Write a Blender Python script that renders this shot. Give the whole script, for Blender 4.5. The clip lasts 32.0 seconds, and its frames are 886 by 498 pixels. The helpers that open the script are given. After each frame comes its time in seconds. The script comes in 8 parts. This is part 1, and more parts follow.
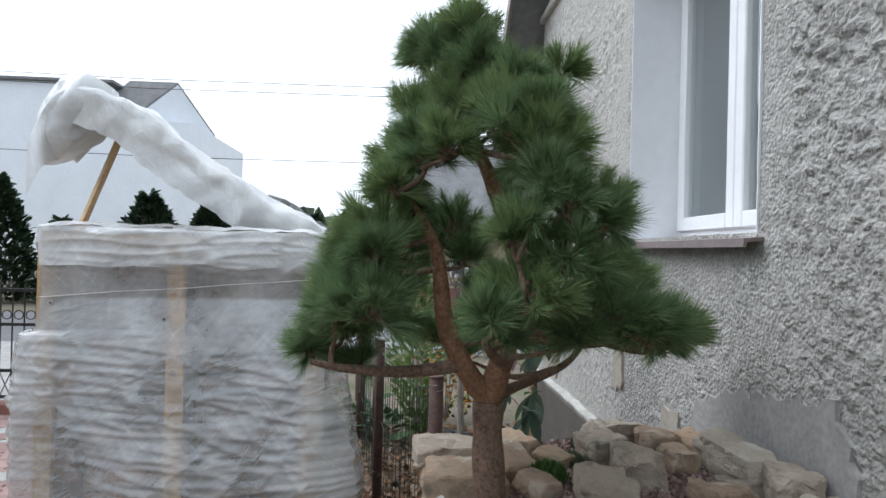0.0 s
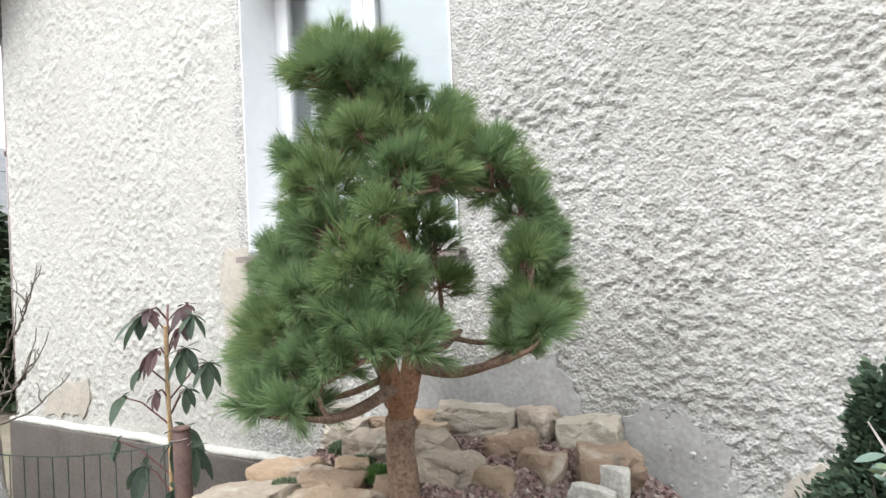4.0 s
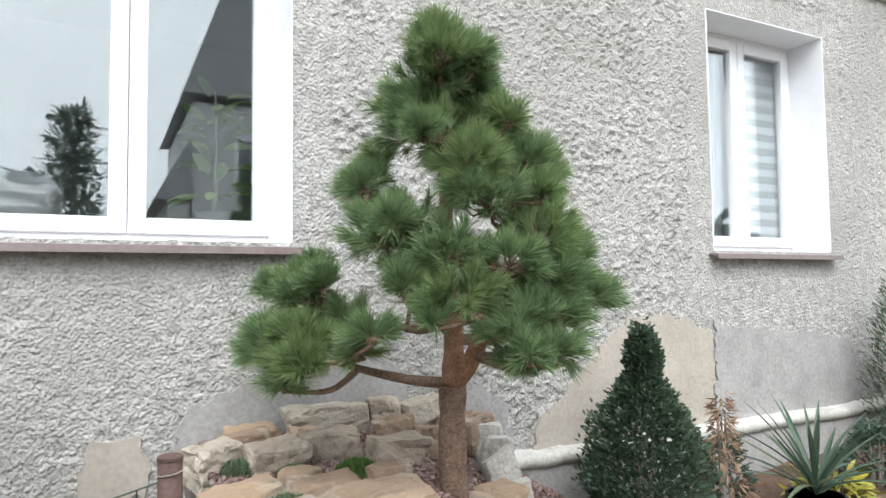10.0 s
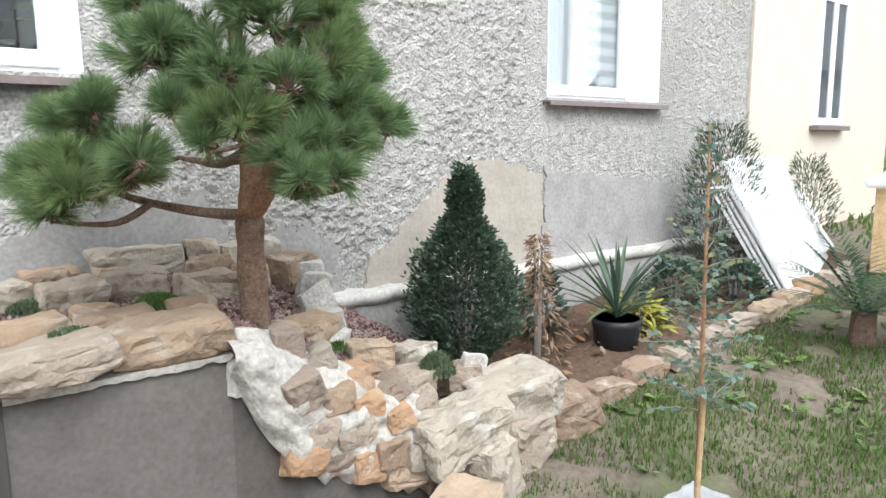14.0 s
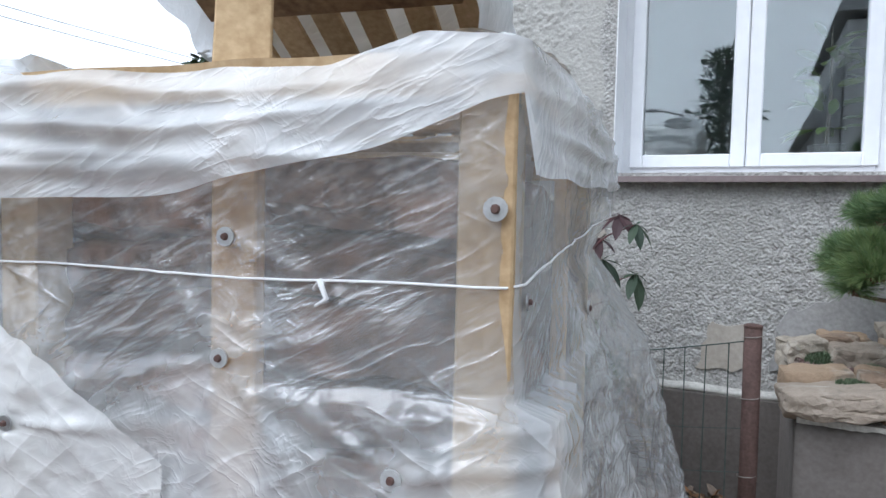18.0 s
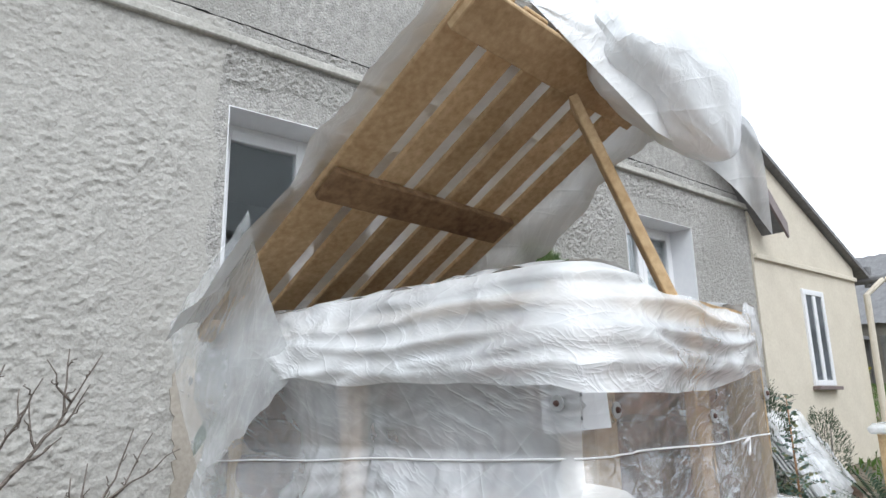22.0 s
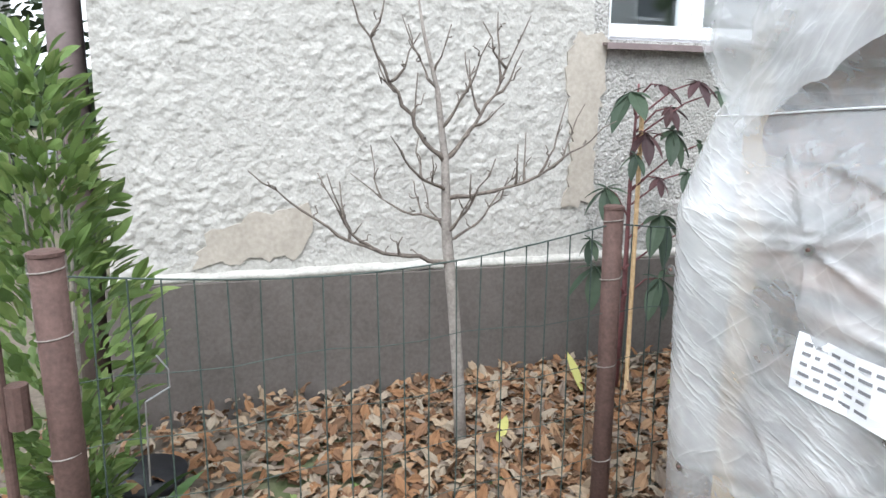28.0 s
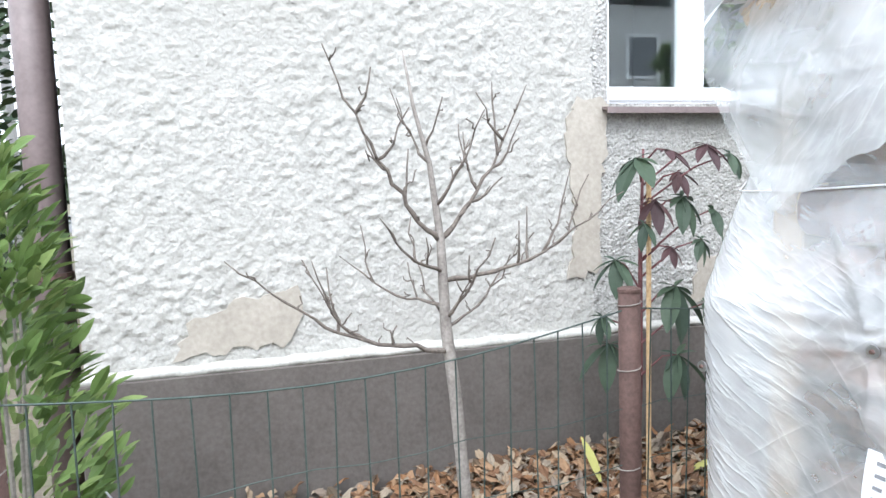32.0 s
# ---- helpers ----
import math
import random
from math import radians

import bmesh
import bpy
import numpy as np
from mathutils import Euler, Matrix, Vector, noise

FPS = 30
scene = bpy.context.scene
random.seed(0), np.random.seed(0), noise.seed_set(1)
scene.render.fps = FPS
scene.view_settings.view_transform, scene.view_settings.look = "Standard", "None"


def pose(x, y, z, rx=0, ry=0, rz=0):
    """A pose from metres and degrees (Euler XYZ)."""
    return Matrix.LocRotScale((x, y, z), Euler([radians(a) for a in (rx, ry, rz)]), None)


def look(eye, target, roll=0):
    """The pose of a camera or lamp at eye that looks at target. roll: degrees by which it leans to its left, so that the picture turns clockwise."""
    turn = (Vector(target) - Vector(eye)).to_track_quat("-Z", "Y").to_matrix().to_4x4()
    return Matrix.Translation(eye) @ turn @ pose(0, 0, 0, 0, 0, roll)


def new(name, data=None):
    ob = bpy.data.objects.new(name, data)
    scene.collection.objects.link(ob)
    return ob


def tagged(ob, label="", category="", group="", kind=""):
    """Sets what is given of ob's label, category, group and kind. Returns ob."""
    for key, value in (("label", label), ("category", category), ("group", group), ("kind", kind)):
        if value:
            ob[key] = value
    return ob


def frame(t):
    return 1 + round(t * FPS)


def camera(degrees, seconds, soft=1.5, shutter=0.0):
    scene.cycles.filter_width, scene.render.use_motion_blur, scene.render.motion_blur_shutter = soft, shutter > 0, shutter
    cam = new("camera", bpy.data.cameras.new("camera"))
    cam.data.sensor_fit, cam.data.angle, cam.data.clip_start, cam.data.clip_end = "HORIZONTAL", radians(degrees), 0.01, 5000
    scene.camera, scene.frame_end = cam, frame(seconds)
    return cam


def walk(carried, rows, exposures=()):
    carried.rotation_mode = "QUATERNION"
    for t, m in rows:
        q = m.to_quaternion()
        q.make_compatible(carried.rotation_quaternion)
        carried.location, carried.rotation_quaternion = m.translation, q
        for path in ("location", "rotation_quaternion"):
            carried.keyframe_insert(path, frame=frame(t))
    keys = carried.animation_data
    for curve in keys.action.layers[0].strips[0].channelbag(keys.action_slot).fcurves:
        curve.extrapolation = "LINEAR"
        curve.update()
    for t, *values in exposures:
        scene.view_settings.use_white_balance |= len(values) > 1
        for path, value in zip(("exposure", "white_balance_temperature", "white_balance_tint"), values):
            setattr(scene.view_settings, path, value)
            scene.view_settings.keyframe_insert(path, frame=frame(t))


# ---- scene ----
cam = camera(67.5, 32.0)
PATH = [
    (0, (1.936, -1.213, 1.697), (-0.06, -1.093, 1.706), 1.4),
    (0.5, (1.963, -1.299, 1.693), (-0.021, -1.047, 1.7), 1.6),
    (1, (1.931, -1.464, 1.686), (-0.026, -1.05, 1.659), 1.4),
    (1.5, (1.869, -1.519, 1.799), (-0.012, -0.839, 1.781), -1.6),
    (2, (1.798, -1.842, 1.615), (0.083, -0.823, 1.749), 0.9),
    (2.5, (1.746, -2.133, 1.684), (0.133, -0.95, 1.673), -1.2),
    (3, (1.497, -2.358, 1.554), (0.083, -0.947, 1.666), 0.3),
    (3.5, (1.34, -2.496, 1.679), (0.047, -0.97, 1.713), 0.2),
    (4, (1.145, -2.628, 1.776), (0.16, -0.888, 1.771), -2.4),
    (4.5, (0.855, -2.8, 1.676), (0.05, -0.97, 1.707), 0.1),
    (6.5, (-0.002, -3.019, 1.629), (-0.024, -1.02, 1.696), -0.4),
    (7, (-0.158, -3.005, 1.602), (-0.017, -1.012, 1.667), -0.2),
    (7.5, (-0.389, -3.053, 1.602), (0.037, -1.101, 1.688), -0.5),
    (8, (-0.563, -3.057, 1.597), (0.004, -1.14, 1.665), -0.4),
    (8.5, (-0.7, -2.979, 1.587), (0.005, -1.11, 1.692), -0.7),
    (9, (-0.801, -2.91, 1.595), (-0.037, -1.065, 1.715), -0.6),
    (9.5, (-0.908, -2.879, 1.588), (-0.033, -1.083, 1.674), -0.7),
    (10, (-0.997, -2.875, 1.595), (-0.08, -1.101, 1.707), -0.7),
    (10.5, (-1.05, -2.846, 1.587), (-0.074, -1.103, 1.692), -0.7),
    (11, (-1.066, -2.823, 1.59), (-0.098, -1.075, 1.677), -0.3),
    (11.5, (-1.067, -2.822, 1.586), (-0.113, -1.065, 1.653), 0.2),
    (12, (-1.054, -2.827, 1.584), (-0.077, -1.082, 1.609), -0.5),
    (12.5, (-1.031, -2.859, 1.567), (-0.017, -1.135, 1.564), -0.7),
    (13, (-0.977, -2.895, 1.541), (0.107, -1.217, 1.463), -0.8),
    (13.5, (-0.86, -2.961, 1.51), (0.334, -1.372, 1.286), -1.4),
    (15.5, (-0.683, -3.225, 1.455), (0.441, -1.627, 1.023), -1.2),
    (16, (-0.708, -3.375, 1.481), (-0.036, -1.542, 1.048), -1.1),
    (16.5, (-0.732, -3.527, 1.5), (-0.628, -1.56, 1.154), -1.3),
    (17, (-0.721, -3.539, 1.547), (-1.125, -1.596, 1.298), -0.5),
    (17.5, (-0.733, -3.601, 1.552), (-1.51, -1.77, 1.346), 1.1),
    (18, (-0.861, -3.642, 1.543), (-1.698, -1.829, 1.441), 1.3),
    (18.5, (-1.032, -3.661, 1.536), (-1.867, -1.846, 1.457), 0.4),
    (19, (-1.254, -3.64, 1.514), (-1.912, -1.751, 1.485), -0.1),
    (19.5, (-1.522, -3.624, 1.485), (-1.996, -1.681, 1.485), 2.1),
    (20, (-1.79, -3.649, 1.491), (-1.843, -1.649, 1.494), -1.9),
    (20.5, (-2.072, -3.603, 1.466), (-1.63, -1.653, 1.532), -2.2),
    (21, (-2.361, -3.596, 1.512), (-1.525, -1.788, 1.702), 2.4),
    (21.5, (-2.638, -3.627, 1.54), (-1.543, -1.981, 1.843), 2.6),
    (22, (-2.886, -3.695, 1.544), (-1.66, -2.181, 1.997), -1.2),
    (22.5, (-3.056, -3.586, 1.483), (-1.66, -2.207, 1.867), 2.6),
    (23, (-3.234, -3.745, 1.453), (-1.739, -2.42, 1.536), -0.8),
    (23.5, (-3.4, -3.826, 1.389), (-1.873, -2.58, 1.048), -0.9),
    (24, (-3.452, -3.844, 1.327), (-2.005, -2.57, 0.795), -0.1),
    (24.5, (-3.424, -3.825, 1.292), (-1.987, -2.601, 0.63), 1.0),
    (25, (-3.388, -3.783, 1.271), (-2.116, -2.447, 0.498), 1.6),
    (25.5, (-3.3, -3.672, 1.267), (-2.269, -2.17, 0.442), 2.1),
    (26, (-3.219, -3.553, 1.266), (-2.337, -1.964, 0.432), 1.6),
    (26.5, (-3.225, -3.334, 1.278), (-2.461, -1.656, 0.503), -1.4),
    (28.5, (-3.296, -3.114, 1.407), (-2.806, -1.204, 1.073), 0.9),
    (29, (-3.336, -3.119, 1.406), (-2.836, -1.214, 1.057), 0.2),
    (29.5, (-3.337, -3.104, 1.39), (-2.82, -1.225, 0.942), -0.4),
    (30, (-3.318, -3.056, 1.383), (-2.754, -1.195, 0.914), 0.8),
    (30.5, (-3.272, -2.983, 1.385), (-2.697, -1.135, 0.882), -0.3),
    (31, (-3.224, -2.926, 1.386), (-2.721, -1.059, 0.875), -0.1),
    (31.5, (-3.189, -2.914, 1.413), (-2.686, -1.008, 1.076), -0.4),
    (32, (-3.182, -2.922, 1.444), (-2.658, -1.003, 1.239), -1.7),
]
EXPOSURES = [(0, 0.60, 6050, 10), (1, 0.75, 6100, 10), (2, 1.24, 6250, 10), (3, 1.49, 6450, 10), (4, 1.59, 6450, 10), (4.5, 1.54, 6400, 10), (7, 1.44, 6350, 10), (9, 1.39, 6350, 10), (12, 1.39, 6400, 10), (13.5, 1.44, 6350, 10), (15.5, 1.49, 6250, 10), (16.5, 1.44, 6150, 10), (17.5, 0.86, 5800, 10), (18.5, 0.56, 5800, 10), (20, 0.61, 6050, 10), (21, 0.66, 6200, 10), (22, 0.68, 6200, 10), (23, 0.36, 6150, 10), (24, 0.55, 6100, 10), (26, 1.2, 6150, 10), (28.5, 1.40, 6150, 10), (29.5, 1.40, 6150, 10), (31, 1.45, 6150, 10), (32, 1.65, 6000, 10)]
walk(cam, [(t, look(eye, target, roll)) for t, eye, target, roll in PATH], EXPOSURES)

# world: bright overcast sky
world = bpy.data.worlds.new("overcast_sky")
scene.world = world
world.use_nodes = True
wn = world.node_tree
sky = wn.nodes.new("ShaderNodeTexSky")
sky.sky_type = 'NISHITA'
sky.sun_disc = False
sky.sun_elevation = radians(48)
sky.sun_rotation = radians(200)
sky.air_density, sky.dust_density, sky.ozone_density = 1.0, 5.0, 1.0
grey = wn.nodes.new("ShaderNodeHueSaturation")
grey.inputs["Saturation"].default_value = 0.22
wn.links.new(sky.outputs[0], grey.inputs["Color"])
# closed cloud cover over the clear sky
cloud = wn.nodes.new("ShaderNodeMix")
cloud.data_type = 'RGBA'
cloud.inputs["Factor"].default_value = 0.8
cloud.inputs["B"].default_value = (7.3, 7.7, 8.1, 1)
wn.links.new(grey.outputs[0], cloud.inputs["A"])
bg = wn.nodes["Background"]
bg.inputs["Strength"].default_value = 0.15
wn.links.new(cloud.outputs["Result"], bg.inputs["Color"])
sun_data = bpy.data.lights.new("sun", 'SUN')
sun_data.energy, sun_data.angle, sun_data.color = 0.8, radians(40), (1.0, 0.98, 0.96)
sun = new("sun", sun_data)
sun.matrix_world = look((-4, -9, 12), (0, 0, 0))

# ---- materials ----


def mat(name, dark, light, scale=8.0, rough=0.85, bump=0.3, fine=6.0, metal=0.0, contrast=0.5, island=0.0, stain=None, stain_scale=1.2, spec=0.4, coat=0.0, dist=0.01):
    """Two-scale procedural surface: mottling between dark and light, broad stains, fine relief."""
    m = bpy.data.materials.new(name)
    m.use_nodes = True
    nt = m.node_tree
    N, L = nt.nodes.new, nt.links.new
    b = nt.nodes["Principled BSDF"]
    tc = N("ShaderNodeTexCoord")
    n1 = N("ShaderNodeTexNoise")
    n1.inputs["Scale"].default_value, n1.inputs["Detail"].default_value, n1.inputs["Roughness"].default_value = scale, 8, 0.65
    L(tc.outputs["Object"], n1.inputs["Vector"])
    n2 = N("ShaderNodeTexNoise")
    n2.inputs["Scale"].default_value, n2.inputs["Detail"].default_value = scale * fine, 6
    L(tc.outputs["Object"], n2.inputs["Vector"])
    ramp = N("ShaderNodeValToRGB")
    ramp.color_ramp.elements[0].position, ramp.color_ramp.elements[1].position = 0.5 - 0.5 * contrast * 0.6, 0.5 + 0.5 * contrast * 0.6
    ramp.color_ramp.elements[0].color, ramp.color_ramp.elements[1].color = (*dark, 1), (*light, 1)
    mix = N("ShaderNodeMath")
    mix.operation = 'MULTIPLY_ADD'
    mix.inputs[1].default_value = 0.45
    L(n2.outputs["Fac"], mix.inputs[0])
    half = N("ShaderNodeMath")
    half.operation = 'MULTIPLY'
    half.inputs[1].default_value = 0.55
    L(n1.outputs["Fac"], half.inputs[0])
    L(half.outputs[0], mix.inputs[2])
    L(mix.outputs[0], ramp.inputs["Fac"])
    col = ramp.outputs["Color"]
    if stain:
        n3 = N("ShaderNodeTexNoise")
        n3.inputs["Scale"].default_value, n3.inputs["Detail"].default_value = stain_scale, 5
        L(tc.outputs["Object"], n3.inputs["Vector"])
        r3 = N("ShaderNodeValToRGB")
        r3.color_ramp.elements[0].position, r3.color_ramp.elements[1].position = 0.48, 0.68
        mx = N("ShaderNodeMix")
        mx.data_type = 'RGBA'
        mx.inputs["B"].default_value = (*stain, 1)
        L(n3.outputs["Fac"], r3.inputs["Fac"])
        L(r3.outputs["Color"], mx.inputs["Factor"])
        L(col, mx.inputs["A"])
        col = mx.outputs["Result"]
    if island:
        info = N("ShaderNodeObjectInfo")
        geo = N("ShaderNodeNewGeometry")
        add = N("ShaderNodeMath")
        add.operation = 'ADD'
        L(info.outputs["Random"], add.inputs[0])
        L(geo.outputs["Random Per Island"], add.inputs[1])
        fr = N("ShaderNodeMath")
        fr.operation = 'FRACT'
        L(add.outputs[0], fr.inputs[0])
        mr = N("ShaderNodeMapRange")
        mr.inputs["To Min"].default_value, mr.inputs["To Max"].default_value = 1 - island, 1 + island
        L(fr.outputs[0], mr.inputs["Value"])
        hs = N("ShaderNodeHueSaturation")
        L(mr.outputs[0], hs.inputs["Value"])
        L(col, hs.inputs["Color"])
        col = hs.outputs["Color"]
    L(col, b.inputs["Base Color"])
    b.inputs["Roughness"].default_value, b.inputs["Metallic"].default_value = rough, metal
    b.inputs["Specular IOR Level"].default_value = spec
    if coat:
        b.inputs["Coat Weight"].default_value = coat
    if bump:
        bp = N("ShaderNodeBump")
        bp.inputs["Strength"].default_value, bp.inputs["Distance"].default_value = bump, dist
        L(mix.outputs[0], bp.inputs["Height"])
        L(bp.outputs["Normal"], b.inputs["Normal"])
    return m


def palette(name, colours, rough=0.8, scale=30.0, bump=0.2, spec=0.3, trans=0.0, lime=None):
    """Each loose piece takes one of several colours, with a little mottling."""
    m = mat(name, (0.5, 0.5, 0.5), (0.9, 0.9, 0.9), scale, rough, bump, spec=spec, contrast=0.9)
    nt = m.node_tree
    N, L = nt.nodes.new, nt.links.new
    b = nt.nodes["Principled BSDF"]
    old = b.inputs["Base Color"].links[0].from_socket
    geo, info = N("ShaderNodeNewGeometry"), N("ShaderNodeObjectInfo")
    add, fr = N("ShaderNodeMath"), N("ShaderNodeMath")
    add.operation, fr.operation = 'ADD', 'FRACT'
    L(geo.outputs["Random Per Island"], add.inputs[0])
    L(info.outputs["Random"], add.inputs[1])
    L(add.outputs[0], fr.inputs[0])
    r = N("ShaderNodeValToRGB")
    r.color_ramp.interpolation = 'CONSTANT'
    for i, c in enumerate(colours):
        e = r.color_ramp.elements[i] if i < 2 else r.color_ramp.elements.new(i / len(colours))
        e.position, e.color = i / len(colours), (*c, 1)
    L(fr.outputs[0], r.inputs["Fac"])
    mx = N("ShaderNodeMix")
    mx.data_type, mx.blend_type = 'RGBA', 'MULTIPLY'
    mx.inputs["Factor"].default_value = 0.75
    L(r.outputs["Color"], mx.inputs["A"])
    L(old, mx.inputs["B"])
    L(mx.outputs["Result"], b.inputs["Base Color"])
    if lime:  # pale crust and dark weathering in patches
        for col, sc, lo in ((lime, 7.0, 0.56), ((0.13, 0.12, 0.10), 11.0, 0.60)):
            n3, r3, m3 = N("ShaderNodeTexNoise"), N("ShaderNodeValToRGB"), N("ShaderNodeMix")
            n3.inputs["Scale"].default_value, n3.inputs["Detail"].default_value = sc, 8
            L(geo.outputs["Position"], n3.inputs["Vector"])
            r3.color_ramp.elements[0].position, r3.color_ramp.elements[1].position = lo, lo + 0.16
            m3.data_type = 'RGBA'
            m3.inputs["B"].default_value = (*col, 1)
            L(n3.outputs["Fac"], r3.inputs["Fac"])
            L(r3.outputs["Color"], m3.inputs["Factor"])
            L(b.inputs["Base Color"].links[0].from_socket, m3.inputs["A"])
            L(m3.outputs["Result"], b.inputs["Base Color"])
    if trans:
        b.inputs["Transmission Weight"].default_value = 0
        b.inputs["Subsurface Weight"].default_value = trans
        b.inputs["Subsurface Radius"].default_value = (0.01, 0.01, 0.004)
    return m


def leafy(m, share):
    """Lets part of the light through thin leaves."""
    nt = m.node_tree
    N, L = nt.nodes.new, nt.links.new
    b, out = nt.nodes["Principled BSDF"], nt.nodes["Material Output"]
    tl, mx = N("ShaderNodeBsdfTranslucent"), N("ShaderNodeMixShader")
    L(b.inputs["Base Color"].links[0].from_socket, tl.inputs["Color"])
    mx.inputs["Fac"].default_value = share
    L(b.outputs[0], mx.inputs[1])
    L(tl.outputs[0], mx.inputs[2])
    L(mx.outputs[0], out.inputs["Surface"])
    return m


def glass(name, tint=(0.9, 0.95, 0.95)):
    m = bpy.data.materials.new(name)
    m.use_nodes = True
    b = m.node_tree.nodes["Principled BSDF"]
    b.inputs["Base Color"].default_value = (*tint, 1)
    b.inputs["Roughness"].default_value = 0.012
    b.inputs["Transmission Weight"].default_value = 1.0
    b.inputs["IOR"].default_value = 1.75  # coated double glazing
    return m


def film_mat(name, opacity, rough=0.22, milk=(0.85, 0.87, 0.875), fold=5.0, swing=0.25, clear_top=1.0, clear_low=1.0, crinkle=1.0, sheen=0.4, relief=0.2):
    """Clear polythene: clear patches, milky patches and sharp whitened creases."""
    m = bpy.data.materials.new(name)
    m.use_nodes = True
    nt = m.node_tree
    N, L = nt.nodes.new, nt.links.new
    b = nt.nodes["Principled BSDF"]
    out = nt.nodes["Material Output"]
    tc = N("ShaderNodeTexCoord")

    def math_node(op, a, c):
        q = N("ShaderNodeMath")
        q.operation = op
        for k, v in ((0, a), (1, c)):
            if hasattr(v, "links"):
                L(v, q.inputs[k])
            else:
                q.inputs[k].default_value = v
        return q.outputs[0]

    def crease(scale, rot, stretch, power, distortion):
        mp = N("ShaderNodeMapping")
        mp.vector_type = 'TEXTURE'
        mp.inputs["Rotation"].default_value, mp.inputs["Scale"].default_value = rot, stretch
        L(tc.outputs["Object"], mp.inputs["Vector"])
        n = N("ShaderNodeTexNoise")
        n.inputs["Scale"].default_value, n.inputs["Detail"].default_value, n.inputs["Distortion"].default_value = scale, 3, distortion
        L(mp.outputs[0], n.inputs["Vector"])
        away = math_node('ABSOLUTE', math_node('SUBTRACT', n.outputs["Fac"], 0.5), 0.0)
        return math_node('POWER', math_node('SUBTRACT', 1.0, math_node('MULTIPLY', away, 2.6)), power)

    # long straight creases in three directions, shown only in patches
    c1 = crease(fold * 1.1, (0.75, -0.75, 0.3), (4.0, 4.0, 0.5), 14.0, 0.15)
    c2 = crease(fold * 0.9, (-0.55, 0.6, 0.2), (4.0, 4.0, 0.5), 14.0, 0.2)
    c3 = crease(fold * 4.0, (0.35, -0.45, 0.1), (3.5, 3.5, 0.7), 6.0, 0.2)
    patch = N("ShaderNodeTexNoise")
    patch.inputs["Scale"].default_value, patch.inputs["Detail"].default_value = 3.7, 2
    L(tc.outputs["Object"], patch.inputs["Vector"])
    some = math_node('MAXIMUM', math_node('MULTIPLY', math_node('SUBTRACT', patch.outputs["Fac"], 0.44), 5.0), 0.0)
    rest = math_node('MAXIMUM', math_node('SUBTRACT', 0.55, some), 0.0)
    crisp = N("ShaderNodeTexNoise")
    crisp.inputs["Scale"].default_value, crisp.inputs["Detail"].default_value = 2.3, 2
    L(tc.outputs["Object"], crisp.inputs["Vector"])
    where = math_node('MINIMUM', math_node('MAXIMUM', math_node('MULTIPLY', math_node('SUBTRACT', crisp.outputs["Fac"], 0.47), 7.0), 0.0), 1.0)
    c4 = math_node('MULTIPLY', crease(fold * 4.6, (0.6, 0.5, 0.3), (1.6, 1.6, 0.8), 5.0, 0.7), math_node('MULTIPLY', where, crinkle))
    c3 = math_node('ADD', c3, c4)
    height = math_node('ADD', math_node('MULTIPLY', math_node('ADD', c1, c2), rest), math_node('MULTIPLY', c3, math_node('ADD', math_node('MULTIPLY', some, 0.6), 0.25)))
    broad = N("ShaderNodeTexNoise")
    broad.inputs["Scale"].default_value, broad.inputs["Detail"].default_value = 2.6, 5
    L(tc.outputs["Object"], broad.inputs["Vector"])
    bp = N("ShaderNodeBump")
    bp.inputs["Strength"].default_value, bp.inputs["Distance"].default_value = 0.5, 0.006
    L(height, bp.inputs["Height"])
    L(bp.outputs["Normal"], b.inputs["Normal"])
    b.inputs["Base Color"].default_value = (*milk, 1)
    b.inputs["Roughness"].default_value = rough
    b.inputs["Specular IOR Level"].default_value = 0.2
    tr = N("ShaderNodeBsdfTransparent")
    tr.inputs["Color"].default_value = (0.95, 0.955, 0.96, 1)
    mr = N("ShaderNodeMapRange")
    mr.inputs["From Min"].default_value, mr.inputs["From Max"].default_value = 0.36, 0.64
    mr.inputs["To Min"].default_value, mr.inputs["To Max"].default_value = max(0.05, opacity - swing), min(0.97, opacity + swing)
    L(broad.outputs["Fac"], mr.inputs["Value"])
    haze = mr.outputs[0]
    if clear_top < 1:  # a single clear layer near the top, doubled and dusty below
        sep, hz = N("ShaderNodeSeparateXYZ"), N("ShaderNodeMapRange")
        L(tc.outputs["Object"], sep.inputs[0])
        hz.interpolation_type = 'SMOOTHSTEP'
        for k, v in (("From Min", 1.12), ("From Max", 1.46), ("To Min", 1.0), ("To Max", clear_top)):
            hz.inputs[k].default_value = v
        L(sep.outputs["Z"], hz.inputs["Value"])
        haze = math_node('MULTIPLY', haze, hz.outputs[0])
    if clear_low < 1:  # cleaner near the ground, where a single layer hangs
        sep2, lz = N("ShaderNodeSeparateXYZ"), N("ShaderNodeMapRange")
        L(tc.outputs["Object"], sep2.inputs[0])
        lz.interpolation_type = 'SMOOTHSTEP'
        for k, v in (("From Min", 0.45), ("From Max", 0.7), ("To Min", clear_low), ("To Max", 1.0)):
            lz.inputs[k].default_value = v
        L(sep2.outputs["Z"], lz.inputs["Value"])
        haze = math_node('MULTIPLY', haze, lz.outputs[0])
    fac = math_node('ADD', haze, math_node('MULTIPLY', height, 0.12))
    fac = math_node('MINIMUM', fac, 0.98)
    mx = N("ShaderNodeMixShader")
    L(fac, mx.inputs["Fac"])
    L(tr.outputs[0], mx.inputs[1])
    L(b.outputs[0], mx.inputs[2])
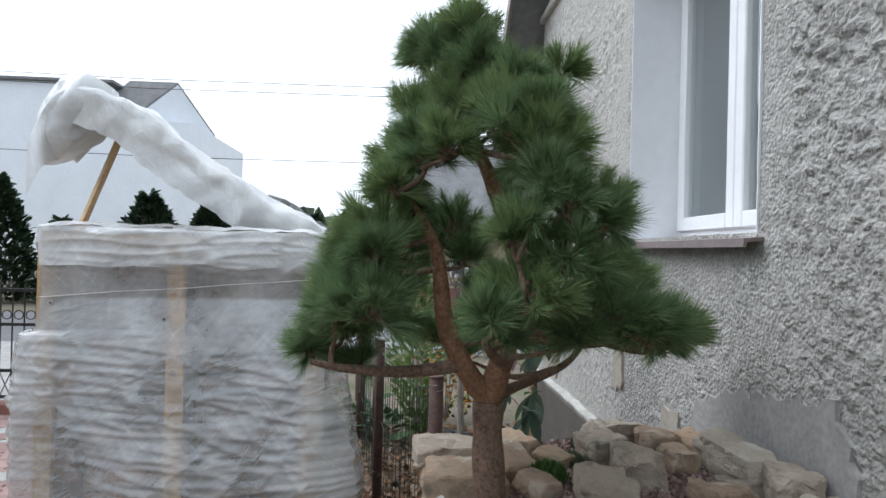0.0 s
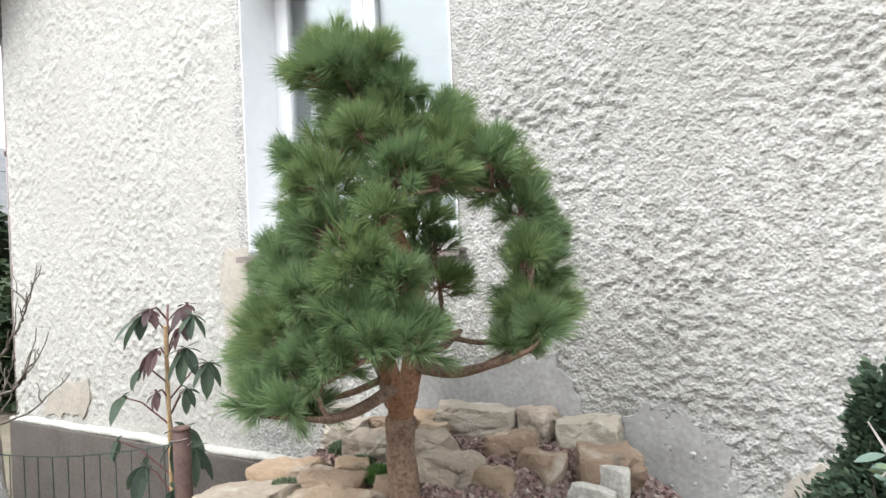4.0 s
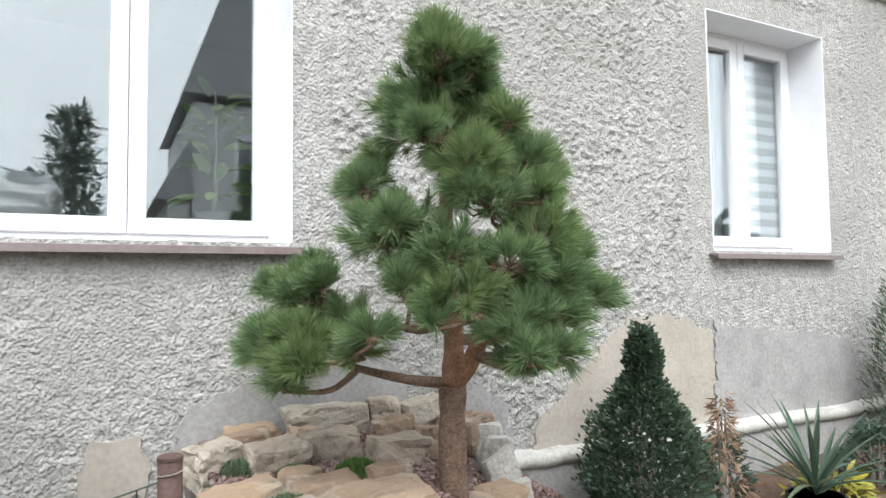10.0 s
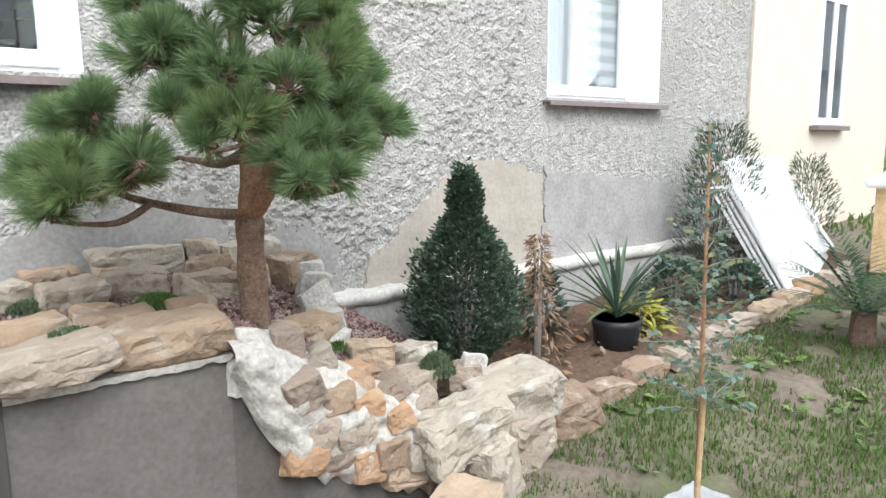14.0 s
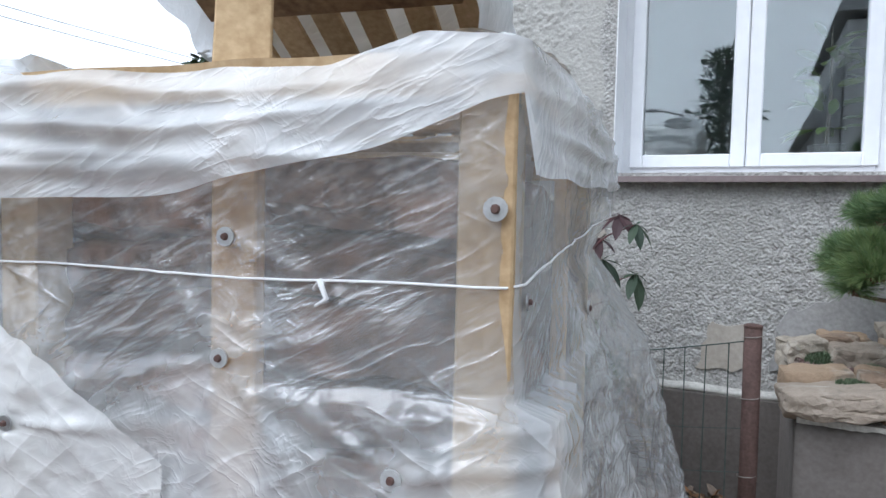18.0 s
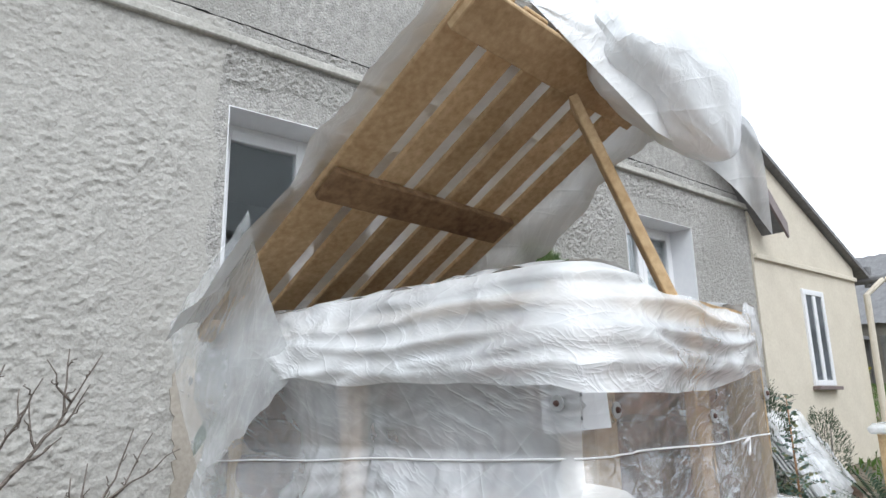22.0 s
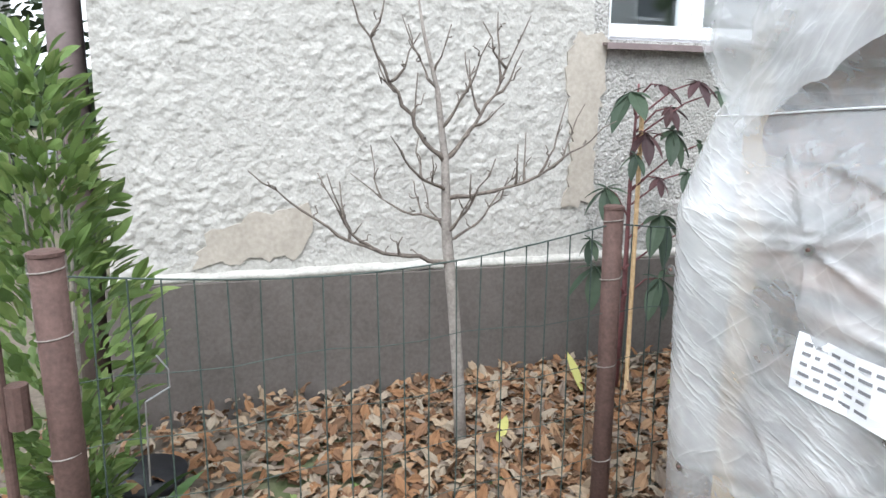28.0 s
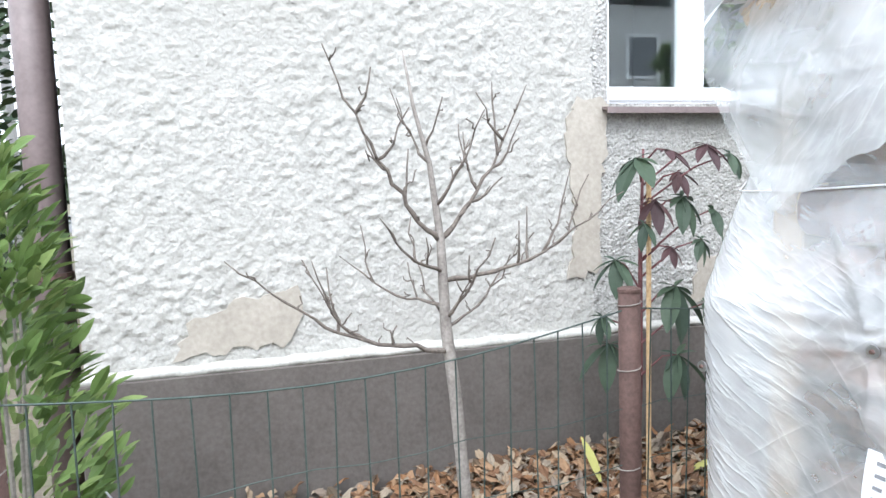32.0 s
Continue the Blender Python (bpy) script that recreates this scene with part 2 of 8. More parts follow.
    # the sheen of both faces of the sheet, as strong on clear film as on milky film
    shine, fr, gl = N("ShaderNodeMixShader"), N("ShaderNodeFresnel"), N("ShaderNodeBsdfGlossy")
    fr.inputs["IOR"].default_value = 1.62
    gl.inputs["Roughness"].default_value = rough
    bg_ = N("ShaderNodeBump")
    bg_.inputs["Strength"].default_value, bg_.inputs["Distance"].default_value = relief, 0.008
    L(height, bg_.inputs["Height"])
    L(bg_.outputs["Normal"], gl.inputs["Normal"])
    L(bg_.outputs["Normal"], fr.inputs["Normal"])
    L(math_node('MINIMUM', math_node('MULTIPLY', fr.outputs[0], 1.4 * sheen), 0.4 * sheen), shine.inputs["Fac"])
    L(mx.outputs[0], shine.inputs[1])
    L(gl.outputs[0], shine.inputs[2])
    L(shine.outputs[0], out.inputs["Surface"])
    return m


def pebbled(m, scale, strength, distance):
    """Adds crisp thrown-on grain to the relief of a surface."""
    nt = m.node_tree
    N, L = nt.nodes.new, nt.links.new
    b = nt.nodes["Principled BSDF"]
    tc = N("ShaderNodeTexCoord")
    vo = N("ShaderNodeTexVoronoi")
    vo.feature, vo.inputs["Scale"].default_value = 'SMOOTH_F1', scale
    no = N("ShaderNodeTexNoise")
    no.inputs["Scale"].default_value, no.inputs["Detail"].default_value = scale * 0.9, 3
    su = N("ShaderNodeMath")
    su.operation = 'SUBTRACT'
    bp = N("ShaderNodeBump")
    bp.inputs["Strength"].default_value, bp.inputs["Distance"].default_value = strength, distance
    L(tc.outputs["Object"], vo.inputs["Vector"])
    L(tc.outputs["Object"], no.inputs["Vector"])
    L(no.outputs["Fac"], su.inputs[0])
    L(vo.outputs["Distance"], su.inputs[1])
    L(su.outputs[0], bp.inputs["Height"])
    old = b.inputs["Normal"].links[0].from_socket if b.inputs["Normal"].links else None
    if old:
        L(old, bp.inputs["Normal"])
    L(bp.outputs["Normal"], b.inputs["Normal"])
    return m


# dark tone in the low spots of both renders: grime and painted-in shade
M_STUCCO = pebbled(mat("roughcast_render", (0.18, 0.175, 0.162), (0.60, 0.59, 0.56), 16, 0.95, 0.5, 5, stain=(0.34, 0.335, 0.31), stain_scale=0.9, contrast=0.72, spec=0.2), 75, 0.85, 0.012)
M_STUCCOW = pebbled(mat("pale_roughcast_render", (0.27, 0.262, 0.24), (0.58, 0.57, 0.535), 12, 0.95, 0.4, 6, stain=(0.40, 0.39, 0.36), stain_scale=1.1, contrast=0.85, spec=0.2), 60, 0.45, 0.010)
M_PATCH_BEIGE = mat("beige_cement_patch", (0.33, 0.30, 0.255), (0.46, 0.42, 0.365), 5, 0.95, 0.35, 9, spec=0.15)
M_PATCH_GREY = mat("grey_cement_patch", (0.26, 0.255, 0.245), (0.42, 0.41, 0.395), 5, 0.95, 0.5, 9, spec=0.15)
M_PLINTH = mat("dark_grey_plinth_render", (0.094, 0.083, 0.075), (0.142, 0.126, 0.115), 4, 0.9, 0.25, 14, spec=0.2)
M_CEMENT = mat("cement_ledge", (0.34, 0.33, 0.30), (0.58, 0.57, 0.53), 9, 0.95, 0.5, 6, spec=0.15)
M_WHITE = mat("white_upvc", (0.76, 0.77, 0.79), (0.82, 0.83, 0.84), 3, 0.35, 0.0, spec=0.5)
M_REVEAL = mat("white_painted_reveal", (0.70, 0.71, 0.73), (0.80, 0.81, 0.82), 6, 0.7, 0.1)
M_SILL = mat("brown_sill_metal", (0.15, 0.115, 0.11), (0.21, 0.165, 0.16), 8, 0.45, 0.1, spec=0.5)
M_GLASS = glass("window_glass")
M_ROOM = mat("dim_room", (0.10, 0.10, 0.11), (0.16, 0.16, 0.17), 2, 0.9, 0)
M_INNER = mat("pale_room_walls", (0.50, 0.50, 0.52), (0.60, 0.60, 0.62), 2, 0.9, 0)
M_BLIND = mat("grey_blind_fabric", (0.30, 0.31, 0.33), (0.36, 0.37, 0.39), 60, 0.8, 0.1)
M_BLINDL = mat("pale_blind_fabric", (0.60, 0.61, 0.63), (0.66, 0.67, 0.68), 60, 0.8, 0.1)
M_SOIL = mat("soil_and_turf", (0.115, 0.096, 0.076), (0.23, 0.195, 0.155), 3, 0.95, 0.8, 9, stain=(0.105, 0.125, 0.06), stain_scale=1.5, spec=0.1, dist=0.02)
M_GRAVEL = mat("red_gravel_bed", (0.16, 0.11, 0.10), (0.34, 0.25, 0.23), 40, 0.95, 0.8, 4, spec=0.1)
M_STONE = palette("sandstone", [(0.46, 0.34, 0.235), (0.40, 0.30, 0.215), (0.50, 0.385, 0.28), (0.36, 0.29, 0.235), (0.50, 0.325, 0.20), (0.44, 0.37, 0.30), (0.35, 0.255, 0.185)], 0.92, 14, 1.0, spec=0.2, lime=(0.47, 0.42, 0.35))
M_STONEP = palette("pale_limestone", [(0.47, 0.42, 0.345), (0.42, 0.375, 0.31), (0.51, 0.45, 0.37)], 0.92, 14, 1.0, spec=0.2, lime=(0.52, 0.50, 0.46))
M_MORTAR = mat("lime_mortar", (0.30, 0.285, 0.255), (0.60, 0.58, 0.53), 12, 0.95, 1.0, 5, spec=0.15)
M_WOODW = mat("warm_pine_board", (0.42, 0.25, 0.11), (0.62, 0.40, 0.19), 7, 0.75, 0.2, 8, island=0.12, spec=0.25)
M_WOOD = mat("pale_pine_board", (0.40, 0.27, 0.14), (0.60, 0.44, 0.26), 7, 0.75, 0.2, 8, island=0.12, spec=0.25)
M_WOODD = mat("stained_board", (0.13, 0.075, 0.045), (0.34, 0.22, 0.12), 6, 0.8, 0.3, 7, spec=0.2)
M_BARK = mat("pine_bark", (0.11, 0.075, 0.055), (0.27, 0.185, 0.14), 25, 0.95, 1.0, 4, spec=0.1)
M_BARKR = mat("reddish_pine_bark", (0.16, 0.085, 0.05), (0.33, 0.19, 0.12), 25, 0.95, 0.9, 4, spec=0.1)
M_BARE = mat("smooth_grey_bark", (0.17, 0.15, 0.135), (0.34, 0.31, 0.28), 18, 0.85, 0.4, 5, spec=0.2)
M_RUST = mat("rusty_brown_steel", (0.075, 0.045, 0.038), (0.14, 0.085, 0.072), 20, 0.75, 0.4, 5, metal=0.2)
M_WIRE = mat("green_coated_wire", (0.035, 0.055, 0.048), (0.075, 0.10, 0.088), 30, 0.6, 0.1, metal=0.3)
M_STEEL = mat("galvanised_steel", (0.35, 0.36, 0.37), (0.55, 0.56, 0.57), 30, 0.35, 0.1, metal=0.9)
M_CREAM = mat("cream_house_render", (0.56, 0.51, 0.42), (0.66, 0.61, 0.51), 3, 0.9, 0.2, 10)
M_ROOF = mat("grey_roof_sheet", (0.13, 0.13, 0.135), (0.22, 0.22, 0.22), 3, 0.85, 0.3, 6)
M_PAVER = mat("pink_paver", (0.25, 0.165, 0.15), (0.36, 0.255, 0.235), 9, 0.92, 0.4, 8, island=0.14, spec=0.15)
M_PAVERG = mat("pale_grey_paver", (0.32, 0.32, 0.305), (0.45, 0.45, 0.425), 9, 0.92, 0.4, 8, island=0.1, spec=0.15)
M_FILM = film_mat("clear_polythene", 0.40, 0.11, swing=0.22, clear_top=0.35, sheen=1.0, relief=0.6)
M_FILML = film_mat("dusty_polythene", 0.37, 0.13, swing=0.17, clear_low=0.5, crinkle=0.2, sheen=0.9, relief=0.12)
M_FILME = film_mat("folded_polythene", 0.34, 0.14, swing=0.16, crinkle=0.5, sheen=0.7, relief=0.2)
M_LOOSE = film_mat("loose_polythene", 0.30, 0.14, swing=0.12, crinkle=0.5)
M_FILMW = film_mat("milky_polythene", 0.55, 0.26, fold=6.0, swing=0.22)
M_BAG = film_mat("white_polythene", 0.72, 0.28, swing=0.14)
M_ROPE = mat("white_string", (0.72, 0.72, 0.72), (0.85, 0.85, 0.85), 80, 0.7, 0.2)
M_NEEDLE = leafy(palette("pine_needles", [(0.19, 0.30, 0.13), (0.23, 0.34, 0.15), (0.15, 0.25, 0.125), (0.28, 0.37, 0.17), (0.20, 0.31, 0.15)], 0.55, 5, 0, spec=0.35), 0.35)
M_BOX = leafy(palette("box_leaves", [(0.07, 0.115, 0.075), (0.095, 0.145, 0.095), (0.125, 0.175, 0.115), (0.08, 0.13, 0.085)], 0.62, 8, 0, spec=0.2), 0.35)
M_LEAFDRY = palette("dry_leaves", [(0.29, 0.155, 0.08), (0.215, 0.12, 0.07), (0.35, 0.22, 0.13), (0.34, 0.28, 0.21), (0.15, 0.09, 0.055), (0.38, 0.29, 0.20), (0.24, 0.19, 0.15)], 0.85, 12, 0.2, spec=0.15)
M_LAUREL = leafy(palette("laurel_leaves", [(0.18, 0.28, 0.085), (0.25, 0.37, 0.12), (0.15, 0.23, 0.08), (0.30, 0.40, 0.14)], 0.5, 8, 0, spec=0.3), 0.35)
M_GRASS = leafy(palette("grass_blades", [(0.10, 0.19, 0.045), (0.14, 0.24, 0.06), (0.17, 0.26, 0.08), (0.22, 0.22, 0.11)], 0.7, 8, 0, spec=0.2), 0.35)

# ---- mesh helpers ----


def mesh_ob(name, bm, material, smooth=False):
    me = bpy.data.meshes.new(name)
    bm.to_mesh(me)
    bm.free()
    me.materials.append(material)
    if smooth:
        for p in me.polygons:
            p.use_smooth = True
    return new(name, me)


def data_ob(name, verts, faces, material, smooth=False):
    me = bpy.data.meshes.new(name)
    me.from_pydata([tuple(v) for v in verts], [], [tuple(f) for f in faces])
    me.materials.append(material)
    if smooth:
        for p in me.polygons:
            p.use_smooth = True
    return new(name, me)


def part(name, bm, material, parent, label="", smooth=False):
    ob = mesh_ob(name, bm, material, smooth) if isinstance(bm, bmesh.types.BMesh) else data_ob(name, bm[0], bm[1], material, smooth)
    ob.parent = parent
    return tagged(ob, label)


def empty(name, m=None):
    e = new(name)
    e.empty_display_size = 0.1
    if m is not None:
        e.matrix_world = m
    return e


def box(x0, y0, z0, x1, y1, z1, bevel=0.0, bm=None, seg=1):
    own = bm is None
    bm = bmesh.new() if own else bm
    r = bmesh.ops.create_cube(bm, size=1)
    for v in r["verts"]:
        v.co = Vector(((x0 + x1) / 2 + v.co.x * (x1 - x0), (y0 + y1) / 2 + v.co.y * (y1 - y0), (z0 + z1) / 2 + v.co.z * (z1 - z0)))
    if bevel:
        bmesh.ops.bevel(bm, geom=list({e for v in r["verts"] for e in v.link_edges}), offset=bevel, segments=seg, affect='EDGES')
    return bm


def tube(points, radii, sides=8, bm=None, cap=True):
    """A tapered tube along points."""
    bm = bmesh.new() if bm is None else bm
    pts = [Vector(p) for p in points]
    rings = []
    side = None
    for i, p in enumerate(pts):
        d = (pts[min(i + 1, len(pts) - 1)] - pts[max(i - 1, 0)]).normalized()
        if side is None:
            side = d.cross(Vector((0.3, 0.9, 0.2))).normalized()
        side = (side - d * side.dot(d)).normalized()
        up = d.cross(side)
        r = radii[i] if hasattr(radii, "__len__") else radii
        rings.append([bm.verts.new(p + (side * math.cos(a) + up * math.sin(a)) * r) for a in (2 * math.pi * k / sides for k in range(sides))])
    for a, b in zip(rings, rings[1:]):
        for k in range(sides):
            bm.faces.new((a[k], a[(k + 1) % sides], b[(k + 1) % sides], b[k]))
    if cap:
        bm.faces.new(rings[0][::-1])
        bm.faces.new(rings[-1])
    return bm


def slope(x, y):
    """Height of the ground: level by the crate, rising past the rock bed and on towards the barn."""
    return 0.0 if x < -1 else (0.1 * (x + 1) if x < 4 else 0.5 + 0.06 * (x - 4))


def terrain(x, y=0.0):
    """The slope with a shallow hollow in the lawn beside the rock bed."""
    return slope(x, y) - 0.20 * math.exp(-((x - 1.3) / 0.9) ** 2 - ((y + 1.85) / 0.42) ** 2)



def hash2(ix, iy, seed=0):
    h = (ix * 374761393 + iy * 668265263 + seed * 974634777) & 0xFFFFFFFF
    h = ((h ^ (h >> 13)) * 1274126177) & 0xFFFFFFFF
    return ((h ^ (h >> 16)) & 0xFFFF) / 65535.0


def vnoise(x, y, seed=0):
    """Smooth value noise on arrays."""
    ix, iy = np.floor(x).astype(np.int64), np.floor(y).astype(np.int64)
    fx, fy = x - ix, y - iy
    fx, fy = fx * fx * (3 - 2 * fx), fy * fy * (3 - 2 * fy)
    a, b, c, d = hash2(ix, iy, seed), hash2(ix + 1, iy, seed), hash2(ix, iy + 1, seed), hash2(ix + 1, iy + 1, seed)
    return (a * (1 - fx) + b * fx) * (1 - fy) + (c * (1 - fx) + d * fx) * fy


# ---- house ----
HOUSE_L, HOUSE_R = -3.905, 4.8
W1 = (-1.545, -0.255, 1.79, 3.33)
W2 = (2.365, 3.535, 1.795, 3.325)
PLINTH_TOP = 0.70


def inside(x, z, w, m=0.0):
    return (x > w[0] - m) & (x < w[1] + m) & (z > w[2] - m) & (z < w[3] + m)


def roughness_map(x, z):
    """How coarse the roughcast is: heavy over most of the wall, rubbed flat round the openings and low down."""
    a = np.ones_like(x)
    a *= np.where((x > W1[0] - 0.1) & (x < W1[1] + 0.35) & (z < 1.75), 0.45, 1.0)
    a *= np.where((x > W2[0] - 0.3) & (x < W2[1] + 0.25) & (z < 1.75), 0.35, 1.0)
    a *= np.where(x > 3.75, 0.5, 1.0)
    for w in (W1, W2):
        a *= np.where(inside(x, z, w, 0.16 + 0.03 * 1), 0.12, 1.0)
    return a


def stucco_wall():
    step = 0.0095
    xs = np.arange(HOUSE_L, HOUSE_R + step / 2, step)
    zs = np.arange(PLINTH_TOP - 0.02, 3.9, step)
    X, Z = np.meshgrid(xs, zs, indexing="ij")
    coarse = roughness_map(X + 0.08 * (vnoise(X * 5, Z * 5, 5) - 0.5), Z + 0.1 * (vnoise(X * 6, Z * 6, 6) - 0.5))
    west = X < -1.62 + 0.1 * (vnoise(X * 4, Z * 4, 8) - 0.5)
    lumps = 1.5 * np.maximum(0, vnoise(X * 40, Z * 43, 11) - 0.45) ** 0.9 + 0.4 * np.maximum(0, vnoise(X * 70, Z * 74, 12) - 0.4)
    blob = 1.25 * np.maximum(0, vnoise(X * 48, Z * 58, 1) - 0.40) ** 0.8 + 0.55 * np.maximum(0, vnoise(X * 84, Z * 96, 2) - 0.38)
    dens = 0.45 + 0.9 * vnoise(X * 3, Z * 3, 3)
    y = -(0.019 * coarse * np.where(west, 0.6 * lumps, blob) * dens + 0.006 * vnoise(X * 4, Z * 4, 4) + 0.0025 * vnoise(X * 45, Z * 45, 9))
    hole = inside(X, Z, W1, -0.001) | inside(X, Z, W2, -0.001)
    n, m = X.shape
    # snap the grid to the openings
    for w in (W1, W2):
        for k in (0, 1):
            i = int(np.argmin(abs(xs - w[k])))
            X[i, :] = np.where((Z[i, :] > w[2] - 0.02) & (Z[i, :] < w[3] + 0.02), w[k], X[i, :])
            j = int(np.argmin(abs(zs - w[2 + k])))
            Z[:, j] = np.where((X[:, j] > w[0] - 0.02) & (X[:, j] < w[1] + 0.02), w[2 + k], Z[:, j])
    verts = np.stack([X, y, Z], -1).reshape(-1, 3)
    cx, cz = (X[:-1, :-1] + X[1:, 1:]) / 2, (Z[:-1, :-1] + Z[1:, 1:]) / 2
    keep = ~(inside(cx, cz, W1) | inside(cx, cz, W2))
    idx = np.arange(n * m).reshape(n, m)
    q = np.stack([idx[:-1, :-1], idx[1:, :-1], idx[1:, 1:], idx[:-1, 1:]], -1)[keep]
    me = bpy.data.meshes.new("wall_south")
    me.vertices.add(len(verts))
    me.vertices.foreach_set("co", verts.ravel())
    me.loops.add(q.size)
    me.loops.foreach_set("vertex_index", q.ravel())
    me.polygons.add(len(q))
    me.polygons.foreach_set("loop_start", np.arange(0, q.size, 4))
    me.polygons.foreach_set("use_smooth", np.ones(len(q), bool))
    me.polygons.foreach_set("material_index", west[:-1, :-1][keep].astype(np.int32))
    me.update()
    me.validate()
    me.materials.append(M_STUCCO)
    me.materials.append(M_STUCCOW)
    return tagged(new("wall_south", me), "grey-beige roughcast house wall with coarse pebbly render", "wall", kind="structure")


wall = stucco_wall()


def wall_core():
    """The thickness of the wall behind the render, with its openings."""
    bm = bmesh.new()
    T = 0.384
    for x0, x1, z0, z1 in ((HOUSE_L, W1[0], 0, 3.9), (W1[1], W2[0], 0, 3.9), (W2[1], HOUSE_R, 0, 3.9),
                           (W1[0], W1[1], 0, W1[2]), (W1[0], W1[1], W1[3], 3.9), (W2[0], W2[1], 0, W2[2]), (W2[0], W2[1], W2[3], 3.9)):
        box(x0, 0.012, z0, x1, T, z1, bm=bm)
    return tagged(mesh_ob("wall_core", bm, M_REVEAL), "white painted window reveals in the house wall", "wall", kind="structure")


wall_core()



def hip_gable():
    """The gable above the string course, and the side and back walls of the house."""
    zc, slope, mid = 3.9, 0.92, (HOUSE_L + HOUSE_R) / 2
    eave = 3.62
    top = eave + slope * (HOUSE_R - mid + 0.12)
    step = 0.04
    bm = bmesh.new()
    rows = []
    for z in np.arange(3.9, top - 0.1, step * 2):
        half = (top - z) / slope
        rows.append([bm.verts.new((x, -0.004 - 0.012 * hash2(int(x * 400) + 9000, int(z * 400)), z)) for x in np.linspace(max(HOUSE_L, mid - half), min(HOUSE_R, mid + half), 110)])
    for a, b in zip(rows, rows[1:]):
        for k in range(len(a) - 1):
            bm.faces.new((a[k], a[k + 1], b[k + 1], b[k]))
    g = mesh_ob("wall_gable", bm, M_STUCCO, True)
    tagged(g, "grey-beige roughcast gable wall above a string course", "wall", kind="structure")
    band = box(HOUSE_L, -0.05, 3.74, HOUSE_R, 0.0, 3.80, 0.008)
    tagged(mesh_ob("trim_string_course", band, M_CEMENT), "thin grey cement string course on the wall", "trim", kind="structure")
    side = box(HOUSE_L, 0.013, 0.0, HOUSE_L + 0.35, 9.0, 3.7)
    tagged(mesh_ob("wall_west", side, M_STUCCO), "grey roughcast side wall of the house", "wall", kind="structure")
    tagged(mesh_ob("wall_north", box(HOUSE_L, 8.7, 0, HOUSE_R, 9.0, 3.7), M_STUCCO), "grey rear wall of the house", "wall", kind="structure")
    roof = empty("house_roof")
    tagged(roof, "dark grey gable roof with brown boarded eaves", "roof", kind="structure")
    for sgn in (-1, 1):
        xe = mid + sgn * (HOUSE_R - mid + 0.3)
        ze = eave - 0.17
        bm = bmesh.new()
        pts = [(mid, top + 0.02), (xe, ze), (xe, ze + 0.12), (mid, top + 0.16)]
        a = [bm.verts.new((x, -0.32, z)) for x, z in pts]
        b = [bm.verts.new((x, 9.3, z)) for x, z in pts]
        bm.faces.new(a)
        bm.faces.new(b[::-1])
        for k in range(4):
            bm.faces.new((a[k], b[k], b[(k + 1) % 4], a[(k + 1) % 4]))
        bmesh.ops.recalc_face_normals(bm, faces=bm.faces)
        part("roof_slope", bm, M_ROOF, roof)
        bm = bmesh.new()
        pts = [(mid, top - 0.06), (xe, ze - 0.08), (xe, ze + 0.10), (mid, top + 0.13)]
        a = [bm.verts.new((x, -0.35, z)) for x, z in pts]
        b = [bm.verts.new((x, -0.322, z)) for x, z in pts]
        bm.faces.new(a)
        bm.faces.new(b[::-1])
        for k in range(4):
            bm.faces.new((a[k], b[k], b[(k + 1) % 4], a[(k + 1) % 4]))
        bmesh.ops.recalc_face_normals(bm, faces=bm.faces)
        part("bargeboard", bm, M_SILL, roof, "brown painted bargeboard")


hip_gable()


def outline_slab(name, pts, y, thick, material, label, seed=1, rag=0.02):
    """A flat patch of render with a ragged outline on the wall."""
    rng = random.Random(seed)
    ring = []
    n = len(pts)
    for i in range(n):
        a, b = Vector(pts[i]), Vector(pts[(i + 1) % n])
        k = max(2, int((b - a).length / 0.035))
        for j in range(k):
            p = a.lerp(b, j / k)
            ring.append((p.x + rng.uniform(-rag, rag), p.y + rng.uniform(-rag, rag)))
    bm = bmesh.new()
    f = [bm.verts.new((x, y - thick, z)) for x, z in ring]
    b = [bm.verts.new((x, y + 0.02, z)) for x, z in ring]
    bm.faces.new(f)
    for k in range(len(ring)):
        bm.faces.new((f[k], b[k], b[(k + 1) % len(ring)], f[(k + 1) % len(ring)]))
    bmesh.ops.recalc_face_normals(bm, faces=bm.faces)
    return tagged(mesh_ob(name, bm, material), label, "render patch", kind="structure")


outline_slab("trim_patch_beige", [(1.0, 0.72), (2.3, 0.72), (2.32, 1.30), (1.95, 1.42), (1.66, 1.40), (1.45, 1.24), (1.2, 1.02), (1.02, 0.9)], 0, 0.022, M_PATCH_BEIGE, "smooth beige cement patch on the roughcast wall", 1)
outline_slab("trim_patch_grey", [(2.335, 0.72), (3.75, 0.72), (3.72, 1.2), (3.2, 1.27), (2.7, 1.3), (2.345, 1.36)], 0, 0.02, M_PATCH_GREY, "scraped grey cement patch on the roughcast wall", 2)
outline_slab("trim_patch_strip", [(-1.76, 0.95), (-1.6, 0.98), (-1.6, 1.3), (-1.555, 1.62), (-1.56, 1.8), (-1.72, 1.82), (-1.78, 1.6), (-1.72, 1.3)], 0, 0.018, M_PATCH_BEIGE, "smooth beige cement strip below the window corner", 3)
outline_slab("trim_patch_low", [(-3.56, 0.74), (-3.1, 0.76), (-3.03, 0.9), (-3.06, 1.0), (-3.3, 0.97), (-3.5, 0.88)], 0, 0.018, M_PATCH_BEIGE, "smooth beige cement patch low on the wall", 4)
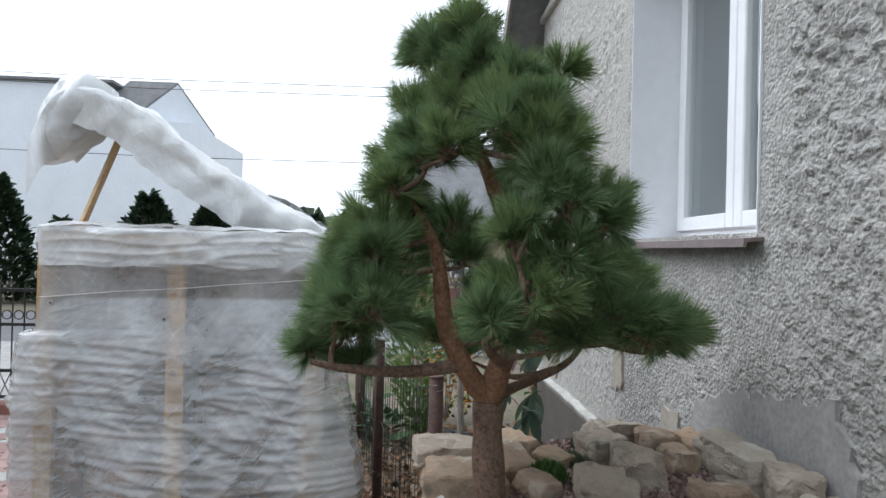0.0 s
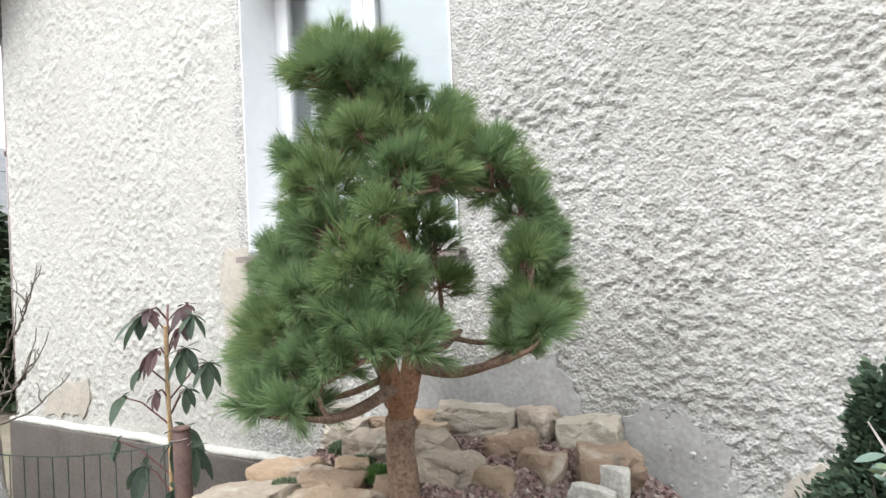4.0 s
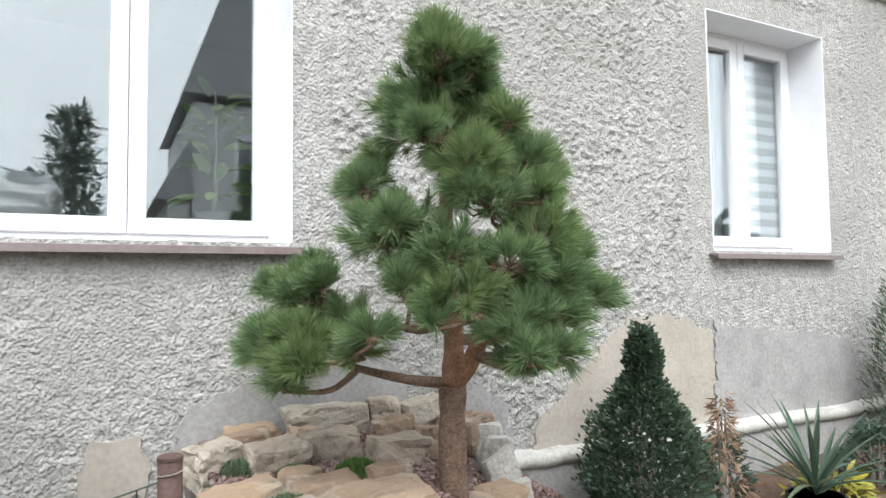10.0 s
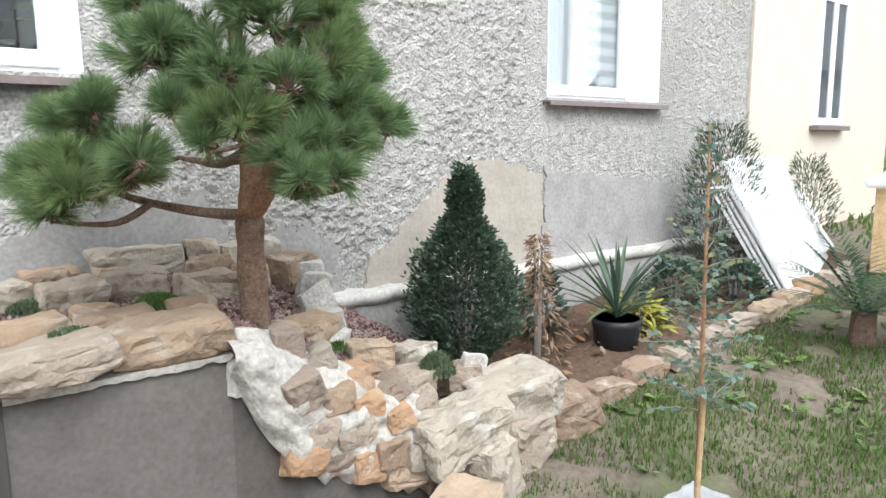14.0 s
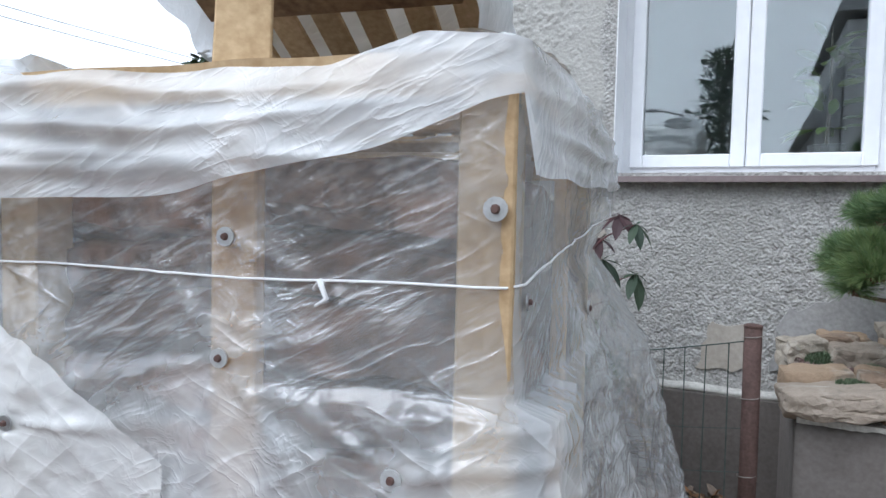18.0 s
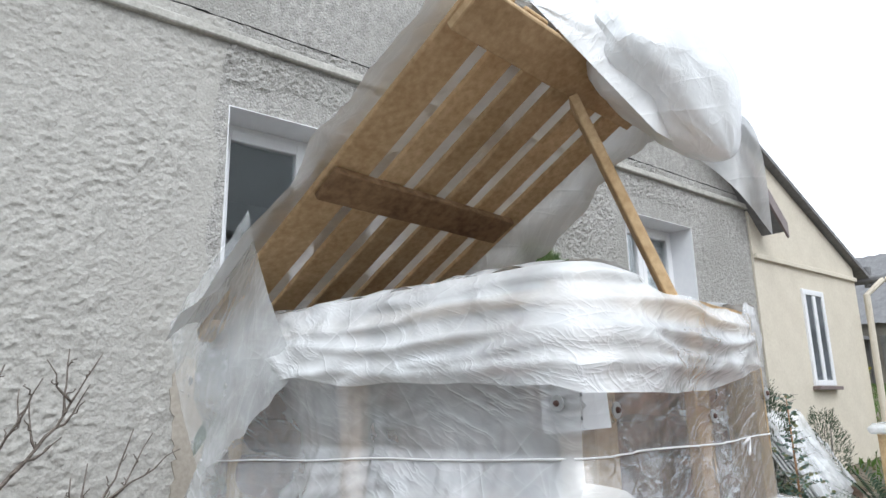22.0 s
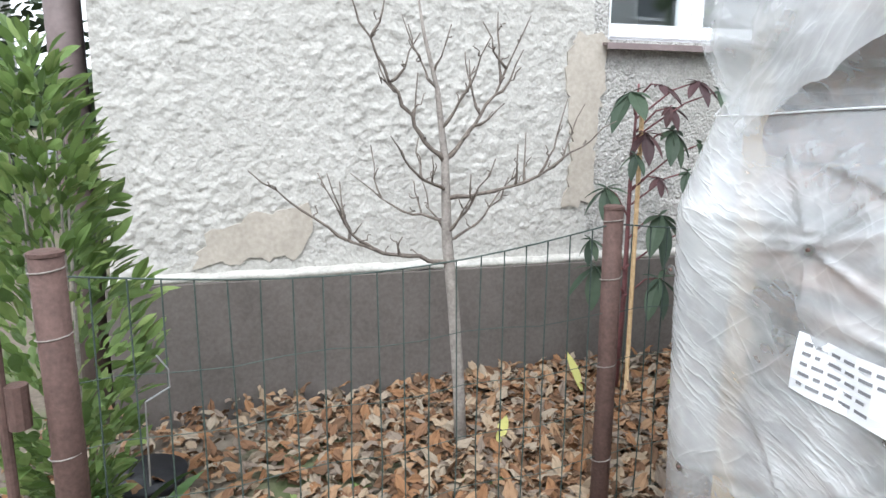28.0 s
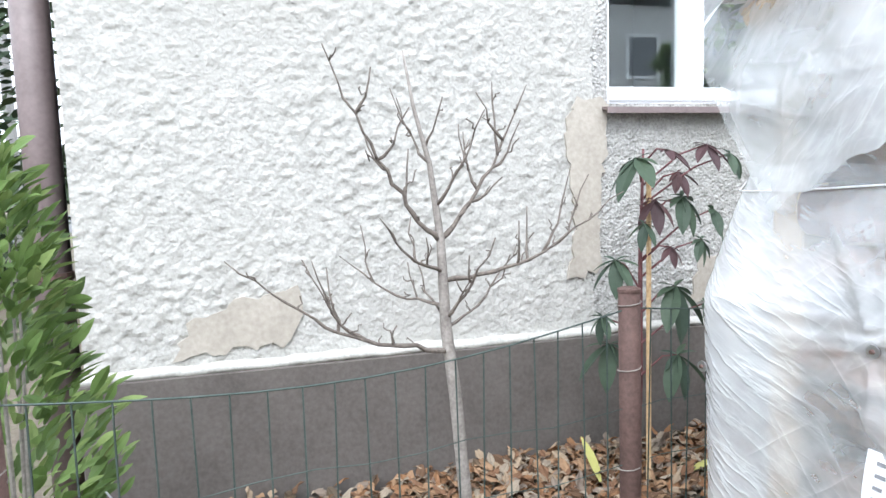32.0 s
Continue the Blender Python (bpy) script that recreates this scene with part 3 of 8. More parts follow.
outline_slab("trim_patch_bed", [(-0.75, 0.8), (0.3, 0.8), (0.28, 1.12), (0.18, 1.3), (-0.1, 1.26), (-0.45, 1.2), (-0.7, 1.1)], 0, 0.02, M_PATCH_GREY, "smooth grey cement patch above the rock bed", 5)
outline_slab("trim_patch_side", [(0.42, 0.72), (0.86, 0.72), (0.84, 0.98), (0.62, 1.16), (0.46, 1.1)], 0, 0.018, M_PATCH_GREY, "smooth grey cement patch beside the rock bed", 6)
outline_slab("trim_patch_under", [(-1.08, 0.8), (-0.82, 0.8), (-0.84, 1.02), (-1.02, 1.04)], 0, 0.018, M_PATCH_BEIGE, "small beige cement patch low on the wall", 7)

# plinth: dark render in the leaf bed, raw cement to the other side
bm = box(HOUSE_L - 0.02, -0.06, -0.15, -0.66, 0.0, PLINTH_TOP - 0.03, 0.006)
tagged(mesh_ob("plinth_dark", bm, M_PLINTH), "smooth dark grey rendered plinth below the wall", "plinth", kind="structure")


def ledge(x0, x1, z, y, material, name, label, k=1.0):
    n = int((x1 - x0) / 0.04)
    bm = bmesh.new()
    prof = []
    for i in range(n + 1):
        x = x0 + (x1 - x0) * i / n
        w = 0.012 * (noise.noise(Vector((x * 5, z, 3))) + 0.6 * noise.noise(Vector((x * 19, z, 7))))
        prof.append([bm.verts.new(p) for p in ((x, 0.01, z + 0.03 * k + w), (x, y + 0.015 * k, z + 0.012 * k + w), (x, y, z - 0.012 * k + w * 0.6), (x, y + 0.012 * k, z - 0.05 * k + w), (x, 0.01, z - 0.06 * k))])
    for a, b in zip(prof, prof[1:]):
        for k in range(4):
            bm.faces.new((a[k], a[k + 1], b[k + 1], b[k]))
    bmesh.ops.recalc_face_normals(bm, faces=bm.faces)
    return tagged(mesh_ob(name, bm, material, True), label, "ledge", kind="structure")


ledge(HOUSE_L - 0.02, -0.66, PLINTH_TOP - 0.005, -0.058, M_CEMENT, "trim_plinth_top", "pale uneven cement strip along the plinth top", 0.5)
ledge(0.5, HOUSE_R, 0.73, -0.11, M_CEMENT, "trim_ledge", "pale rough cement ledge at the foot of the wall")
tagged(mesh_ob("plinth_raw", box(0.3, -0.085, 0.0, HOUSE_R, 0.0, 0.69, 0.01), M_PATCH_GREY), "raw grey cement plinth beside the rock bed", "plinth", kind="structure")


def window(name, w, kind):
    x0, x1, z0, z1 = w
    root = tagged(empty(name), "white two-sash window with a dark brown metal sill", "window", kind="structure")
    yf = 0.25
    F = 0.055
    for nm, b in (("frame_side", (x0, yf, z0, x0 + F, yf + 0.07, z1)), ("frame_side", (x1 - F, yf, z0, x1, yf + 0.07, z1)),
                  ("frame_rail", (x0 + F, yf, z0, x1 - F, yf + 0.07, z0 + F)), ("frame_rail", (x0 + F, yf, z1 - F, x1 - F, yf + 0.07, z1))):
        part(nm, box(*b, 0.005), M_WHITE, root)
    mid = (x0 + x1) / 2
    for a, b in ((x0 + F - 0.012, mid - 0.002), (mid + 0.002, x1 - F + 0.012)):
        s = empty("sash")
        s.parent = root
        S, ys = 0.072, yf - 0.018
        zb, zt = z0 + F - 0.012, z1 - F + 0.012
        for nm, q in (("stile", (a, ys, zb, a + S, ys + 0.07, zt)), ("stile", (b - S, ys, zb, b, ys + 0.07, zt)),
                      ("rail", (a + S, ys, zb, b - S, ys + 0.07, zb + S)), ("rail", (a + S, ys, zt - S, b - S, ys + 0.07, zt))):
            part(nm, box(*q, 0.006), M_WHITE, s)
        p = part("pane", box(a + S - 0.01, ys + 0.03, zb + S - 0.01, b - S + 0.01, ys + 0.036, zt - S + 0.01), M_GLASS, s)
        p.visible_shadow = False
        p = part("pane", box(a + S - 0.01, ys + 0.052, zb + S - 0.01, b - S + 0.01, ys + 0.058, zt - S + 0.01), M_GLASS, s)
        p.visible_shadow = False
        for k in (0.3, 0.7):
            xx = a + (b - a) * k
            part("drain_cap", box(xx - 0.02, yf - 0.006, z0 + 0.02, xx + 0.02, yf + 0.002, z0 + 0.03, 0.002), M_REVEAL, s)
    # sill
    bm = bmesh.new()
    prof = ((yf, z0 + 0.006), (-0.075, z0 - 0.022), (-0.078, z0 - 0.052), (-0.066, z0 - 0.052), (-0.062, z0 - 0.034), (yf, z0 - 0.012))
    for xx in (x0 - 0.035, x1 + 0.035):
        vs = [bm.verts.new((xx, y, z)) for y, z in prof]
        bm.faces.new(vs)
    bm.verts.ensure_lookup_table()
    n = len(prof)
    for k in range(n):
        bm.faces.new((bm.verts[k], bm.verts[(k + 1) % n], bm.verts[n + (k + 1) % n], bm.verts[n + k]))
    bmesh.ops.recalc_face_normals(bm, faces=bm.faces)
    part("window_sill", bm, M_SILL, root, "dark brown folded metal sill")
    # white lining of the reveal, 6 mm thick
    for b in ((x0, -0.012, z0 + 0.004, x0 + 0.006, yf, z1), (x1 - 0.006, -0.012, z0 + 0.004, x1, yf, z1), (x0 + 0.006, -0.012, z1 - 0.006, x1 - 0.006, yf, z1)):
        part("reveal_lining", box(*b), M_WHITE, root)
    # the room behind
    bm = bmesh.new()
    box(x0 - 0.8, 0.385, 0.9, x1 + 0.8, 3.2, 3.75, bm=bm)
    for f in list(bm.faces):
        if f.calc_center_median().y < 0.5:
            bm.faces.remove(f)
    bmesh.ops.reverse_faces(bm, faces=bm.faces)
    tagged(mesh_ob("room_walls", bm, M_INNER), "plain dim walls of the room behind the window", "room", kind="structure")
    return root


window("window_1", W1, 0)
window("window_2", W2, 1)


def curtain(name, x0, x1, z0, z1, y, material, label, slant=0.0):
    """A hanging net curtain in soft folds; slant draws its lower edge aside."""
    n, m = 60, 24
    V, Fq = [], []
    for j in range(m + 1):
        t = j / m
        for i in range(n + 1):
            u = i / n
            right = x1 - slant * min(1, max(0, (t - 0.25) * 1.6)) ** 1.5
            V.append((x0 + (right - x0) * u, y + 0.007 * math.sin(u * 58 + 2 * math.sin(t * 3)) + 0.01 * math.sin(u * 23), z1 + (z0 - z1) * t))
    for j in range(m):
        for i in range(n):
            a = j * (n + 1) + i
            Fq.append((a, a + 1, a + n + 2, a + n + 1))
    return tagged(data_ob(name, V, Fq, material, True), label, "curtain")


M_NETD = mat("grey_net_curtain", (0.30, 0.31, 0.33), (0.38, 0.39, 0.41), 90, 0.8, 0.05)
curtain("net_curtain", W2[0] + 0.03, 2.93, W2[2] - 0.05, W2[3], 0.40, M_NETD, "grey net curtain behind the window glass")
blind = tagged(empty("zebra_blind"), "grey and pale striped roller blind in the window", "blind")
for k in range(13):
    z = W2[3] - 0.12 - k * 0.105
    part("stripe", box(2.99, 0.335, z - 0.05, 3.46, 0.34, z, 0.001), M_BLIND, blind)
    part("pale_stripe", box(2.99, 0.337, z - 0.104, 3.46, 0.341, z - 0.0505, 0.001), M_BLINDL, blind)


def leaf_blade(length, width, bend=0.2, lobes=0, fold=0.0):
    """Points and faces of one leaf in its own space: base at the origin, tip along +x, up is +z."""
    k = 5
    V, Fq = [], []
    for i in range(k + 1):
        t = i / k
        w = width * math.sin(math.pi * min(1, t * 0.93 + 0.06)) ** 0.8 * 0.5
        z = -bend * length * t * t
        V += [(length * t, -w, z + fold * w), (length * t, 0, z), (length * t, w, z + fold * w)]
    for i in range(k):
        a = 3 * i
        Fq += [(a, a + 3, a + 4, a + 1), (a + 1, a + 4, a + 5, a + 2)]
    return V, Fq


def scatter_leaves(blade, frames, sizes):
    """Many copies of a blade joined into one mesh."""
    B = np.array(blade[0])
    Fb = np.array([f if len(f) == 4 else (*f, f[-1]) for f in blade[1]])
    V, Fq = [], []
    for k, (m, s) in enumerate(zip(frames, sizes)):
        R = np.array(m)[:3, :3]
        V.append(B * s @ R.T + np.array(m)[:3, 3])
        Fq.append(Fb + k * len(B))
    return np.concatenate(V).tolist(), np.concatenate(Fq).tolist()


def aim(pos, d, roll=0.0):
    """A frame at pos whose x axis points along d."""
    d = Vector(d).normalized()
    return Matrix.Translation(pos) @ d.to_track_quat('X', 'Z').to_matrix().to_4x4() @ Matrix.Rotation(roll, 4, 'X')


# house plant on the inner sill
plant = tagged(empty("house_plant"), "leafy green house plant in a dark pot behind the glass", "plant")
part("pot", tube([(-0.50, 0.55, 1.80), (-0.50, 0.55, 1.97)], [0.07, 0.095], 16), M_ROOM, plant)
rng = random.Random(5)
fr, sz = [], []
for k in range(46):
    a = rng.uniform(0, 6.28)
    h = rng.uniform(0.1, 0.6)
    fr.append(aim((-0.50 + 0.08 * math.cos(a), 0.55 + 0.06 * math.sin(a), 1.95 + h), (math.cos(a), math.sin(a) * 0.6, rng.uniform(-0.2, 0.7)), rng.uniform(-0.5, 0.5)))
    sz.append(rng.uniform(0.8, 1.4))
part("foliage", scatter_leaves(leaf_blade(0.12, 0.045, 0.3), fr, sz), M_LAUREL, plant)
part("stem", tube([(-0.50, 0.55, 1.95), (-0.49, 0.56, 2.3), (-0.50, 0.55, 2.6)], [0.012, 0.009, 0.004], 6), M_BARE, plant)
tagged(mesh_ob("inner_sill", box(W1[0], 0.325, W1[2] - 0.03, W1[1], 0.68, W1[2], 0.005), M_WHITE), "white inner window sill", "sill", kind="structure")

# downpipe at the house corner
pipe = tagged(empty("downpipe"), "dull brown metal downpipe at the house corner", "downpipe")
part("pipe", tube([(-4.02, 0.12, 0.05), (-4.02, 0.12, 3.45)], 0.072, 20), M_SILL, pipe, smooth=True)
for z in (1.1, 2.6):
    part("bracket", tube([(-4.02, 0.12, z - 0.015), (-4.02, 0.12, z + 0.015)], 0.079, 20), M_RUST, pipe)



# ---- ground ----
KERB_A, KERB_B = Vector((-0.67, -2.9, 0)), Vector((5.5, -2.03, 0))
PATH_DIR = (KERB_B - KERB_A).normalized()
PATH_N = Vector((PATH_DIR.y, -PATH_DIR.x, 0))


def ground_sheet():
    xs = np.concatenate([np.array([-400, -150, -60, -25, -12]), np.arange(-8, 9, 0.11), np.array([10, 13, 17, 22, 28, 40, 80, 150, 400])])
    ys = np.concatenate([np.array([-400, -120, -40, -16, -9]), np.arange(-6.5, 1.0, 0.11), np.array([3, 9, 20, 60, 150, 400])])
    V, Fq = [], []
    for x in xs:
        for y in ys:
            z = terrain(min(x, 28), y)
            if -8 < x < 9 and -6.5 < y < 1:
                z += 0.03 * noise.noise(Vector((x * 1.7, y * 1.7, 0))) + 0.015 * noise.noise(Vector((x * 6, y * 6, 4)))
                d = (Vector((x, y, 0)) - KERB_A).dot(PATH_N)
                if -0.12 < d < 2.0 and -5.4 < x < 7.5:
                    z = terrain(x, y) - 0.07
            V.append((x, y, z - 0.012))
    n = len(ys)
    for i in range(len(xs) - 1):
        for j in range(n - 1):
            a = i * n + j
            Fq.append((a, a + n, a + n + 1, a + 1))
    return tagged(data_ob("ground", V, Fq, M_SOIL, True), "bare trodden soil with patchy short turf", "ground", kind="structure")


ground_sheet()

# leaf bed between the fence and the plinth
V, Fq = [], []
nx, ny = 60, 26
for i in range(nx + 1):
    for j in range(ny + 1):
        x = -4.3 + 3.65 * i / nx
        y = -1.72 + 0.12 * (x + 2.3) * (x < -2.3) + 1.68 * j / ny
        e = min(1, j / 3)
        V.append((x, y, -0.02 + e * (0.10 + 0.07 * (x + 2.6) / 3 + 0.03 * noise.noise(Vector((x * 2, y * 2, 9))))))
for i in range(nx):
    for j in range(ny):
        a = i * (ny + 1) + j
        Fq.append((a, a + ny + 1, a + ny + 2, a + 1))
tagged(data_ob("soil_bed", V, Fq, M_SOIL, True), "dark soil bed along the plinth under fallen leaves", "soil", kind="structure")


def bed_z(x, y):
    return 0.09 + 0.07 * (x + 2.6) / 3 + 0.03 * noise.noise(Vector((x * 2, y * 2, 9)))


def crumpled_leaf():
    V = [(0, 0, 0), (0.025, -0.022, 0.008), (0.03, 0.02, 0.012), (0.055, -0.03, -0.004), (0.06, 0.0, 0.006), (0.055, 0.028, 0.004), (0.085, -0.012, 0.012), (0.088, 0.014, 0.01), (0.108, 0.0, -0.004)]
    Fq = [(0, 1, 4, 2), (1, 3, 6, 4), (2, 4, 7, 5), (4, 6, 8, 7)]
    return V, Fq


def scatter_dry(name, count, place, label, seed, material=None, tilt=0.5, smin=0.55, smax=1.15):
    rng = random.Random(seed)
    fr, sz = [], []
    for _ in range(count):
        x, y, z = place(rng)
        fr.append(Matrix.Translation((x, y, z)) @ Euler((rng.gauss(0, tilt), rng.gauss(0, tilt), rng.uniform(0, 6.28))).to_matrix().to_4x4())
        sz.append(rng.uniform(smin, smax))
    return tagged(data_ob(name, *scatter_leaves(crumpled_leaf(), fr, sz), material or M_LEAFDRY), label, "leaf litter", kind="stuff")


def in_bed(rng):
    x = rng.uniform(-4.2, -0.72)
    lo = -1.53 + 0.12 * (x + 2.3) * (x < -2.3)
    y = rng.uniform(lo, -0.08)
    if x < -3.2 and rng.random() < 0.55:
        x += 1.5
    return x, y, bed_z(x, y) + rng.uniform(0.0, 0.045)


scatter_dry("leaf_litter", 7600, in_bed, "brown and tan fallen leaves covering the bed", 11, None, 0.42, 0.42, 0.95)
scatter_dry("stray_leaves", 60, lambda r: (lambda x, y: (x, y, terrain(x, y) + 0.02))(r.uniform(-4.2, -1.9), r.uniform(-3.4, -1.7)), "a few dry leaves on the trodden turf", 12)
scatter_dry("path_leaves", 26, lambda r: (lambda x, y: (x, y, terrain(x, y) + 0.012))(r.uniform(-1.4, 5), r.uniform(-4.6, -3.0)), "a few dry leaves on the paving", 13, tilt=0.15)


def grass(name, count, place, label, seed, lo=0.03, hi=0.08, width=0.0035, material=None):
    rng = random.Random(seed)
    V, Fq = [], []
    for _ in range(count):
        x, y, z = place(rng)
        h, a, lean = rng.uniform(lo, hi), rng.uniform(0, 6.28), rng.uniform(0.1, 0.8)
        dx, dy = math.cos(a), math.sin(a)
        w = width * rng.uniform(0.7, 1.3)
        k = len(V)
        V += [(x - dy * w, y + dx * w, z), (x + dy * w, y - dx * w, z), (x + dx * lean * h * 0.4 + dy * w * 0.7, y + dy * lean * h * 0.4 - dx * w * 0.7, z + h * 0.6),
              (x + dx * lean * h * 0.4 - dy * w * 0.7, y + dy * lean * h * 0.4 + dx * w * 0.7, z + h * 0.6), (x + dx * lean * h, y + dy * lean * h, z + h * 0.9)]
        Fq += [(k, k + 1, k + 2, k + 3), (k + 3, k + 2, k + 4)]
    return tagged(data_ob(name, V, Fq, material or M_GRASS), label, "grass", kind="stuff")


def turf(x0, x1, y0, y1, thresh, scale=1.3):
    def place(rng):
        while True:
            x, y = rng.uniform(x0, x1), rng.uniform(y0, y1)
            d = (Vector((x, y, 0)) - KERB_A).dot(PATH_N)
            if d > -0.14:
                continue
            if noise.noise(Vector((x * scale, y * scale, 2))) + 0.45 * noise.noise(Vector((x * 5, y * 5, 8))) > thresh:
                return x, y, terrain(x, y) - 0.015
    return place


grass("turf_front", 24000, turf(-4.4, -2.05, -4.2, -1.68, -0.16), "patchy short green grass on soil", 21, 0.02, 0.06, 0.0022)
grass("turf_lawn", 36000, turf(0.3, 8.5, -2.75, -1.0, -0.12), "patchy green lawn with bare soil", 22, 0.02, 0.055, 0.003)
grass("lawn_far", 14000, turf(5.5, 28, -10, 9, -0.5, 0.3), "open green lawn before the barn", 23, 0.05, 0.13, 0.018)


def weed_leaf(rng, x, y, z, n, size, fr, sz):
    for k in range(n):
        a = rng.uniform(0, 6.28)
        fr.append(aim((x + 0.01 * math.cos(a), y + 0.01 * math.sin(a), z), (math.cos(a), math.sin(a), rng.uniform(0.3, 1.1)), rng.uniform(-0.4, 0.4)))
        sz.append(size * rng.uniform(0.6, 1.2))


rng = random.Random(31)
fr, sz = [], []
for _ in range(130):
    x, y = rng.uniform(1.4, 5.2), rng.uniform(-2.3, -1.05)
    if noise.noise(Vector((x * 1.4, y * 1.4, 5))) < -0.05:
        continue
    weed_leaf(rng, x, y, terrain(x, y) - 0.005, rng.randint(4, 8), rng.uniform(0.5, 1.0), fr, sz)
tagged(data_ob("lawn_weeds", *scatter_leaves(leaf_blade(0.075, 0.045, 0.4), fr, sz), M_LAUREL), "low broad-leaved green weeds in the lawn", "weeds", kind="stuff")
rng = random.Random(32)
fr, sz = [], []
for _ in range(46):
    x = rng.uniform(-4.2, -2.3)
    y = rng.uniform(-1.75, -0.9) - 0.1 * (x < -3.4)
    weed_leaf(rng, x, y, bed_z(x, y), rng.randint(3, 7), rng.uniform(0.5, 1.1), fr, sz)
tagged(data_ob("bed_weeds", *scatter_leaves(leaf_blade(0.07, 0.03, 0.4), fr, sz), M_LAUREL), "small green weeds among the fallen leaves", "weeds", kind="stuff")



# ---- paved path ----
def paver_mesh(name, material, lx=0.166, ly=0.2, h=0.06, waist=0.017, bev=0.004):
    """A double-T paving block: flat ends, sides that bulge at the ends and narrow at the waist."""
    a, b, w = lx / 2, ly / 2, waist
    g = 0.0025
    ring = [(-a + w * 0.0 + g, -b + g), (a - g, -b + g), (a + w - g, -b * 0.62), (a + w - g, -b * 0.5), (a - w - g, -b * 0.12), (a - w - g, b * 0.12), (a + w - g, b * 0.5), (a + w - g, b * 0.62), (a - g, b - g),
            (-a + g, b - g), (-a - w + g, b * 0.62), (-a - w + g, b * 0.5), (-a + w + g, b * 0.12), (-a + w + g, -b * 0.12), (-a - w + g, -b * 0.5), (-a - w + g, -b * 0.62)]
    V = [(x, y, -h) for x, y in ring] + [(x, y, -bev) for x, y in ring] + [(x * 0.955, y * 0.965, 0) for x, y in ring]
    n = len(ring)
    Fq = [(k, (k + 1) % n, n + (k + 1) % n, n + k) for k in range(n)] + [(n + k, n + (k + 1) % n, 2 * n + (k + 1) % n, 2 * n + k) for k in range(n)]
    Fq.append(tuple(range(2 * n, 3 * n)))
    Fq.append(tuple(reversed(range(n))))
    me = bpy.data.meshes.new(name)
    me.from_pydata(V, [], Fq)
    me.materials.append(material)
    return me


PAVER_PINK, PAVER_GREY = paver_mesh("paver", M_PAVER), paver_mesh("paver_grey", M_PAVERG)
path_ang = math.atan2(PATH_DIR.y, PATH_DIR.x)
paving = tagged(empty("pavement"), "pink and pale grey interlocking paving blocks", "paving", kind="structure")
rest_v, rest_f, rest_m = [], [], []
bed = box(-5.0, 0.0, -0.115, 8.0, 2.0, -0.062)
bed.transform(Matrix.Translation(KERB_A) @ Matrix.Rotation(path_ang, 4, 'Z') @ Matrix.Rotation(0, 4, 'X') @ Matrix.Scale(-1, 4, (0, 1, 0)))
bed.free()
rng = random.Random(41)
for col in range(10):
    off = 0.30 + col * 0.166
    for row in range(-23, 35):
        s = row * 0.2 + (0.1 if col % 2 else 0.0)
        p = KERB_A + PATH_DIR * s + PATH_N * off
        z = terrain(p.x, p.y) + rng.uniform(-0.003, 0.003)
        pitch = math.atan(0.1) * (-1 < p.x < 4) + math.atan(0.06) * (p.x >= 4)
        m = Matrix.Translation((p.x, p.y, z)) @ Matrix.Rotation(-pitch, 4, 'Y') @ Matrix.Rotation(path_ang - math.pi / 2 + rng.gauss(0, 0.008), 4, 'Z') @ Matrix.Rotation(rng.gauss(0, 0.01), 4, 'X')
        is_grey = (row + col // 2) % 4 == 0 and col % 5 != 4 or rng.random() < 0.03
        src = PAVER_GREY if is_grey else PAVER_PINK
        if -2.4 < p.x < 1.4 and col < 9:
            o = new("paver", src)
            o.matrix_world = m
            o.parent = paving
        else:
            k = len(rest_v)
            rest_v += [tuple(m @ v.co) for v in src.vertices]
            rest_f += [tuple(k + i for i in q.vertices) for q in src.polygons]
            rest_m += [1 if is_grey else 0] * len(src.polygons)
o = data_ob("paving_blocks", rest_v, rest_f, M_PAVER)
o.data.materials.append(M_PAVERG)
o.data.polygons.foreach_set("material_index", rest_m)
o.parent = paving
tagged(o, kind="stuff")
# border course and kerb
for k in range(-22, 33):
    p = KERB_A + PATH_DIR * (k * 0.2) + PATH_N * 0.13
    b = box(-0.098, -0.072, -0.06, 0.098, 0.072, 0.0, 0.004)
    b.transform(Matrix.Translation((p.x, p.y, terrain(p.x, p.y) + rng.uniform(-0.002, 0.002))) @ Matrix.Rotation(path_ang, 4, 'Z') @ Matrix.Rotation(-math.atan(0.1) * (-1 < p.x < 4), 4, 'Y'))
    part("border_paver", b, M_PAVER, paving)
kerb = tagged(empty("kerb"), "pale concrete kerb edging the lawn beside the path", "kerb", kind="structure")
for k in range(0, 7):
    a, b2 = KERB_A + PATH_DIR * (k * 1.0), KERB_A + PATH_DIR * (k * 1.0 + 0.99)
    bm = bmesh.new()
    vs = []
    for p in (a, b2):
        z = terrain(p.x, p.y) + 0.025
        for off, dz in ((-0.035, -0.12), (-0.035, 0.0), (0.0, 0.012), (0.035, 0.0), (0.035, -0.12)):
            q = p + PATH_N * off
            vs.append(bm.verts.new((q.x, q.y, z + dz)))
    for i in range(4):
        bm.faces.new((vs[i], vs[i + 1], vs[i + 6], vs[i + 5]))
    bm.faces.new(vs[:5])
    bm.faces.new(vs[:4:-1])
    bmesh.ops.recalc_face_normals(bm, faces=bm.faces)
    part("kerb_stone", bm, M_CEMENT, kerb)
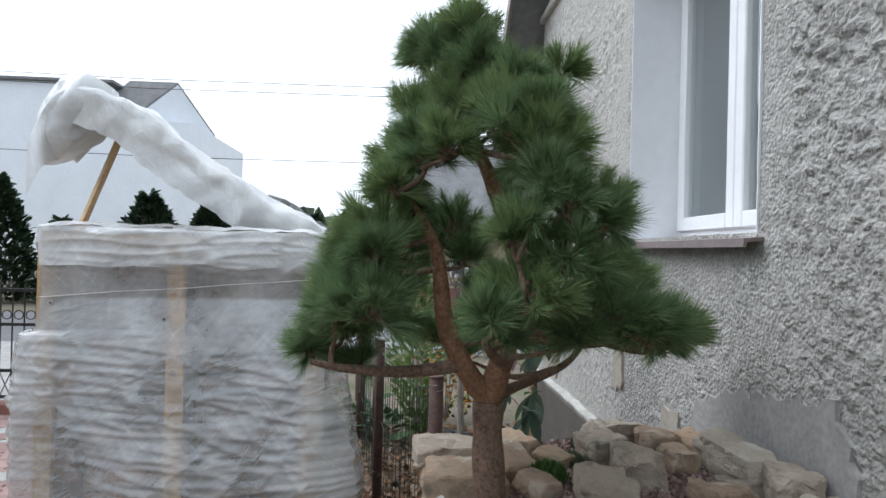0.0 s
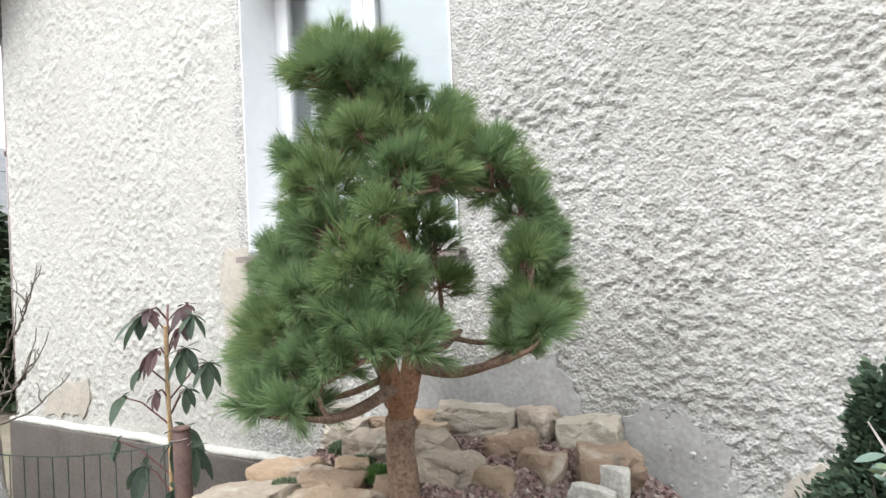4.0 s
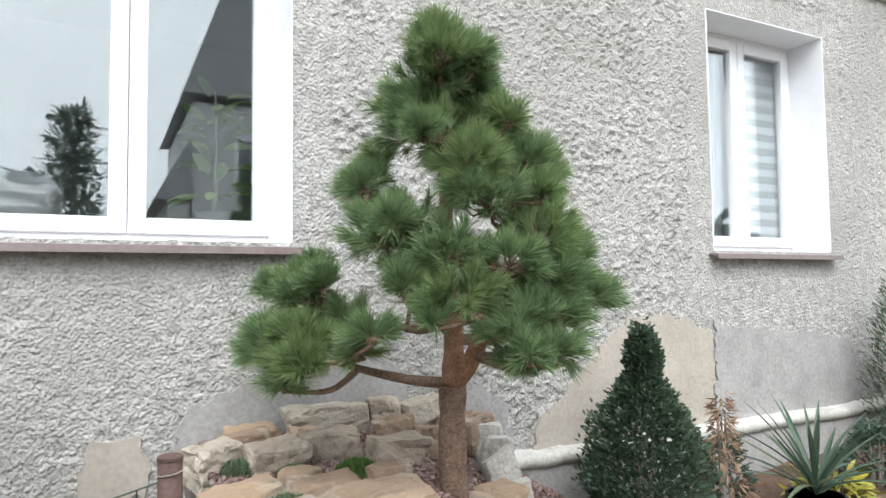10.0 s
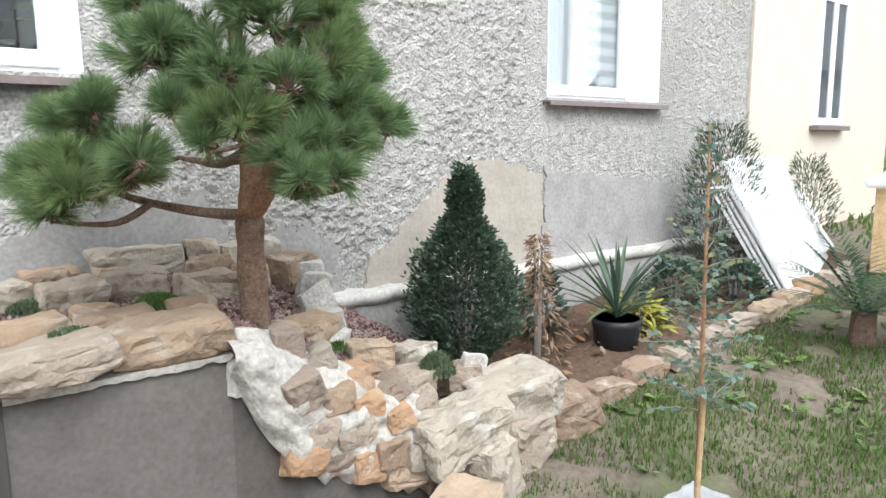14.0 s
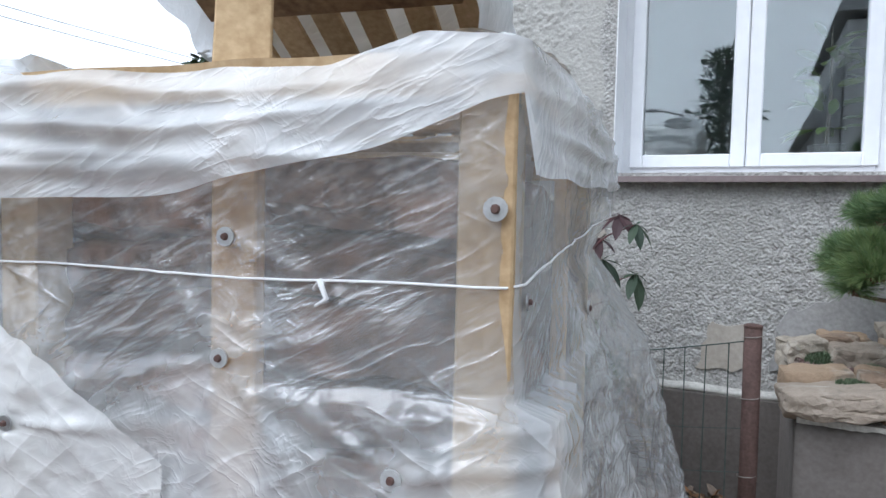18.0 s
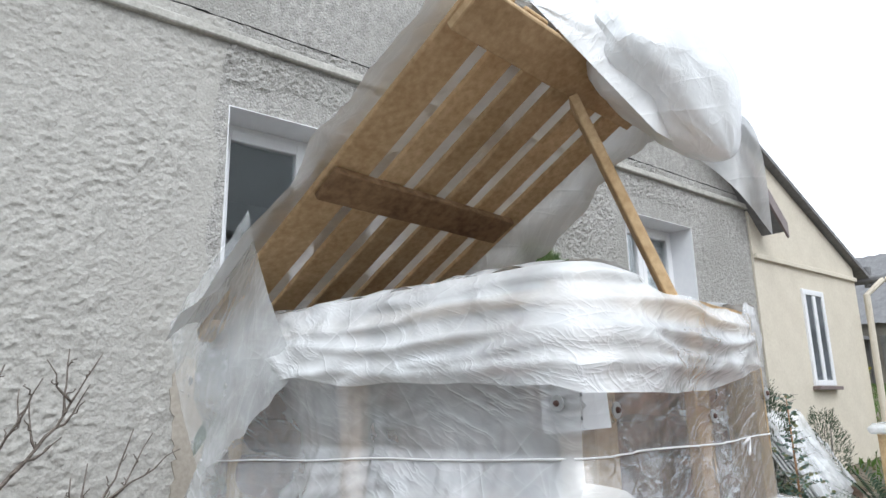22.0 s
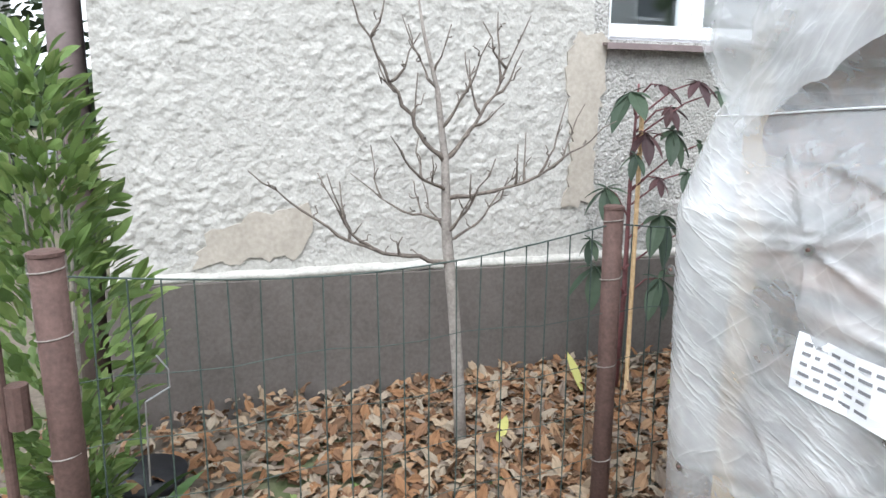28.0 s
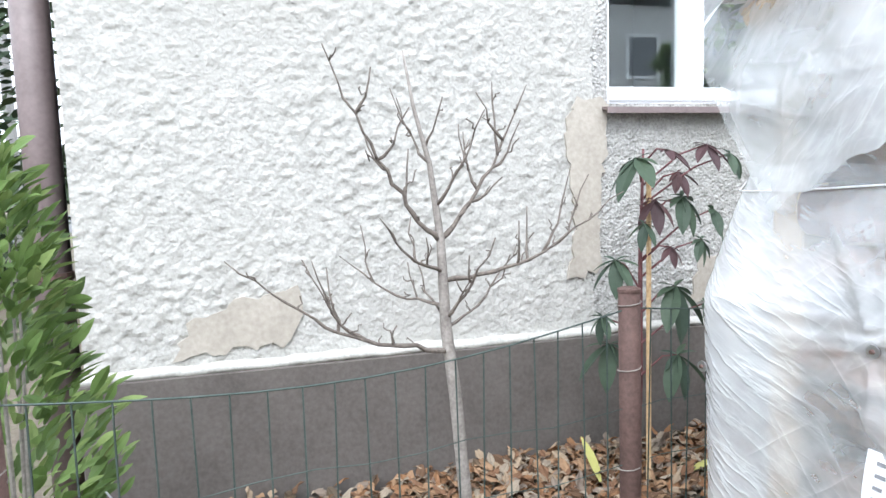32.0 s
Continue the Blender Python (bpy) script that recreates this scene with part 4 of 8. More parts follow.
# sand under the blocks
V = []
for s in (-5, -0.4, 1.6, 4.6, 8):
    for w in (0.0, 2.0):
        p = KERB_A + PATH_DIR * s + PATH_N * w
        V.append((p.x, p.y, terrain(p.x, p.y) - 0.02))
tagged(data_ob("path_bed", V, [(i, i + 1, i + 3, i + 2) for i in (0, 2, 4, 6)], M_SOIL), "dark sandy joints between the paving blocks", "path bed", kind="structure")

# ---- loose paving blocks that hold the film down ----
for x, y, rz, grey in ((-2.37, -2.0, 12, 0), (-2.34, -2.33, 5, 0), (-2.29, -2.66, -14, 1), (-2.19, -2.95, 8, 0), (-1.85, -3.17, 94, 0), (-1.66, -3.13, 100, 1), (-1.46, -3.11, 96, 0), (-1.25, -3.08, 98, 0), (-1.04, -3.03, 95, 1), (-0.84, -2.98, 97, 0)):
    o = new("loose_paver", PAVER_GREY if grey else PAVER_PINK)
    o.matrix_world = Matrix.Translation((x, y, terrain(x, y) + 0.052)) @ Matrix.Rotation(radians(rz), 4, 'Z') @ Matrix.Rotation(radians(2), 4, 'X')
    tagged(o, "weathered pale paving block on the ground by the crate" if grey else "pink paving block on the ground by the crate", "paving block", "blocks round the crate")


# ---- stones ----
def stone_mesh(sx, sy, sz, seed, material, points=7, bev=0.07):
    """An angular broken block: the hull of a jittered box with chipped corners, edges worn."""
    rng = random.Random(seed)
    bm = bmesh.new()
    for a in (-1, 1):
        for c in (-1, 1):
            for d in (-1, 1):
                if rng.random() < 0.3:  # a broken corner
                    k = rng.uniform(0.3, 0.65)
                    for q in ((k, 1, 1), (1, k, 1), (1, 1, k)):
                        bm.verts.new((a * q[0] * sx / 2 * rng.uniform(0.85, 1), c * q[1] * sy / 2 * rng.uniform(0.85, 1), d * q[2] * sz / 2 * rng.uniform(0.85, 1)))
                else:
                    bm.verts.new((a * sx / 2 * rng.uniform(0.72, 1), c * sy / 2 * rng.uniform(0.72, 1), d * sz / 2 * rng.uniform(0.75, 1)))
    for _ in range(points):
        v = Vector((rng.uniform(-1, 1), rng.uniform(-1, 1), rng.uniform(-1, 1)))
        v = v / max(abs(v.x), abs(v.y), abs(v.z)) * rng.uniform(0.9, 1.04)
        bm.verts.new((v.x * sx / 2, v.y * sy / 2, v.z * sz / 2))
    r = bmesh.ops.convex_hull(bm, input=bm.verts)
    bmesh.ops.delete(bm, geom=[v for v in bm.verts if not v.link_faces], context='VERTS')
    bmesh.ops.bevel(bm, geom=bm.edges[:], offset=min(sx, sy, sz) * bev * 0.6, segments=1, affect='EDGES', clamp_overlap=True)
    for v in bm.verts:
        v.co = Vector((max(-sx * 0.53, min(sx * 0.53, v.co.x)), max(-sy * 0.53, min(sy * 0.53, v.co.y)), max(-sz * 0.53, min(sz * 0.53, v.co.z))))
    small = min(sx, sy, sz)
    bmesh.ops.triangulate(bm, faces=bm.faces)
    for limit in (0.09, 0.05, 0.03):
        bmesh.ops.subdivide_edges(bm, edges=[e for e in bm.edges if e.calc_length() > limit], cuts=1)
        bmesh.ops.triangulate(bm, faces=bm.faces)
    bmesh.ops.recalc_face_normals(bm, faces=bm.faces)
    bm.normal_update()
    off = Vector((seed * 3.7, seed * 1.3, 0))
    for v in bm.verts:
        p = v.co + off
        n = 0.11 * noise.noise(p * 9) + 0.05 * noise.noise(p * 26) - 0.07 * max(0, 1 - 7 * abs(noise.noise(Vector((p.x * 5, p.y * 5, p.z * 22))))) + 0.03 * noise.noise(p * 60)
        v.co += v.normal * n * min(small, 0.16)
    me = bpy.data.meshes.new("stone")
    bm.to_mesh(me)
    bm.free()
    me.materials.append(material)
    return me


def stone(name, x, y, z, sx, sy, sz, rz=0, seed=1, material=None, parent=None, label="", tx=0, ty=0, group=""):
    o = new(name, stone_mesh(sx, sy, sz, seed, material or M_STONE))
    o.matrix_world = pose(x, y, z, tx, ty, rz)
    if parent:
        o.parent = parent
    else:
        tagged(o, label, "stone", group)
    return o


# edging of the leaf bed
for i, (x, y, sx, sy, sz, rz) in enumerate(((-3.62, -1.86, 0.42, 0.2, 0.14, 8), (-3.08, -1.68, 0.60, 0.2, 0.15, 10), (-2.55, -1.58, 0.42, 0.17, 0.16, 6), (-2.21, -1.5, 0.2, 0.17, 0.17, -15), (-4.05, -1.95, 0.4, 0.22, 0.18, 5), (-0.93, -1.33, 0.3, 0.2, 0.24, 20))):
    stone("edging_stone", x, y, 0.05, sx, sy, sz, rz, 100 + i, M_STONEP, None, "rough pale limestone edging the leaf bed", 3, -4, "edging of the leaf bed")



# ---- rock bed with its retaining wall ----
rock_bed = tagged(empty("rock_bed"), "raised rock garden of sandstone and red gravel behind a rendered wall", "rock garden")
# rendered retaining wall: left flank and front
bm = bmesh.new()
outer = [(-0.69, -0.06), (-0.69, -1.1), (-0.12, -1.1), (-0.02, -1.1), (0.10, -1.105), (0.34, -1.12), (0.60, -1.13)]
top = [0.86, 0.875, 0.865, 0.66, 0.44, 0.36, 0.20]
bot = [0.0, -0.05, -0.05, -0.05]
n = 24
prev = None
for i in range(len(outer) - 1):
    for k in range(n + (1 if i == len(outer) - 2 else 0)):
        t = k / n
        x = outer[i][0] + (outer[i + 1][0] - outer[i][0]) * t
        y = outer[i][1] + (outer[i + 1][1] - outer[i][1]) * t
        zt = top[i] + (top[i + 1] - top[i]) * t
        w = 0.006 * noise.noise(Vector((x * 4, y * 4, 2)))
        zt += 0.008 * noise.noise(Vector((x * 12, y * 12, 6)))
        inx, iny = (0.09, 0) if i == 0 else (0, 0.09)
        cur = [bm.verts.new((x + (w if i == 0 else 0), y + (w if i else 0), -0.08)), bm.verts.new((x + (w if i == 0 else 0), y + (w if i else 0), zt)), bm.verts.new((x + inx, y + iny, zt + 0.004)), bm.verts.new((x + inx, y + iny, -0.08))]
        if prev:
            for j in range(3):
                bm.faces.new((prev[j], prev[j + 1], cur[j + 1], cur[j]))
        prev = cur
bm.faces.new(prev)
bmesh.ops.recalc_face_normals(bm, faces=bm.faces)
part("retaining_wall", bm, M_PLINTH, rock_bed, "smooth dark grey rendered retaining wall", True)
# pale mortar line under the slabs
bm = bmesh.new()
ring = None
for x in np.arange(-0.69, -0.09, 0.02):
    zz = 0.864 + 0.01 * noise.noise(Vector((x * 9, 0, 0)))
    cur = [bm.verts.new(q) for q in ((x, -1.112, zz - 0.012 * noise.noise(Vector((x * 25, 3, 0)))), (x, -1.114, 0.884), (x, -1.02, 0.888), (x, -1.02, zz))]
    if ring:
        for k in range(4):
            bm.faces.new((ring[k], ring[(k + 1) % 4], cur[(k + 1) % 4], cur[k]))
    ring = cur
part("mortar_line", bm, M_MORTAR, rock_bed, "pale mortar line")


def gravel_z(x, y):
    """Top of the gravel: a terrace by the wall that falls away to the open side."""
    z = 0.93 + 0.05 * (y + 1.0)
    fall = max(0.0, x - 0.02 + 0.25 * (y + 1.0) * -1)
    z -= 0.62 * max(0.0, min(1.35, x + 0.05 - 0.42 * (y + 1.05)))
    return max(z, terrain(x, y) + 0.06)


V, Fq = [], []
nx, ny = 74, 42
for i in range(nx + 1):
    for j in range(ny + 1):
        x, y = -0.66 + 1.86 * i / nx, -1.06 + 1.02 * j / ny
        V.append((x, y, gravel_z(x, y) + 0.012 * noise.noise(Vector((x * 9, y * 9, 1)))))
for i in range(nx):
    for j in range(ny):
        a = i * (ny + 1) + j
        Fq.append((a, a + ny + 1, a + ny + 2, a + 1))
part("gravel_surface", (V, Fq), M_GRAVEL, rock_bed, smooth=True)


def chips(count, place, seed, smin, smax):
    rng = random.Random(seed)
    base = [(-1, -0.7, -0.4), (0.9, -0.8, -0.3), (0.7, 0.8, -0.5), (-0.8, 0.7, -0.3), (-0.5, -0.4, 0.6), (0.6, -0.3, 0.5), (0.4, 0.5, 0.6), (-0.5, 0.5, 0.4)]
    quads = [(0, 1, 5, 4), (1, 2, 6, 5), (2, 3, 7, 6), (3, 0, 4, 7), (4, 5, 6, 7)]
    fr, sz = [], []
    for _ in range(count):
        fr.append(Matrix.Translation(place(rng)) @ Euler((rng.uniform(0, 6), rng.uniform(0, 6), rng.uniform(0, 6))).to_matrix().to_4x4())
        sz.append(rng.uniform(smin, smax))
    return scatter_leaves((base, quads), fr, sz)


def on_gravel(rng):
    x, y = rng.uniform(-0.66, 1.18), rng.uniform(-1.05, -0.05)
    return x, y, gravel_z(x, y) + 0.006


M_CHIP = palette("red_gravel_chips", [(0.30, 0.20, 0.18), (0.38, 0.28, 0.25), (0.24, 0.15, 0.14), (0.44, 0.36, 0.32), (0.33, 0.22, 0.20)], 0.9, 40, 0.2, spec=0.2)
o = part("gravel", chips(9000, on_gravel, 51, 0.006, 0.014), M_CHIP, rock_bed, "pinkish red gravel chips")
tagged(o, kind="stuff")

ROCKS = (  # x, y, z, size x, y, z, turn, pale
    (-0.585, -1.0, 0.925, 0.33, 0.30, 0.10, 4, 2), (-0.265, -0.995, 0.935, 0.35, 0.26, 0.11, -3, 0), (-0.60, -0.78, 0.955, 0.26, 0.16, 0.09, 12, 0),
    (-0.63, -0.38, 0.97, 0.17, 0.16, 0.15, 20, 1), (-0.51, -0.25, 0.985, 0.2, 0.15, 0.13, -8, 0), (-0.44, -0.47, 0.975, 0.21, 0.15, 0.14, 6, 0),
    (-0.22, -0.43, 0.98, 0.22, 0.15, 0.14, -10, 0), (-0.14, -0.12, 1.03, 0.36, 0.13, 0.13, 3, 1), (-0.45, -0.13, 0.98, 0.2, 0.14, 0.12, 15, 0), (0.12, -0.1, 1.03, 0.15, 0.13, 0.14, -12, 0),
    (-0.37, -0.82, 0.965, 0.24, 0.13, 0.07, 8, 0), (-0.02, -0.6, 0.975, 0.2, 0.16, 0.14, -6, 0), (-0.13, -0.77, 0.965, 0.15, 0.11, 0.07, 25, 0), (0.09, -0.27, 0.99, 0.18, 0.13, 0.12, 9, 0),
    (0.33, -0.1, 1.02, 0.26, 0.16, 0.12, 5, 1), (0.24, -0.36, 0.955, 0.14, 0.13, 0.13, -20, 0), (0.45, -0.26, 0.95, 0.22, 0.2, 0.14, 30, 2), (0.13, -0.55, 0.93, 0.14, 0.13, 0.13, 12, 0),
    (0.1, -0.92, 0.82, 0.2, 0.15, 0.15, -10, 0), (0.28, -0.8, 0.80, 0.22, 0.13, 0.13, 8, 0), (0.47, -0.92, 0.70, 0.18, 0.15, 0.15, -18, 0), (0.62, -0.96, 0.585, 0.2, 0.15, 0.1, 5, 0), (0.9, -0.93, 0.52, 0.17, 0.14, 0.13, -9, 0),
    (0.78, -0.75, 0.60, 0.2, 0.14, 0.12, 12, 1), (-0.4, -0.66, 0.96, 0.12, 0.09, 0.07, 40, 0), (-0.28, -0.26, 1.0, 0.12, 0.1, 0.1, 15, 0),
    # larger blocks of the open side
    (0.71, -1.16, 0.43, 0.40, 0.22, 0.19, 6, 1), (1.06, -1.06, 0.46, 0.42, 0.30, 0.2, -4, 1),
    (0.80, -1.24, 0.24, 0.17, 0.18, 0.32, 12, 1), (1.06, -1.13, 0.29, 0.26, 0.2, 0.22, 3, 0), (1.36, -1.08, 0.30, 0.34, 0.2, 0.2, -6, 0), (0.47, -1.46, 0.18, 0.46, 0.24, 0.36, 30, 2), (0.12, -1.44, 0.07, 0.3, 0.16, 0.13, 5, 0), (-0.12, -1.42, 0.03, 0.2, 0.14, 0.1, -8, 0), (-0.35, -1.45, 0.02, 0.2, 0.13, 0.1, 10, 0))
for i, (x, y, z, sx, sy, sz, rz, kind_) in enumerate(ROCKS):
    stone("stone", x, y, z, sx * 1.06, sy * 1.06, sz * 1.1, rz, 200 + i, (M_STONE, M_STONEP, M_STONE)[kind_], rock_bed, tx=(i * 37 % 11) - 5, ty=(i * 53 % 13) - 6)
# lime mortar over the open side, ragged where it meets the rendered wall


def open_side(x, t):
    """A point of the mortared slope: t runs from its ragged foot to the gravel above."""
    lo = float(np.interp(x, (-0.12, -0.04, 0.06, 0.20, 0.40, 0.60, 0.8), (0.80, 0.62, 0.46, 0.37, 0.30, 0.20, 0.14)))
    lo += 0.05 * noise.noise(Vector((x * 7, 1, 5))) + 0.03 * noise.noise(Vector((x * 21, 2, 5)))
    hi = gravel_z(x, -1.0) + 0.02 + 0.02 * noise.noise(Vector((x * 9, 3, 5)))
    z = lo + (hi - lo) * t
    y = -1.125 - 0.045 * math.sin(math.pi * min(1, t * 1.1)) ** 0.7 + 0.16 * max(0, t - 0.7) / 0.3 * max(0, t - 0.7)
    y -= 0.035 * noise.noise(Vector((x * 7, z * 7, 4))) + 0.02 * noise.noise(Vector((x * 18, z * 18, 2))) + 0.008 * noise.noise(Vector((x * 50, z * 50, 2)))
    return x, min(y, -1.108) if t < 0.7 else y, z


V, Fq = [], []
nx, nz = 90, 44
for i in range(nx + 1):
    for j in range(nz + 1):
        V.append(open_side(-0.13 + 1.1 * i / nx, j / nz))
for i in range(nx):
    for j in range(nz):
        a = i * (nz + 1) + j
        Fq.append((a, a + nz + 1, a + nz + 2, a + 1))
part("mortar_face", (V, Fq), M_MORTAR, rock_bed, "pale lime mortar smeared between stones", True)
rng = random.Random(63)
for row, t in enumerate((0.16, 0.42, 0.68, 0.92)):
    x = 0.02 + 0.05 * row * (row < 2)
    while x < 0.62:
        w = rng.uniform(0.11, 0.19)
        hgt = max(0.07, 0.25 * (open_side(x + w / 2, 1)[2] - open_side(x + w / 2, 0)[2]))
        p = open_side(x + w / 2, t + rng.uniform(-0.04, 0.04))
        stone("stone", p[0], p[1] + 0.034, p[2], w, 0.10, hgt * rng.uniform(0.95, 1.15), 0, 700 + int(p[0] * 100) + row * 90, M_STONE if rng.random() < 0.75 else M_STONEP, rock_bed, tx=rng.uniform(-10, 10), ty=rng.uniform(-22, 22))
        x += w * 0.93
rng = random.Random(61)
blobs = [(-0.07, -1.09, 0.80, 0.07), (0.93, -1.16, 0.38, 0.08), (0.9, -1.2, 0.28, 0.06),
         (0.42, -0.62, 0.86, 0.09), (0.46, -0.5, 0.90, 0.09), (0.5, -0.38, 0.93, 0.08), (0.4, -0.74, 0.78, 0.09), (0.37, -0.86, 0.74, 0.08), (0.95, -0.95, 0.55, 0.09)]
for i, (x, y, z, r) in enumerate(blobs):
    o = new("mortar", stone_mesh(r * 1.7, r * 0.45, r * 1.8, 400 + i, M_MORTAR, 20, 0.2))
    o.matrix_world = pose(x, y, z, rng.uniform(-20, 20), rng.uniform(-30, 30), rng.uniform(-30, 30))
    o.parent = rock_bed
# apron of gravel at the wall's foot
V, Fq = [], []
for i in range(31):
    for j in range(9):
        x, y = -0.6 + 1.05 * i / 30, -1.5 + 0.45 * j / 8
        V.append((x, y, -0.03 + 0.05 * j / 8 + 0.12 * max(0, x + 0.3) + 0.07 * min(1, j / 3) + 0.01 * noise.noise(Vector((x * 8, y * 8, 3)))))
for i in range(30):
    for j in range(8):
        a = i * 9 + j
        Fq.append((a, a + 9, a + 10, a + 1))
part("gravel_apron", (V, Fq), M_GRAVEL, rock_bed, smooth=True)


def on_apron(rng):
    x, y = rng.uniform(-0.58, 0.42), rng.uniform(-1.47, -1.06)
    t = (y + 1.5) / 0.45
    return x, y, -0.03 + 0.05 * t + 0.12 * max(0, x + 0.3) + 0.07 * min(1, t * 8 / 3) + 0.004


tagged(part("apron_gravel", chips(2200, on_apron, 52, 0.006, 0.014), M_CHIP, rock_bed), kind="stuff")


# moss and small alpine cushions
def cushion(name, x, y, z, r, h, label, seed, material, count=900, blade=0.03):
    rng = random.Random(seed)

    def place(g):
        a, q = g.uniform(0, 6.28), math.sqrt(g.random()) * r
        return x + q * math.cos(a), y + q * math.sin(a) * 0.8, z + h * (1 - (q / r) ** 2) - 0.008
    o = grass(name, count, place, label, seed, blade * 0.5, blade, 0.0022, material)
    o["kind"] = ""
    del o["kind"]
    return tagged(o, category="plant")


M_MOSS = palette("bright_moss", [(0.07, 0.15, 0.03), (0.10, 0.19, 0.04), (0.06, 0.12, 0.03)], 0.8, 10, 0)
M_SEDUM = palette("grey_green_sedum", [(0.13, 0.18, 0.10), (0.17, 0.22, 0.13), (0.10, 0.15, 0.08)], 0.7, 10, 0)
cushion("moss_cushion", -0.22, -0.72, 0.975, 0.08, 0.035, "bright green moss cushion among gravel", 71, M_MOSS)
cushion("moss_cushion", -0.56, -0.5, 0.97, 0.07, 0.03, "dull green moss beside a pale rock", 72, M_SEDUM)
cushion("moss_cushion", -0.4, -0.6, 0.965, 0.06, 0.02, "dull green moss among gravel", 73, M_SEDUM, 500)
cushion("moss_cushion", -0.5, -0.9, 0.975, 0.06, 0.012, "thin moss on a sandstone slab", 74, M_SEDUM, 400, 0.02)
cushion("alpine_cushion", 0.74, -0.98, 0.60, 0.085, 0.075, "grey-green rounded alpine cushion among rocks", 75, M_SEDUM, 1800, 0.035)
cushion("alpine_cushion", 0.33, -0.93, 0.77, 0.04, 0.02, "small green seedling tuft in gravel", 76, M_MOSS, 200)



# ---- crate of firewood wrapped in polythene ----
CR_O, CR_A, CR_W, CR_D, CR_H = Vector((-2.003, -2.966, 0.0)), radians(8), 0.88, 1.24, 1.74
CR = Matrix.Translation(CR_O) @ Matrix.Rotation(CR_A, 4, 'Z')


def crate_board(name, x0, y0, z0, x1, y1, z1, parent, material=None, bev=0.003, label=""):
    return part(name, box(x0, y0, z0, x1, y1, z1, bev), material or M_WOOD, parent, label)


crate = tagged(empty("firewood_crate", CR), "tall slatted wooden crate of firewood under polythene", "crate")
for x, y in ((0.03, 0), (CR_W - 0.075, 0), (0.06, CR_D - 0.075), (CR_W - 0.075, CR_D - 0.075)):
    crate_board("corner_post", x, y, 0.0, x + 0.075, y + 0.075, CR_H - 0.03, crate)
for x0, y0, x1, y1 in ((0.435, -0.004, 0.51, 0.022), (0.435, CR_D - 0.022, 0.51, CR_D + 0.004), (-0.004, 0.57, 0.022, 0.64), (CR_W - 0.022, 0.55, CR_W + 0.004, 0.63)):
    crate_board("stud", x0, y0, 0.02, x1, y1, CR_H - 0.03, crate, M_WOODW)
for z in (CR_H - 0.085,):
    for b in ((0.076, 0.024, z, CR_W - 0.076, 0.05, z + 0.08), (0.076, CR_D - 0.05, z, CR_W - 0.076, CR_D - 0.024, z + 0.08), (0.024, 0.076, z, 0.05, CR_D - 0.076, z + 0.08), (CR_W - 0.05, 0.076, z, CR_W - 0.024, CR_D - 0.076, z + 0.08)):
        crate_board("rail", *b, crate, M_WOOD)
# rough top bar along the front, bark left on its edge
bm = bmesh.new()
for i in range(25):
    t = i / 24
    x = 0.01 + 0.79 * t
    w = 0.006 * noise.noise(Vector((x * 7, 1, 1)))
    for y, z in ((-0.012, CR_H - 0.045), (-0.014, CR_H + 0.012 + w), (0.075, CR_H + 0.016 + w), (0.075, CR_H - 0.045)):
        bm.verts.new((x, y + 0.3 * w, z))
bm.verts.ensure_lookup_table()
for i in range(24):
    for k in range(4):
        bm.faces.new((bm.verts[4 * i + k], bm.verts[4 * i + 4 + k], bm.verts[4 * i + 4 + (k + 1) % 4], bm.verts[4 * i + (k + 1) % 4]))
bm.faces.new(bm.verts[:4])
bm.faces.new(bm.verts[-4:])
bmesh.ops.recalc_face_normals(bm, faces=bm.faces)
part("top_bar", bm, M_WOOD, crate, "raw pine bar with bark on its edge")
crate_board("top_rail", 0, CR_D - 0.075, CR_H - 0.028, CR_W, CR_D, CR_H, crate)
crate_board("top_rail", 0, 0.08, CR_H - 0.028, 0.07, CR_D - 0.08, CR_H, crate)
crate_board("top_rail", CR_W - 0.07, 0.08, CR_H - 0.028, CR_W, CR_D - 0.08, CR_H, crate)
# the wood inside
M_LOG = mat("firewood_bark", (0.06, 0.04, 0.03), (0.21, 0.13, 0.09), 14, 0.95, 0.8, 5, island=0.35, stain=(0.26, 0.14, 0.09), stain_scale=7, spec=0.1)
rng = random.Random(77)
V, Fq = [], []
def log(a, b, r):
    """A split log from a to b with an uneven, angular section."""
    a, b = Vector(a), Vector(b)
    d = (b - a).normalized()
    u = d.orthogonal().normalized()
    w = d.cross(u)
    S, k, ph = 9, len(V), rng.uniform(0, 6.28)
    q = [r * rng.uniform(0.72, 1.12) for _ in range(S)]
    for j in range(6):
        c = a.lerp(b, j / 5) + u * rng.gauss(0, 0.004) + w * rng.gauss(0, 0.004)
        for i in range(S):
            t = ph + i * 2 * math.pi / S
            V.append(tuple(c + (u * math.cos(t) + w * math.sin(t)) * q[i] * rng.uniform(0.9, 1.08)))
    for j in range(5):
        for i in range(S):
            m = k + j * S
            Fq.append((m + i, m + (i + 1) % S, m + S + (i + 1) % S, m + S + i))
    Fq.extend([tuple(k + i for i in range(S)), tuple(k + 5 * S + i for i in reversed(range(S)))])


